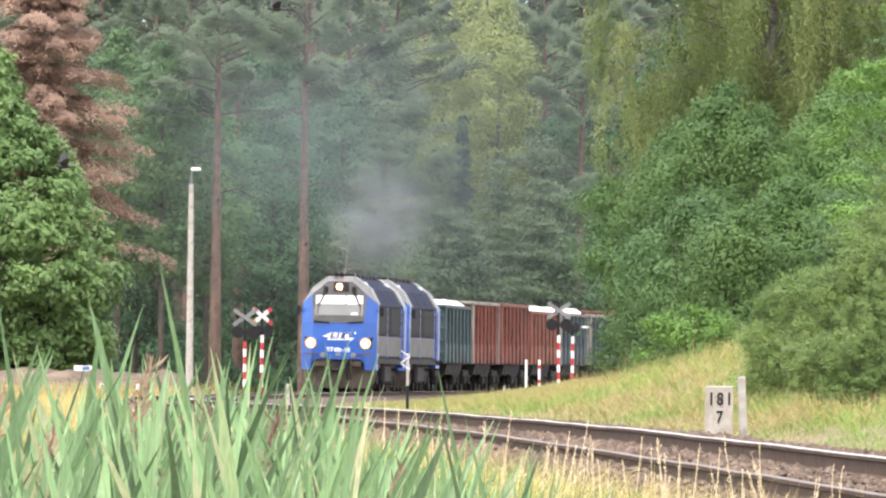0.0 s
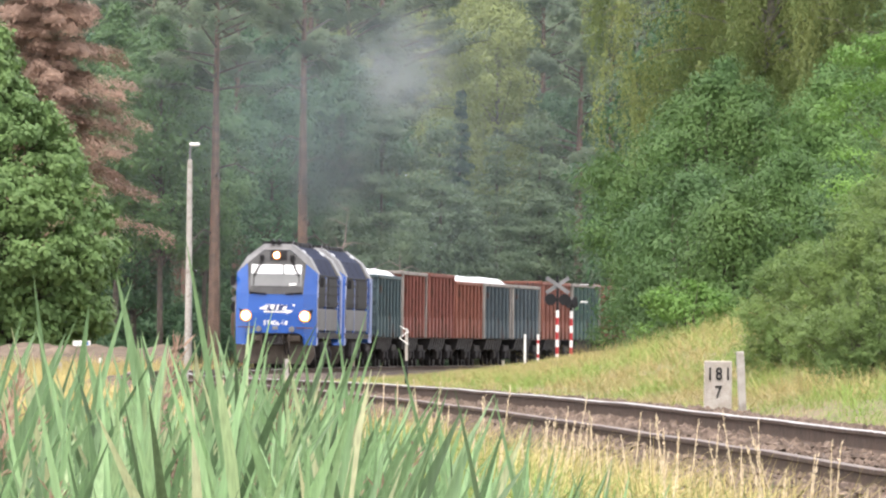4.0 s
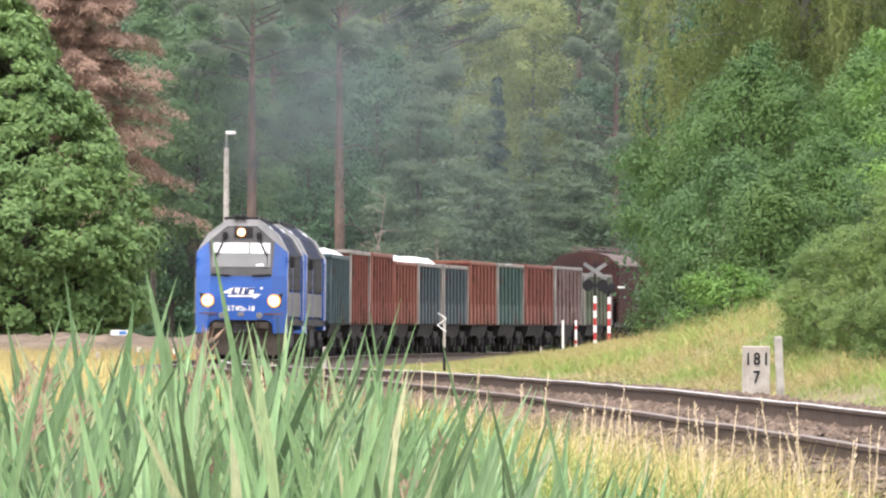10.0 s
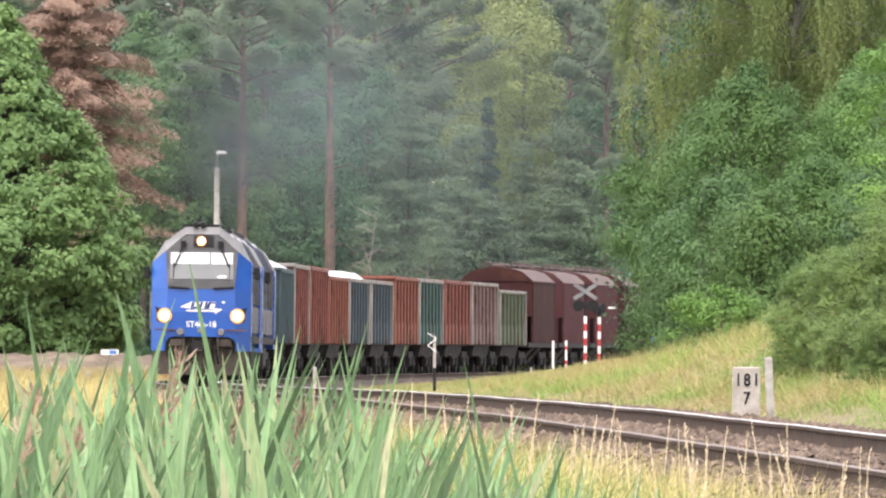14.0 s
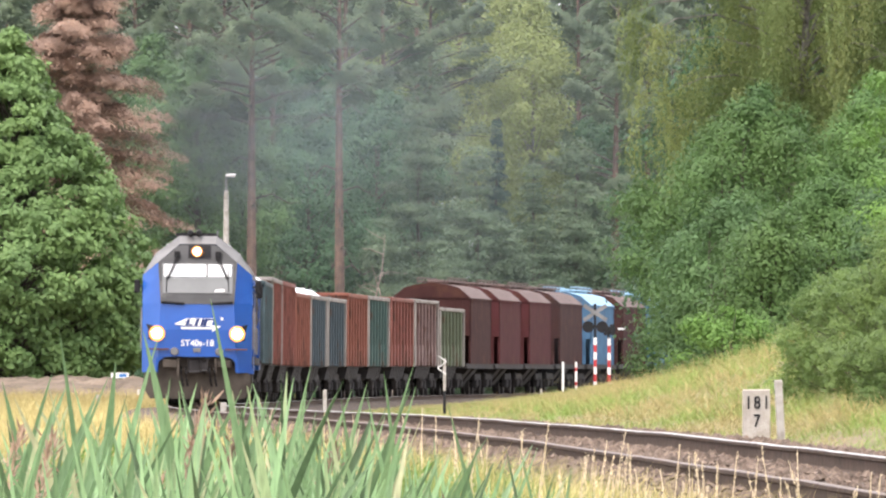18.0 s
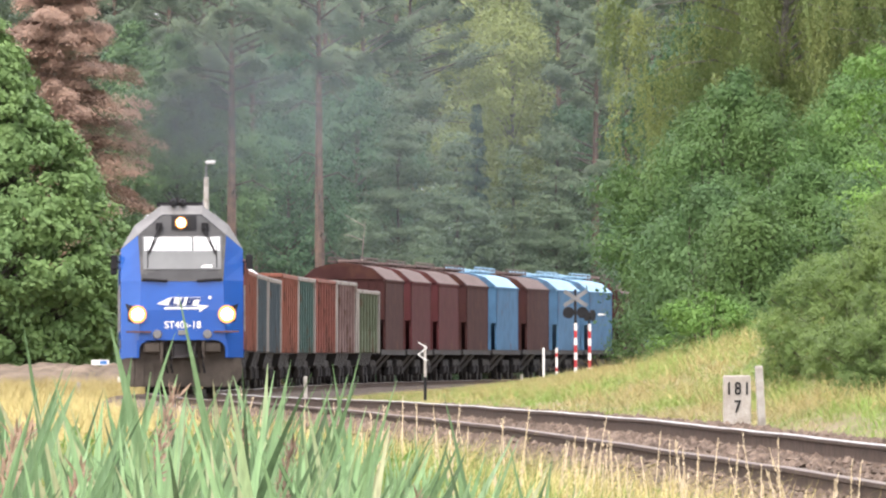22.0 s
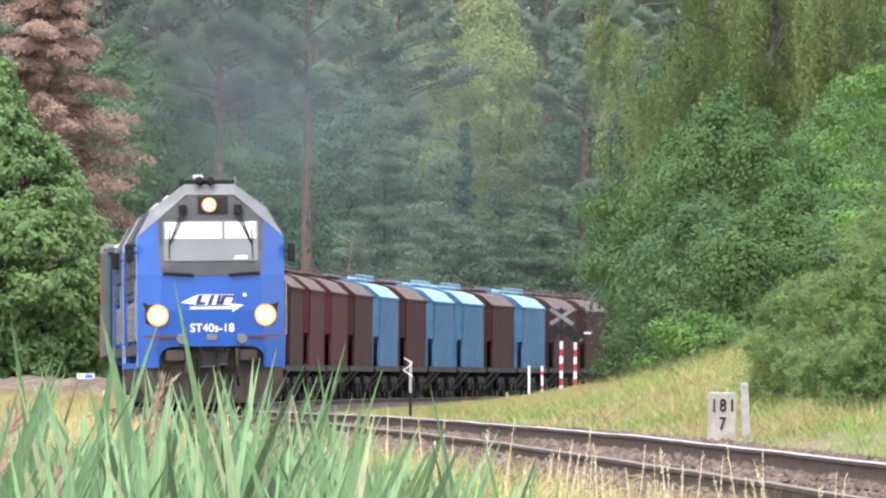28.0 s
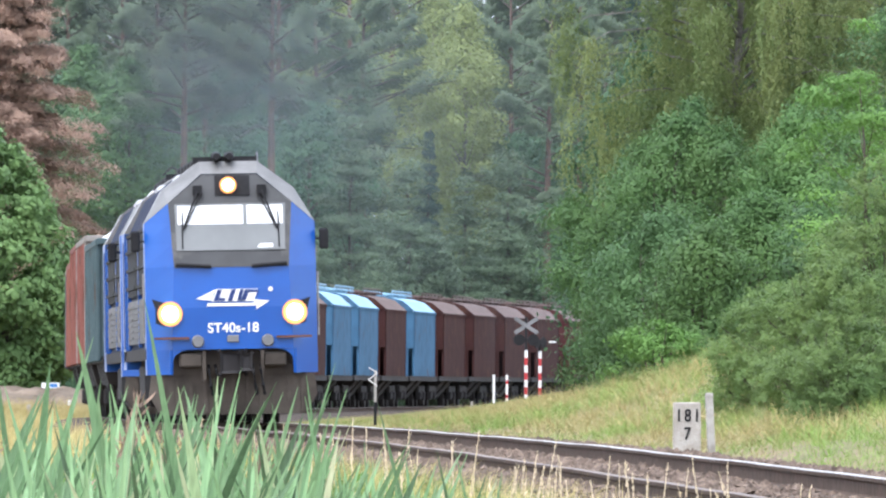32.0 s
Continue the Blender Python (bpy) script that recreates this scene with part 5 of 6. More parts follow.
def build_forest():
    def tree(kind, make, bark, leaf, label):
        trunk, limbs, leaves = make
        return finish_tree(kind, label, "tree", "forest trees", [("trunk", trunk), ("branchwork", limbs)], bark, leaves, leaf)
    pines = [tree("pine_tree", make_pine(11 + i, h, c, s, d), BARK_PINE, PINE_LEAF, "tall scots pine with orange bark and dark needles") for i, (h, c, s, d) in enumerate(((21, 0.6, 3.2, 6), (22, 0.62, 3.8, 16), (20, 0.42, 2.8, 7)))]
    def cone(h, rad, low):
        return ((low, rad * 0.75), (low + 0.12 * h, rad), (0.5 * h, rad * 0.72), (0.8 * h, rad * 0.36), (h, 0.12))
    firs = [tree("young_pine", make_lobed(31 + i, cone(h, rad, 0.8), n // 2, 1.35, 270, 0.23, 0.32, 0.34, 0.45, 0.17, sprigs=0.25, stir=0.14), BARK_GREY, SPRUCE_LEAF, "grey-green young pine with layered tufted branches") for i, (h, rad, n) in enumerate(((13, 3.3, 230), (15.5, 3.6, 270), (9.5, 2.6, 150)))]
    dark_fir = tree("spruce_tree", make_spruce(41, 19, 2.3, 0.05, 0.35, 300), BARK_GREY, DARK_NEEDLE, "narrow dark bluish spruce in the forest")
    side_tree = tree("broadleaf_tree", make_lobed(51, ((0.6, 4.7), (4.5, 6.0), (6.8, 5.7), (9.5, 4.1), (12.5, 2.3), (15.6, 0.3)), 980, 0.6, 120, 0.27, 0.5, 0.66, 0.25, 0.24, stir=0.14), BARK_GREY, OAK_LEAF, "broad conical leafy green tree at the forest edge")
    mid_tree = tree("broadleaf_tree", make_lobed(52, ((5.6, 1.2), (7.5, 2.3), (10, 2.9), (13, 2.4), (15.8, 0.5)), 190, 0.9, 150, 0.19, 0.6, 0.6, 0.4, 0.16, stir=0.18), BARK_GREY, MID_LEAF, "mid-green leafy tree with a bare lower trunk")
    dark_tree = tree("broadleaf_tree", make_lobed(53, ((3.0, 2.0), (7, 3.4), (11, 3.2), (14.5, 1.0)), 220, 1.0, 120, 0.2, 0.6, 0.6, 0.4, 0.18, stir=0.18), BARK_GREY, DARK_LEAF, "dark green leafy tree in the forest")
    pale = tree("birch_tree", make_lobed(61, ((8, 1.6), (12, 2.8), (17, 2.5), (21, 0.5)), 230, 0.85, 120, 0.18, 0.6, 0.9, 0.4, 0.14), BARK_BIRCH, BIRCH_FAR_LEAF, "pale yellow-green birch rising above the conifers")
    dead = tree("dead_spruce", make_spruce(71, 22, 7.7, 0.31, 0.3, 520, 0.5, 0.75, 0.7), BARK_DEAD, DEAD_LEAF, "dead conifer with rusty brown needles")
    bush = tree("undergrowth_bush", make_lobed(81, ((0.1, 1.6), (1.2, 1.9), (2.4, 1.2), (3.2, 0.3)), 60, 0.6, 110, 0.17, 0.6, 0.7, 0.5, 0.05, 3), BARK_GREY, DARK_LEAF, "low leafy undergrowth at the forest edge")
    lone = [(side_tree, -18.0, 545, 0, 1.0), (side_tree, -24.5, 556, 90, 1.1), (dead, -16.0, 572, 20, 1.0), (mid_tree, -11.2, 592, 40, 1.0), (mid_tree, -9.4, 604, 140, 0.86), (mid_tree, -13.4, 600, 220, 1.05),
            (pines[0], -8.75, 590, 0, 1.0), (pines[1], -4.75, 588, 70, 1.0), (dark_tree, -6.6, 628, 30, 0.95), (dark_tree, -12.8, 612, 130, 1.0), (dark_tree, -15.4, 622, 220, 1.1), (pines[0], -0.6, 668, 80, 1.05), (dark_tree, -3.4, 646, 160, 1.05), (pines[1], 14.0, 722, 0, 1.1), (pines[2], 9.8, 735, 70, 1.2), (dark_tree, 12.4, 740, 20, 1.25), (pines[0], 16.0, 745, 200, 1.15), (firs[1], 8.4, 720, 0, 1.2), (pines[2], 6.4, 740, 10, 1.2),
            (firs[1], -1.4, 634, 10, 0.92), (firs[0], 1.4, 626, 60, 0.95), (firs[1], 4.2, 640, 120, 0.74), (firs[0], 6.4, 648, 200, 1.0), (firs[2], -3.0, 622, 0, 0.9), (firs[2], 0.0, 616, 90, 0.75), (firs[2], 3.0, 626, 50, 0.85), (firs[1], 2.2, 662, 250, 0.74),
            (dark_fir, 2.5, 660, 0, 0.76), (dark_fir, -0.9, 700, 50, 1.0), (pale, 4.4, 672, 0, 0.98), (pale, 3.0, 682, 90, 1.02), (pines[2], -20, 600, 10, 1.1),
            (pines[2], 8.6, 668, 0, 1.0), (pines[1], 10.4, 676, 100, 0.95), (dark_tree, 7.6, 682, 0, 1.0), (pines[0], 12.0, 690, 40, 1.0), (dark_tree, 11.0, 700, 90, 1.1)]
    for p, x, y, turn, s in lone:
        place(p, x, y, turn, s)
    rng = random.Random(9)
    for y0, n, s0 in ((640, 11, 1.0), (668, 15, 1.08), (698, 20, 1.12), (730, 22, 1.18), (770, 26, 1.25), (815, 28, 1.35), (860, 30, 1.4)):
        half = y0 * 0.036 + 5
        for k in range(n):
            x = -half + 2 * half * (k + rng.uniform(0.1, 0.9)) / n
            y = y0 + rng.uniform(-12, 12)
            if abs(x - line_x(y)) < 5 or (y0 < 660 and x > -3) or (x - line_x(y)) > 5 and y0 > 760 or 0.0 < x < 6 and y0 < 720:
                continue
            p = rng.choice(pines + [pines[2], dark_tree, dark_fir]) if x < -3 else rng.choice([firs[1], pines[2], pines[1], pines[0]])
            if y0 > 700:
                p = rng.choice(pines + [dark_fir, dark_tree, dark_tree, pale])
            place(p, x, y, rng.uniform(0, 360), s0 * rng.uniform(0.92, 1.12))
    for k in range(15):
        x = -24 + k * 1.75 + rng.uniform(-0.5, 0.5)
        place(bush, x, 600 + rng.uniform(-8, 14), rng.uniform(0, 360), rng.uniform(0.4, 0.8))
    for k in range(22):
        x = -25 + k * 1.15 + rng.uniform(-0.4, 0.4)
        place(bush, x, 652 + rng.uniform(-10, 10), rng.uniform(0, 360), rng.uniform(1.0, 1.5))
    for k in range(10):
        x = -1 + k * 1.2
        y = 630 + rng.uniform(-6, 8) + k * 5
        if abs(x - line_x(y)) > 5:
            place(firs[2], x, y, rng.uniform(0, 360), rng.uniform(0.5, 0.8))
    # wood behind the lineside shrubs
    for k in range(16):
        x, y = 12.5 + (k % 8) * 2.1 + rng.uniform(-0.6, 0.6), 372 + 22 * (k // 8) + rng.uniform(-8, 8)
        place(rng.choice((dark_tree, dark_tree, mid_tree)), x, y, rng.uniform(0, 360), rng.uniform(0.8, 1.05))
    for p in (*pines, *firs, dark_fir, side_tree, mid_tree, dark_tree, pale, dead, bush):
        for o in (*p.children_recursive, p):
            bpy.data.objects.remove(o)


def build_bank_plants():
    def shrub(kind, make, bark, leaf, label, x, y, turn=0, scale=1.0):
        trunk, limbs, leaves = make
        t = finish_tree(kind, label, "shrub" if "shrub" in kind or "willow" in kind else "tree", "lineside trees and shrubs", [("trunk", trunk), ("branchwork", limbs)], bark, leaves, leaf)
        for o in t.children:
            if o.name.startswith("branchwork") and bark != BARK_BIRCH:
                o.data.materials[0] = BARK_GREY
        t.matrix_basis = pose(x, y, ground_z(x, y) - 0.1, 0, 0, turn)
        return t
    shrub("weeping_birch", make_weeping(101, 16, 5.6, 430, 0.1, 80, 0.34), BARK_BIRCH, BIRCH_LEAF, "weeping birch with long hanging yellowish twigs", 8.9, 332, 130)
    shrub("weeping_birch", make_weeping(102, 16, 5.6, 190, 0.1, 44, 0.3), BARK_BIRCH, BIRCH_LEAF, "second weeping birch behind the shrubs", 12.6, 338, 60)
    # dark hedge of trees behind the birches
    for i, (x, y, h) in enumerate(((10.0, 352, 11), (13.4, 350, 12), (7.4, 356, 9.5))):
        shrub("leafy_tree", make_lobed(105 + i, ((0.5, 2.0), (3, 3.0), (h * 0.6, 2.8), (h * 0.85, 1.6), (h, 0.3)), 150, 0.9, 130, 0.15, 0.6, 0.7, 0.4, 0.12), BARK_GREY, DARK_LEAF, "dark leafy tree behind the weeping birches", x, y)
    # outline of each shrub: heights and radii
    spots = ((7.6, 321, ((0.1, 2.6), (1.4, 3.0), (2.8, 3.4), (4.2, 3.0), (5.6, 2.0), (6.9, 0.3)), 320, SHRUB_LEAF, "tall dense shrub with mid-green leaves on the bank"),
             (10.6, 318, ((0.1, 2.3), (2.0, 2.7), (4.2, 2.3), (5.9, 1.3), (6.9, 0.3)), 250, SHRUB_LEAF, "tall leafy shrub beside the weeping birch"),
             (6.6, 306, ((0.1, 1.3), (1.4, 1.8), (3.0, 1.5), (4.0, 0.3)), 120, MID_LEAF, "dense green leafy shrub on the grassy bank"),
             (8.7, 303, ((0.1, 1.7), (1.6, 2.1), (3.0, 1.6), (4.2, 0.3)), 170, SHRUB_LEAF, "dense green leafy shrub on the grassy bank"),
             (11.2, 298, ((0.1, 1.8), (1.8, 2.2), (3.4, 1.5), (4.5, 0.3)), 170, MID_LEAF, "dense dark leafy shrub on the grassy bank"),
             (7.2, 288, ((0.05, 0.9), (1.2, 1.4), (2.6, 1.1), (3.3, 0.2)), 90, SHRUB_LEAF, "rounded leafy shrub low on the bank"),
             (13.5, 322, ((0.2, 2.4), (2.5, 2.7), (4.6, 1.8), (6.2, 0.4)), 160, DARK_LEAF, "dark leafy shrub behind the others"))
    for i, (x, y, outline, n, leaf, label) in enumerate(spots):
        shrub("leafy_shrub", make_lobed(111 + i, outline, int(n * 1.1), 0.55, 260, 0.095, 0.5, 0.78, 0.55, 0.06, 4, 0.4, stir=0.18), BARK_GREY, leaf, label, x, y)
    shrub("young_tree", make_lobed(131, ((1.2, 0.6), (2.4, 1.35), (3.8, 1.25), (5.4, 0.2)), 46, 0.36, 260, 0.075, 0.45, 0.45, 0.7, 0.05, 1, 0.4), BARK_GREY, YOUNG_LEAF, "young tree with bright fresh green leaves", 7.5, 204)
    shrub("young_tree", make_lobed(132, ((1.0, 1.2), (2.6, 1.9), (4.5, 1.6), (6.2, 0.3)), 90, 0.48, 230, 0.075, 0.5, 0.5, 0.6, 0.06, 1, 0.45), BARK_GREY, MID_LEAF, "young mid-green tree on the bank", 8.9, 216)
    shrub("young_shrub", make_lobed(133, ((0.05, 0.8), (0.5, 1.15), (1.05, 0.75), (1.5, 0.1)), 60, 0.3, 160, 0.075, 0.55, 0.6, 0.6, 0.03, 4, 0.4), BARK_GREY, YOUNG_LEAF, "small bright green shrub on the bank", 5.7, 268)
    for seed, h, rad, n, x, y, label in ((134, 2.5, 1.1, 420, 6.35, 188, "bushy willow with narrow yellowish leaves"), (136, 2.0, 1.1, 380, 5.95, 195, "low spreading willow bush above the dry grass"),
                                         (137, 1.5, 1.1, 360, 6.3, 178, "low willow growth at the foot of the bushes"), (135, 3.2, 1.4, 440, 7.7, 196, "second narrow-leaved willow bush")):
        shrub("willow_bush", make_broadleaf(seed, h, rad, 0.0, n, 90, 0.075, 0.016, wide=0.25, stems=6), BARK_GREY, WILLOW_LEAF, label, x, y)


def build_dead_saplings():
    r = random.Random(8)
    for x, y, h, lean in ((-3.3, 586, 7.6, 0.5), (-2.5, 587, 6.2, -0.9), (-0.6, 588, 5.6, 0.1)):
        t = thing("dead_sapling", "thin bare dead sapling with bleached crooked twigs", "tree", "dead saplings")
        pts = [Vector((lean * q * q + 0.12 * math.sin(9 * q), 0.1 * math.sin(6 * q), h * q)) for q in (0, 0.2, 0.4, 0.6, 0.8, 1.0)]
        part("trunk", tube(bmesh.new(), pts, [0.07, 0.06, 0.05, 0.04, 0.025, 0.01], 6), BARK_DEAD, t)
        for k in range(7):
            p = pts[2 + k % 3].lerp(pts[3 + k % 3], r.random())
            s = r.choice((-1, 1))
            part("twig", tube(bmesh.new(), [p, p + Vector((s * r.uniform(0.3, 0.6), 0, 0.25)), p + Vector((s * r.uniform(0.7, 1.3), 0.2, r.uniform(-0.3, 0.9)))], [0.022, 0.017, 0.008], 5), BARK_DEAD, t)
        t.matrix_basis = pose(x, y, ground_z(x, y) - 0.1)


def blades(spots, height, width, rng, lean=0.35, seg=3, head=0.0):
    """Thin bent grass blades as quads: n x 4 x 3."""
    n = len(spots)
    h = height * rng.uniform(0.5, 1.2, n)
    az, ln = rng.uniform(0, 6.28, n), rng.uniform(0.05, lean, n)
    d = np.stack([np.cos(az) * ln, np.sin(az) * ln, np.ones(n)], 1)
    side = np.stack([np.cos(az + 1.57 + rng.normal(0, 0.8, n)), np.sin(az + 1.57) * 0.4, np.zeros(n)], 1) * (width * rng.uniform(0.6, 1.2, n))[:, None] * 0.5
    out = []
    prev, pw = spots, 1.0
    for k in range(1, seg + 1):
        q = k / seg
        bend = np.stack([np.cos(az) * ln, np.sin(az) * ln, -0.25 * ln], 1) * (q * q * 1.2)
        cur = spots + (d * q + bend) * h[:, None]
        w = (1 - q) ** 0.7 if not head else (1.0 if q < 0.75 else head)
        out.append(np.stack([prev - side * pw, prev + side * pw, cur + side * w, cur - side * w], 1))
        prev, pw = cur, w
    return np.concatenate(out)


def scatter(n, rng, y0, y1, o0, o1, power=1.0, thin=0.0, sign=1):
    y = y0 + (y1 - y0) * rng.random(n) ** power
    o = rng.uniform(o0, o1, n)
    p = np.array([(line_x(b) + a, b, 0.0) for a, b in zip(o, y)])
    if thin:
        keep = np.array([1.6 * sign * noise.noise((a * 0.45, b * 0.1, 11)) + rng.normal(0, 0.18) > thin - 0.5 for a, b, _ in p])
        p = p[keep]
    p[:, 2] = [ground_z(a, b) for a, b, _ in p]
    return p


def build_grass():
    rng = np.random.default_rng(77)
    def stuff(name, arrays, material, label):
        tagged(new(name, quads(name, np.concatenate(arrays), material)), label, "grass", kind="stuff")
    # bank beyond the track: dry and green patches, tall pale tufts by the shrubs
    stuff("dry_grass", [blades(scatter(30000, rng, 100, 220, 3.0, 13, 1.1, 0.5), 0.28, 0.008, rng, 1.0), blades(scatter(70000, rng, 170, 480, 3.6, 15, 1.3, 0.45), 0.2, 0.015, rng, 1.2, 2)], DRY_GRASS, "dry yellow grass on the bank")
    stuff("bank_grass", [blades(scatter(45000, rng, 100, 220, 2.7, 12, 1.1, 0.45, -1), 0.22, 0.008, rng, 1.0), blades(scatter(70000, rng, 170, 480, 3.0, 15, 1.3, 0.5, -1), 0.17, 0.015, rng, 1.2, 2)], GREEN_GRASS, "green grass on the bank beyond the track")
    stuff("grass_tufts", [blades(scatter(15000, rng, 110, 300, 5.5, 15, 1.0, 0.62), 0.4, 0.009, rng, 0.8), blades(scatter(9000, rng, 150, 330, 9.5, 15, 1.0, 0.5), 0.6, 0.014, rng, 0.8, 2)], STRAW, "tall pale grass tufts on the bank")
    stuff("tall_green_grass", [blades(scatter(16000, rng, 110, 300, 5.0, 14, 1.0, 0.6, -1), 0.38, 0.01, rng, 0.8)], GREEN_GRASS, "tall green grass tufts on the bank")
    def tufts(n, y0, y1, o0, o1, high, wide, many, sign):
        c = np.repeat(scatter(n, rng, y0, y1, o0, o1, 1.0, 0.5, sign), many, 0)
        c[:, :2] += rng.normal(0, 0.06, (len(c), 2))
        return blades(c, high, wide, rng, 0.9)
    stuff("straw_tufts", [tufts(1500, 110, 300, 5.0, 14, 0.42, 0.011, 20, 1), tufts(500, 55, 140, -7, -3.2, 0.5, 0.009, 16, 1)], STRAW, "clumps of pale bleached grass")
    stuff("green_tufts", [tufts(1500, 110, 300, 4.5, 14, 0.34, 0.012, 20, -1), tufts(600, 55, 140, -7, -3.2, 0.4, 0.011, 16, -1)], GREEN_GRASS, "clumps of green grass")
    stuff("fresh_tufts", [tufts(900, 50, 125, -6.5, -3.0, 0.38, 0.013, 16, -1)], HERB_LEAF, "clumps of fresh bright grass by the ballast")
    # near side slope
    stuff("verge_grass", [blades(scatter(17000, rng, 34, 125, -8, -3.2, 1.2, 0.45, -1), 0.4, 0.011, rng, 0.7), blades(scatter(9000, rng, 100, 420, -12, -2.6, 1.0, 0.5), 0.45, 0.02, rng, 0.7, 2)], GREEN_GRASS, "green verge grass beside the track")
    stuff("verge_dry_grass", [blades(scatter(14000, rng, 34, 130, -8, -3.0, 1.2, 0.5), 0.5, 0.009, rng, 0.6), blades(scatter(26000, rng, 110, 490, -18, -2.8), 0.65, 0.02, rng, 0.6, 2), blades(scatter(16000, rng, 330, 520, -22, -3.2), 0.8, 0.024, rng, 0.6, 2)], STRAW, "dry straw-coloured grass beside the track")
    stuff("short_verge_grass", [blades(scatter(14000, rng, 45, 125, -5.0, -2.6, 1.0, 0.45, -1), 0.22, 0.011, rng, 1.0)], HERB_LEAF, "short fresh grass at the foot of the ballast")
    stuff("short_dry_grass", [blades(scatter(9000, rng, 45, 125, -5.0, -2.6, 1.0, 0.5), 0.25, 0.008, rng, 1.0)], STRAW, "short dry grass at the foot of the ballast")
    # rank growth at the foot of the near ballast
    stuff("rank_green_grass", [blades(scatter(20000, rng, 62, 150, -4.8, -2.75, 1.0, 0.3, -1), 0.52, 0.013, rng, 0.8), tufts(420, 62, 140, -4.6, -2.8, 0.5, 0.014, 18, -1)], RANK_GRASS, "rank green grass beside the ballast")
    stuff("rank_straw_grass", [blades(scatter(7000, rng, 62, 150, -4.8, -2.7, 1.0, 0.5), 0.55, 0.01, rng, 0.7), blades(scatter(9000, rng, 140, 400, -5.5, -2.2, 1.0), 0.55, 0.018, rng, 0.6, 2), tufts(420, 62, 140, -4.6, -2.7, 0.6, 0.011, 18, 1)], STRAW, "rank straw-coloured grass beside the ballast")
    # seed stalks with feathery heads
    p = scatter(320, rng, 42, 95, -5.5, -2.3, 1.0, 0.5)
    h = rng.uniform(0.3, 0.85, len(p))
    lean = rng.normal(0, 0.1, (len(p), 2))
    stems, heads = [], []
    for a, q, b in zip(p, h, lean):
        tip = a + np.array((b[0] * q, b[1] * q, q))
        side = np.array((0.003, 0, 0))
        mid = (a + tip) / 2 - np.array((b[0] * q * 0.15, 0, 0))
        stems += [(a - side, a + side, mid + side, mid - side), (mid - side, mid + side, tip + side * 0.4, tip - side * 0.4)]
        u = rng.uniform(0.6, 1.0, 44)[:, None]
        heads.append(a + (tip - a) * u + rng.normal(0, 0.002, (44, 3)))
    stems.extend(leaf_quads(np.concatenate(heads), 0.024, 0.22, rng, (0, -0.6, 0.2), hang=(0.05, 0, 2.2)))
    stuff("seed_stalks", [np.array(stems)], STALK, "straw-coloured grass stalks with feathery seed heads")


def make_herb(seed):
    rng, r = np.random.default_rng(seed), random.Random(seed)
    bm, pos = bmesh.new(), []
    for s in range(5):
        a = r.uniform(0, 6.28)
        top = Vector((math.cos(a) * 0.14, math.sin(a) * 0.14, r.uniform(0.3, 0.6)))
        tube(bm, [(0, 0, -0.05), top * 0.5 + Vector((0, 0, 0.05)), top], [0.006, 0.005, 0.003], 4, False)
        for k in range(9):
            pos.append(top * (0.3 + 0.08 * k))
    return bm, leaf_quads(np.array(pos), 0.12, 0.42, rng, (0, -0.3, 0.8))


def build_herbs():
    protos = []
    for i in range(3):
        bm, leaves = make_herb(200 + i)
        protos.append(finish_tree("herb", "low leafy green herb by the track", "weed", "trackside weeds", [("stalk", bm)], HERB_LEAF, leaves, HERB_LEAF, "leaves"))
    r = random.Random(4)
    for i in range(110):
        y = 42 + 70 * r.random() ** 1.2
        x = line_x(y) + r.uniform(-7.0, -2.4)
        place(r.choice(protos), x, y, r.uniform(0, 360), r.uniform(0.55, 1.0))
    for x, y in ((0.9, 92), (-0.35, 118), (2.3, 87), (-0.9, 150)):
        place(protos[0], x, y, r.uniform(0, 360), 0.9)
    for p in protos:
        for o in (*p.children_recursive, p):
            bpy.data.objects.remove(o)


# ---- reeds in the foreground ----
def reed_blade(bm, r, foot, ln, az, tilt, curl, w0, steps=7):
    """One long pointed blade, folded along its middle."""
    d = Vector((math.cos(az), math.sin(az), 0))
    face = Vector((math.cos(az + 1.57) * 0.3 + r.uniform(0.5, 1.0), math.sin(az + 1.57) * 0.3 + r.uniform(-0.5, 0.5), 0)).normalized()
    prev = None
    for j in range(steps + 1):
        u = j / steps
        a = tilt + curl * u
        p = foot + (d * math.sin(a) + Vector((0, 0, math.cos(a)))) * ln * u
        w = w0 * (0.3 + 1.75 * u if u < 0.4 else ((1 - u) / 0.6) ** 0.85) + 0.0004
        row = [bm.verts.new(p - face * w), bm.verts.new(p + Vector((0, 0.3 * w, 0))), bm.verts.new(p + face * w)]
        if prev:
            for i in (0, 1):
                bm.faces.new((prev[i], prev[i + 1], row[i + 1], row[i])).smooth = True
        prev = row


def reed_blades(r, height):
    """Foot, length, bearing, tilt, curl and half width of each blade of a reed."""
    for k in range(12):
        q = k / 11
        az = r.gauss(0.1, 0.75) + (math.pi if r.random() < 0.4 else 0)
        yield Vector((0.02 * q, 0, height * (0.3 + 0.52 * q))), r.uniform(0.36, 0.62) * (1.05 - 0.35 * q), az, r.uniform(0.1, 0.85) * (1.1 - 0.6 * q), r.uniform(-0.05, 0.7) * (1.15 - q), r.uniform(0.0055, 0.0145)


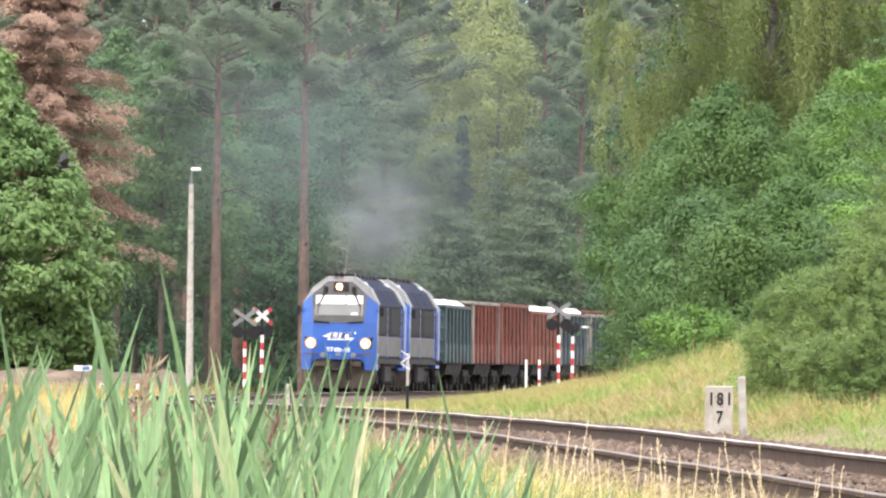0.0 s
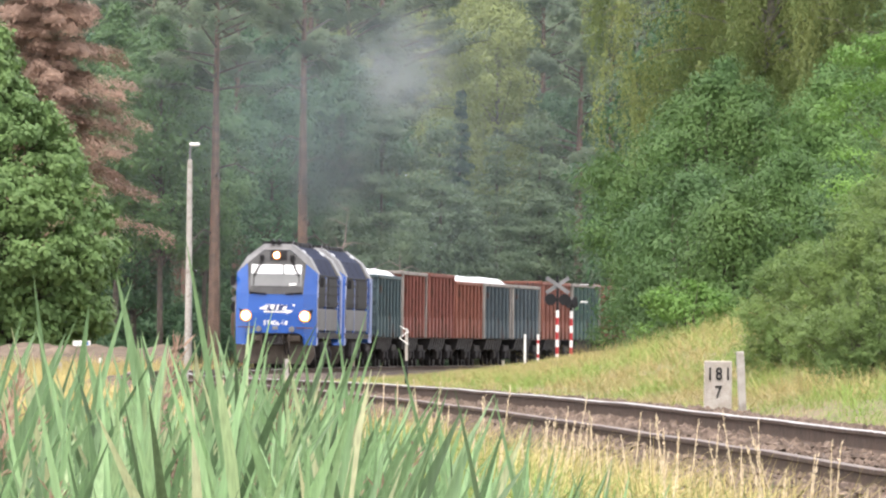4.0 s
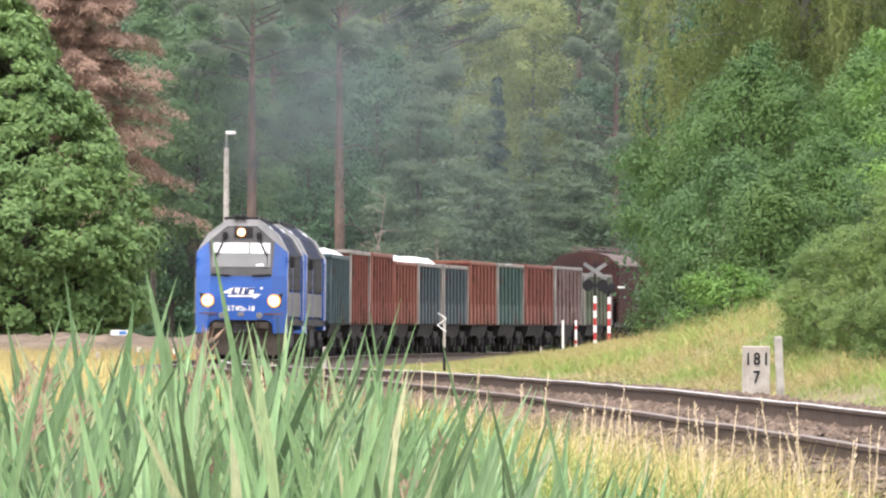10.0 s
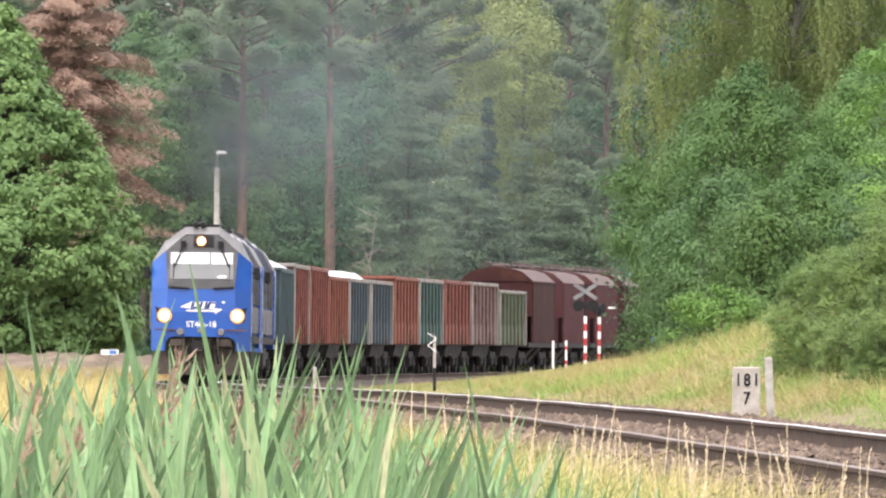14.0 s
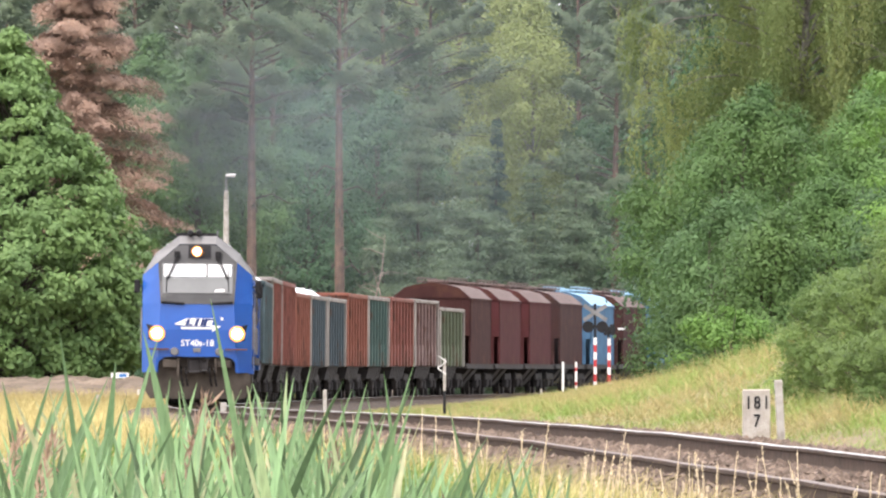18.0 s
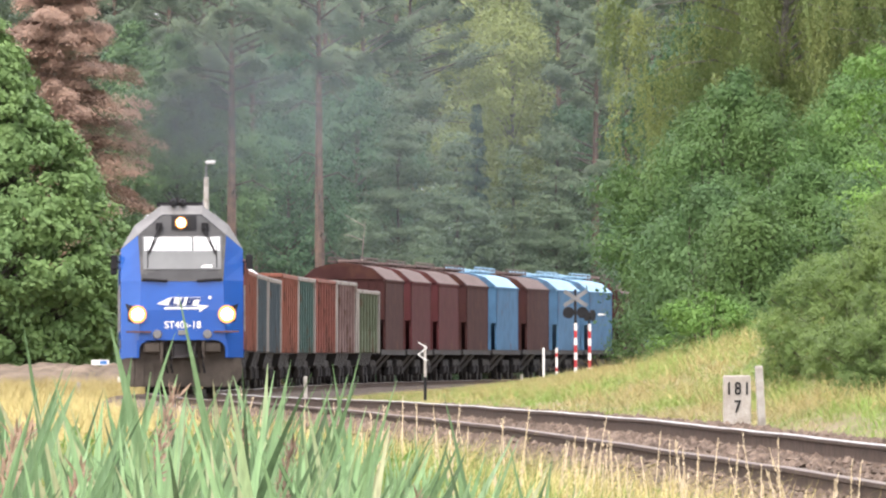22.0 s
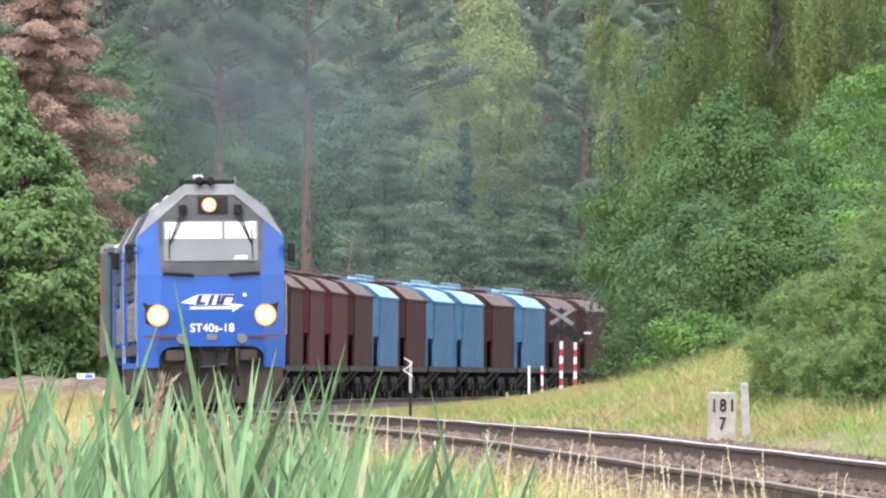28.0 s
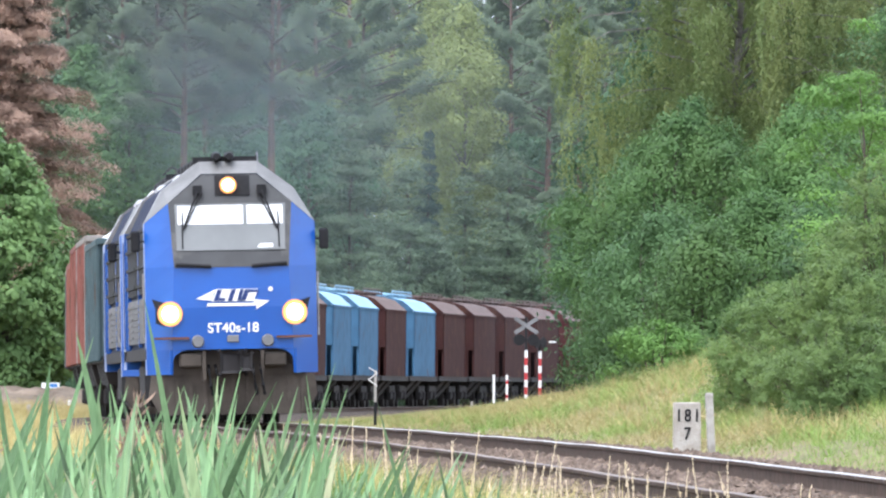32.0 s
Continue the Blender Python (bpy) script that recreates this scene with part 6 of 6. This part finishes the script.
def make_reed(seed, height):
    r = random.Random(seed)
    t = thing("reed", "tall green reed with long pointed blades", "reed", "foreground reeds")
    part("stem", tube(bmesh.new(), [(0, 0, 0), (0.01, 0, height * 0.5), (0.03, 0, height * 0.88)], [0.006, 0.005, 0.003], 6), REED_LEAF, t)
    for b in reed_blades(r, height):
        bm = bmesh.new()
        reed_blade(bm, r, *b)
        part("blade", bm, REED_LEAF, t)
    if seed % 8 in (1, 4):
        rng = np.random.default_rng(seed)
        pos = np.array([(0.03 + r.gauss(0, 0.005) + 0.03 * v * v, r.gauss(0, 0.005), height * 0.85 + 0.16 * v) for v in np.linspace(0, 1, 110)])
        ob = new("plume", quads("plume", leaf_quads(pos, 0.03, 0.16, rng, (0, -0.5, 0.3), hang=(0.3, 0, 1.2)), REED_PLUME))
        ob.parent = t
        tagged(ob, "slender brownish plume")
    return t


def reed_top(u):
    """Height of the reed bed's tips over the rail, across the bed (u: right over ahead)."""
    return float(np.interp(u, (-0.05, -0.036, -0.0207, -0.0092, -0.0065, -0.0036, 0.0007, 0.0093, 0.014, 0.02), (0.29, 0.29, 0.32, 0.335, 0.29, 0.225, 0.19, 0.12, 0.05, -0.06)))


def build_reeds():
    heights = [1.55 + 0.05 * (i % 4) for i in range(8)]
    protos = [make_reed(300 + i, h) for i, h in enumerate(heights)]
    r = random.Random(21)
    placed = []
    for i in range(200):
        y = r.uniform(20, 27)
        u = r.uniform(-0.04, 0.012)
        k = r.randrange(8)
        z = reed_top(u) - heights[k] - 0.01 + r.uniform(-0.2, 0.13 if r.random() < 0.2 else -0.04)
        m = pose(u * y, y, z, 0, 0, r.uniform(-35, 35))
        placed.append((copy_thing(protos[k], m), m, r.uniform(0, 6.28)))
    # a few that stand above the bed
    for u, y, rise in ((-0.0268, 24, 0.2), (-0.0225, 22.5, 0.14), (-0.0098, 23.2, 0.13), (-0.0305, 26, 0.1), (-0.0182, 25, 0.06), (-0.0042, 22, 0.05), (0.0065, 21.5, 0.07), (0.0155, 21, 0.06)):
        k = r.randrange(8)
        m = pose(u * y, y, reed_top(u) - heights[k] + rise, 0, 0, r.uniform(-35, 35))
        placed.append((copy_thing(protos[k], m), m, r.uniform(0, 6.28)))
    for p in protos:
        for o in (*p.children_recursive, p):
            bpy.data.objects.remove(o)
    bm = bmesh.new()
    for i in range(1250):
        y = r.uniform(20, 31)
        u = r.uniform(-0.045, 0.019)
        h = 1.6
        z = reed_top(u) - h - r.uniform(0.0, 0.27)
        for foot, *rest in reed_blades(r, h):
            reed_blade(bm, r, foot + Vector((u * y, y, z)), *rest, steps=4)
    tagged(new("reed_bed", mesh_from(bm, "reed_bed", REED_LEAF)), "dense bed of green reeds", "reeds", kind="stuff")
    return placed


def reed_motion(placed):
    for ob, m, ph in placed:
        p = m.translation
        rows = []
        for k in range(33):
            t = k * 1.0
            gust = math.sin(0.9 * t - p.x * 2 + ph) * 0.8 + math.sin(2.1 * t + ph * 2) * 0.4
            rows.append((t, Matrix.Translation(p) @ pose(0, 0, 0, 0.5 * math.sin(1.3 * t + ph), gust + 1.0, 0) @ m.to_3x3().to_4x4()))
        walk(ob, rows)


# ---- lineside things ----
def stand(ob, x, y, turn=0, sink=0.05, z=None):
    ob.matrix_basis = pose(x, y, ground_z(x, y) - sink if z is None else z, 0, 0, turn)
    return ob


def build_lamp_post():
    t = thing("street_lamp", "tall grey concrete lamp post with a small white lamp head", "street lamp")
    part("pole", tube(bmesh.new(), [(0, 0, 0), (0, 0, 4), (0, 0, 8.15)], [0.15, 0.12, 0.09], 10), CONCRETE, t)
    bm = tube(bmesh.new(), [(0, 0, 8.15), (0, 0, 8.55), (0.05, 0, 8.7)], [0.04, 0.035, 0.03], 8)
    part("bracket", bm, SILVER, t)
    bm = bmesh.new()
    box(bm, -0.03, 0.36, -0.1, 0.1, 8.65, 8.78, bevel=0.04)
    part("lamp_head", bm, WHITE, t, "white lamp head")
    return stand(t, -8.25, 492)


def build_signal(x, y, turn, front, height=3.0, cross=True, z=None):
    """A level-crossing signal: banded post, lamp heads on a backing board, crossed boards above."""
    lamp_z = height - (0.92 if cross else 0.1)
    bands = max(3, round((lamp_z - 0.3) / 0.29))
    t = thing("crossing_signal", "level crossing signal with red and white post and crossed boards" if cross else "level crossing signal on a red and white banded post", "crossing signal", "crossing signals")
    for k in range(bands):
        part("band", tube(bmesh.new(), [(0, 0, 0.29 * k), (0, 0, 0.29 * (k + 1))], [0.065, 0.065], 10), WHITE if k % 2 == 0 else RED, t)
    part("mast", tube(bmesh.new(), [(0, 0.02, 0.29 * bands), (0, 0.02, height)], [0.05, 0.05], 8), BLACK, t)
    for s in (-1, 1):
        bm = bmesh.new()
        bmesh.ops.create_cone(bm, cap_ends=True, segments=16, radius1=0.23, radius2=0.23, depth=0.05, matrix=pose(s * 0.28, 0, lamp_z, 90, 0, 0))
        bmesh.ops.create_cone(bm, cap_ends=True, segments=14, radius1=0.11, radius2=0.13, depth=0.3, matrix=pose(s * 0.27, 0.14, lamp_z, 90, 0, 0))
        part("lamp_unit", bm, BLACK, t, "black signal lamp unit")
    part("crossbar", boxed(-0.4, 0.4, -0.03, 0.03, lamp_z - 0.04, lamp_z + 0.04), BLACK, t)
    if not cross:
        part("bracket_arm", boxed(0.1, 0.62, -0.4, -0.34, lamp_z + 0.0, lamp_z + 0.07), WHITE, t, "short white bracket arm")
    if cross:
        for s in (-1, 1):
            bm = boxed(-0.54, 0.54, -0.012, 0.012, -0.075, 0.075)
            bmesh.ops.transform(bm, matrix=pose(0, 0.05 * 0 - 0.02 * s, height - 0.36, 0, s * 33, 0), verts=bm.verts[:])
            b = part("cross_board", bm, WHITE if front else SILVER, t, "white crossing board edged with red" if front else "grey back of a crossing board")
            if front:
                for q in (-1, 1):
                    bm = boxed(q * 0.44 - 0.1, q * 0.44 + 0.1, -0.02, 0.02, -0.078, 0.078)
                    bmesh.ops.transform(bm, matrix=pose(0, -0.02 * s, height - 0.36, 0, s * 33, 0), verts=bm.verts[:])
                    part("painted_tip", bm, ORANGE if s < 0 and q < 0 else RED, b)
    return stand(t, x, y, turn, 0.05, z)


def build_hectometre_stone():
    t = thing("distance_stone", "white concrete distance stone marked 181 over 7", "distance marker")
    bm = boxed(-0.155, 0.155, -0.05, 0.05, -0.1, 0.53, bevel=0.012)
    part("slab", bm, mat("whitewashed_concrete", (0.42, 0.39, 0.35), 0.9, color2=(0.33, 0.3, 0.265), scale=12, dirt=(0.3, 0.27, 0.22), dirt_scale=5, dirt_amount=0.35, bump=0.3), t)
    for c, x, z in (("1", -0.095, 0.375), ("8", 0.005, 0.375), ("1", 0.108, 0.375), ("7", 0.0, 0.17)):
        stroke_text(c, 0.2, x, -0.056, z, "numeral", BLACK, t, "black numeral", 0.8)
    stand(t, 3.5, 149, 4, z=-0.13)
    p = thing("concrete_post", "slim leaning grey concrete post beside the distance stone", "post")
    part("shaft", boxed(-0.045, 0.045, -0.05, 0.05, -0.2, 0.64, bevel=0.01), CONCRETE, p)
    p.matrix_basis = pose(3.79, 149.4, -0.13, 0, -3, 0)


def build_small_signs():
    t = thing("chevron_sign", "white post with black foot and white chevron boards", "railway sign")
    part("post", boxed(-0.027, 0.027, -0.02, 0.02, 0.36, 1.0), CONCRETE, t)
    part("foot", boxed(-0.03, 0.03, -0.02, 0.02, -0.1, 0.36), BLACK, t)
    for z, a, ln in ((1.0, 32, 0.1), (0.875, -36, 0.11), (0.745, 36, 0.11)):
        bm = boxed(-ln, ln, -0.012, 0.012, -0.009, 0.009)
        bmesh.ops.transform(bm, matrix=pose(-0.05, -0.03, z, 0, a, 0), verts=bm.verts[:])
        part("chevron_arm", bm, WHITE, t)
    stand(t, -0.05, 262, z=0.02)
    for x, y, h, red, lab in ((4.45, 505, 1.6, False, "slim white marker stake"), (4.95, 505, 1.6, True, "slim white stake with red bands"), (3.5, 490, 0.62, False, "short grey stake in the grass")):
        s = thing("marker_stake", lab + " near the crossing", "stake", "marker stakes")
        part("stake", tube(bmesh.new(), [(0, 0, 0), (0, 0, h)], [0.045, 0.045], 8), WHITE if h > 1 else CONCRETE, s)
        if red:
            for q in (0.15, 0.7, 1.25):
                part("red_band", tube(bmesh.new(), [(0, 0, q), (0, 0, q + 0.14)], [0.05, 0.05], 8), RED, s)
        stand(s, x, y)
    for x, y, w, h, z in ((-5.6, 330, 0.16, 0.5, -0.42), (-2.95, 318, 0.09, 0.75, -0.35), (-10.6, 400, 0.12, 0.5, -0.25)):
        s = thing("concrete_stub", "short pale concrete marker post in the grass", "post", "concrete stubs")
        part("shaft", boxed(-w / 2, w / 2, -w / 2, w / 2, -0.2, h, bevel=0.015), CONCRETE, s)
        s.matrix_basis = pose(x, y, z)
    for x, y in ((-11.0, 470), (-9.8, 474)):
        s = thing("banded_stake", "small red and white stake by the road", "stake", "banded stakes")
        part("stake", tube(bmesh.new(), [(0, 0, 0), (0, 0, 0.7)], [0.06, 0.06], 8), WHITE, s)
        part("red_band", tube(bmesh.new(), [(0, 0, 0.25), (0, 0, 0.5)], [0.065, 0.065], 8), RED, s)
        stand(s, x, y)
    b = thing("road_sign", "small white road sign with a blue field on the soil bank", "road sign")
    part("board", boxed(-0.36, 0.36, -0.015, 0.015, 0.25, 0.47), WHITE, b)
    part("blue_field", boxed(-0.02, 0.28, -0.022, -0.012, 0.29, 0.43), mat("sign_blue", (0.05, 0.2, 0.5), 0.5), b)
    for s in (-0.25, 0.25):
        part("leg", boxed(s - 0.02, s + 0.02, -0.01, 0.01, -0.2, 0.27), SILVER, b)
    b.matrix_basis = pose(-13.2, 531, 0.62)


def build_soil_bank():
    bm = bmesh.new()
    rows = []
    for j in range(15):
        rows.append([])
        for i in range(60):
            x, y = -24 + i * 0.27, 524 + j * 1.1
            e = smooth(0, 3, min(i * 0.5, (59 - i) * 0.45)) * math.sin(math.pi * j / 14) ** 0.6
            h = e * (1.15 + 0.3 * noise.noise((x * 0.5, y * 0.3, 1)) + 0.18 * noise.noise((x * 1.7, y, 5)))
            rows[-1].append(bm.verts.new((x, y, ground_z(x, y) - 0.08 + h)))
    for a, b in zip(rows, rows[1:]):
        for i in range(59):
            bm.faces.new((a[i], a[i + 1], b[i + 1], b[i]))
    tagged(new("soil_bank", mesh_from(bm, "soil_bank", SOIL)), "long low bank of bare brown soil before the trees", "soil bank")


# ---- smoke and birds ----
def smoke_mat(name, color, density):
    m = bpy.data.materials.new(name)
    m.use_nodes = True
    n, l = m.node_tree.nodes, m.node_tree.links
    for x in list(n):
        if x.type == "BSDF_PRINCIPLED":
            n.remove(x)
    co = n.new("ShaderNodeTexCoord")
    ln = n.new("ShaderNodeVectorMath")
    ln.operation = "LENGTH"
    l.new(co.outputs["Object"], ln.inputs[0])
    fall = n.new("ShaderNodeMapRange")
    fall.interpolation_type = "SMOOTHERSTEP"
    fall.inputs[1].default_value, fall.inputs[2].default_value, fall.inputs[3].default_value, fall.inputs[4].default_value = 0.05, 1.0, density, 0.0
    l.new(ln.outputs["Value"], fall.inputs[0])
    tex = n.new("ShaderNodeTexNoise")
    tex.inputs["Scale"].default_value, tex.inputs["Detail"].default_value = 1.8, 5
    l.new(co.outputs["Object"], tex.inputs["Vector"])
    r = n.new("ShaderNodeMapRange")
    r.inputs[1].default_value, r.inputs[2].default_value, r.inputs[3].default_value = 0.3, 0.65, 0.25
    l.new(tex.outputs[0], r.inputs[0])
    mul = n.new("ShaderNodeMath")
    mul.operation = "MULTIPLY"
    l.new(fall.outputs[0], mul.inputs[0])
    l.new(r.outputs[0], mul.inputs[1])
    d, t, mix = n.new("ShaderNodeBsdfDiffuse"), n.new("ShaderNodeBsdfTransparent"), n.new("ShaderNodeMixShader")
    d.inputs[0].default_value = (*color, 1)
    l.new(mul.outputs[0], mix.inputs[0])
    l.new(t.outputs[0], mix.inputs[1])
    l.new(d.outputs[0], mix.inputs[2])
    l.new(mix.outputs[0], n["Material Output"].inputs[0])
    return m


def make_puff(name, material, slices, label):
    """A puff of smoke in unit size, cut into bulging sheets."""
    t = thing(name, label, "smoke", "exhaust smoke")
    for k in range(slices):
        y = 0.0 if slices == 1 else -0.45 + 0.9 * k / (slices - 1)
        rad = math.sqrt(1 - y * y)
        bm = bmesh.new()
        bmesh.ops.create_circle(bm, cap_ends=False, segments=24, radius=rad)
        rim = bm.verts[:]
        inner = [bm.verts.new(v.co * 0.5) for v in rim]
        hub = bm.verts.new((0, 0, 0))
        for a in range(24):
            b = (a + 1) % 24
            bm.faces.new((rim[a], rim[b], inner[b], inner[a]))
            bm.faces.new((inner[a], inner[b], hub))
        for v in bm.verts:
            v.co = Vector((v.co.x, y + 0.25 * noise.noise((v.co.x * 2, v.co.y * 2, k)), v.co.y))
        part("smoke_sheet", bm, material, t)
    return t


def build_smoke():
    plume = make_puff("smoke_puff", smoke_mat("diesel_smoke", (0.068, 0.078, 0.09), 0.46), 1, "grey-blue diesel exhaust smoke drifting over the locomotives")
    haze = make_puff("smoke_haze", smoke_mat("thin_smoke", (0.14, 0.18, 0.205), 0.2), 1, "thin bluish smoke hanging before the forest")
    # behind the nose, right, up, size
    spots = ((12, 0.6, 6.7, 2.3), (34, 0.4, 8.4, 2.9))
    puffs = []
    for i, (b, x, z, s) in enumerate(spots):
        q = copy_thing(plume, Matrix())
        q.scale = (s, s * 0.6, s * 1.1)
        puffs.append((q, b, x, z, i))
    hazes = []
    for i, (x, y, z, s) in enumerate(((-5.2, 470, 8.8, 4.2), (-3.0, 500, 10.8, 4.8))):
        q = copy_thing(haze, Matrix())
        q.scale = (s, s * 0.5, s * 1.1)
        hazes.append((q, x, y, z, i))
    # wide pale sheets painted as distance haze; they lift the forest's dark tones
    veil = make_puff("smoke_veil", smoke_mat("distance_haze", (0.43, 0.52, 0.58), 0.07), 1, "pale haze sheet painted thinly before the forest")
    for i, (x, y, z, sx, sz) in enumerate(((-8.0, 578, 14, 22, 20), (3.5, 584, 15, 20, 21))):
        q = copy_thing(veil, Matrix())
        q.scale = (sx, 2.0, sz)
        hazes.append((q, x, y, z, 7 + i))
    burst = make_puff("smoke_burst", smoke_mat("fresh_smoke", (0.3, 0.33, 0.36), 0.5), 1, "fresh pale exhaust smoke rising behind the locomotives")
    rising = []
    for i, (x, y, z, s) in enumerate(((-1.4, 543, 7.4, 3.0),)):
        q = copy_thing(burst, Matrix())
        q.scale = (s, s * 0.6, s * 1.1)
        rising.append((q, x, y, z, i))
    for p in (plume, haze, veil, burst):
        for o in (*p.children_recursive, p):
            bpy.data.objects.remove(o)
    return puffs, hazes, rising


def smoke_motion(puffs, hazes, rising):
    for q, x, y, z, i in rising:
        walk(q, [(float(t), pose(x + 0.25 * t, y - 2.0 * t, z + 1.25 * t, 0, 14 * math.sin(0.5 * t + i), 0)) for t in range(33)])
    for q, b, x, z, i in puffs:
        rows = []
        for t in range(33):
            y = train_front(t) + b + 1.5 * math.sin(0.3 * t + i)
            rows.append((float(t), pose(line_x(y) + x + 0.5 * math.sin(0.5 * t + 2 * i), y, z + 0.5 * math.sin(0.7 * t + i), 0, 12 * math.sin(0.4 * t + i * 2), 0)))
        walk(q, rows)
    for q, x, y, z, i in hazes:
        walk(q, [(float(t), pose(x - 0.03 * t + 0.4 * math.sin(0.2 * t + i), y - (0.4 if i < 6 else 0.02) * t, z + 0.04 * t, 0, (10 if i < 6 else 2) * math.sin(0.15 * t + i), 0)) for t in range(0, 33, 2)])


def build_bird():
    b = thing("crow", "black crow in flight with spread wings", "bird", "crows")
    bm = bmesh.new()
    bmesh.ops.create_uvsphere(bm, u_segments=14, v_segments=8, radius=1, matrix=Matrix.Diagonal((0.2, 0.07, 0.07, 1)))
    bmesh.ops.create_uvsphere(bm, u_segments=10, v_segments=6, radius=0.05, matrix=pose(-0.2, 0, 0.02))
    tube(bm, [(-0.23, 0, 0.02), (-0.3, 0, 0.0)], [0.02, 0.004], 6)
    feather = mat("crow_feathers", (0.012, 0.012, 0.015), 0.5, scale=8)
    part("body", bm, feather, b)
    part("tail", prism(bmesh.new(), [(0.15, -0.02), (0.38, -0.035), (0.38, 0.02), (0.15, 0.02)], -0.05, 0.05), feather, b)
    for s in (-1, 1):
        bm = bmesh.new()
        rows = []
        for u, c0, c1 in ((0, -0.1, 0.12), (0.18, -0.12, 0.12), (0.34, -0.08, 0.12), (0.46, 0.02, 0.1)):
            rows.append([bm.verts.new((c, s * (0.04 + u), 0.02 + dz)) for c, dz in ((c0, 0.008), (c1, 0.0), (c1, -0.008), (c0, -0.008))])
        for p, q in zip(rows, rows[1:]):
            for k in range(4):
                bm.faces.new((p[k], p[(k + 1) % 4], q[(k + 1) % 4], q[k]))
        bm.faces.new(rows[-1])
        bmesh.ops.recalc_face_normals(bm, faces=bm.faces[:])
        w = part("wing", bm, feather, b)
        w.matrix_basis = pose(0, 0, 0, s * 25, 0, 0)
    return b


def bird_motion(birds):
    for ob, start, speed in birds:
        rows = []
        for k in range(33):
            p = Vector(start) + Vector(speed) * k
            rows.append((float(k), Matrix.Translation(p) @ pose(0, 0, 0, 20, 8 * math.sin(k), 8)))
        walk(ob, rows)
        for w in [o for o in ob.children if o.name.startswith("wing")]:
            s = 1 if w.matrix_basis.to_euler().x > 0 else -1
            walk(w, [(0.25 * k, pose(0, 0, 0, s * (15 + 30 * math.cos(k * math.pi / 1.0)), 0, 0)) for k in range(129)])


# ---- build it all ----
build_ground()
TRACK = build_track()
ORDER = build_train()
build_forest()
build_bank_plants()
build_dead_saplings()
build_lamp_post()
build_signal(-6.35, 505, 10, False, 3.6)
build_signal(-5.75, 510, 38, True, 3.7)
build_signal(5.85, 520, 8, False, 3.95)
build_signal(6.45, 524, 62, False, 3.05, cross=False)
build_hectometre_stone()
build_small_signs()
build_soil_bank()
build_herbs()
build_grass()
build_stones()
REEDS = build_reeds()
PUFFS, HAZES, RISING = build_smoke()
CROW = build_bird()
BIRDS = [(CROW, (-10.6, 400, 6.95), (-8.0, 1.0, 0.3)), (copy_thing(CROW, Matrix()), (-4.2, 400, 11.8), (-7.0, 2.0, 0.8))]
build_sleepers(TRACK)


def motions():
    train_motion(ORDER)
    reed_motion(REEDS)
    smoke_motion(PUFFS, HAZES, RISING)
    bird_motion(BIRDS)


motions()
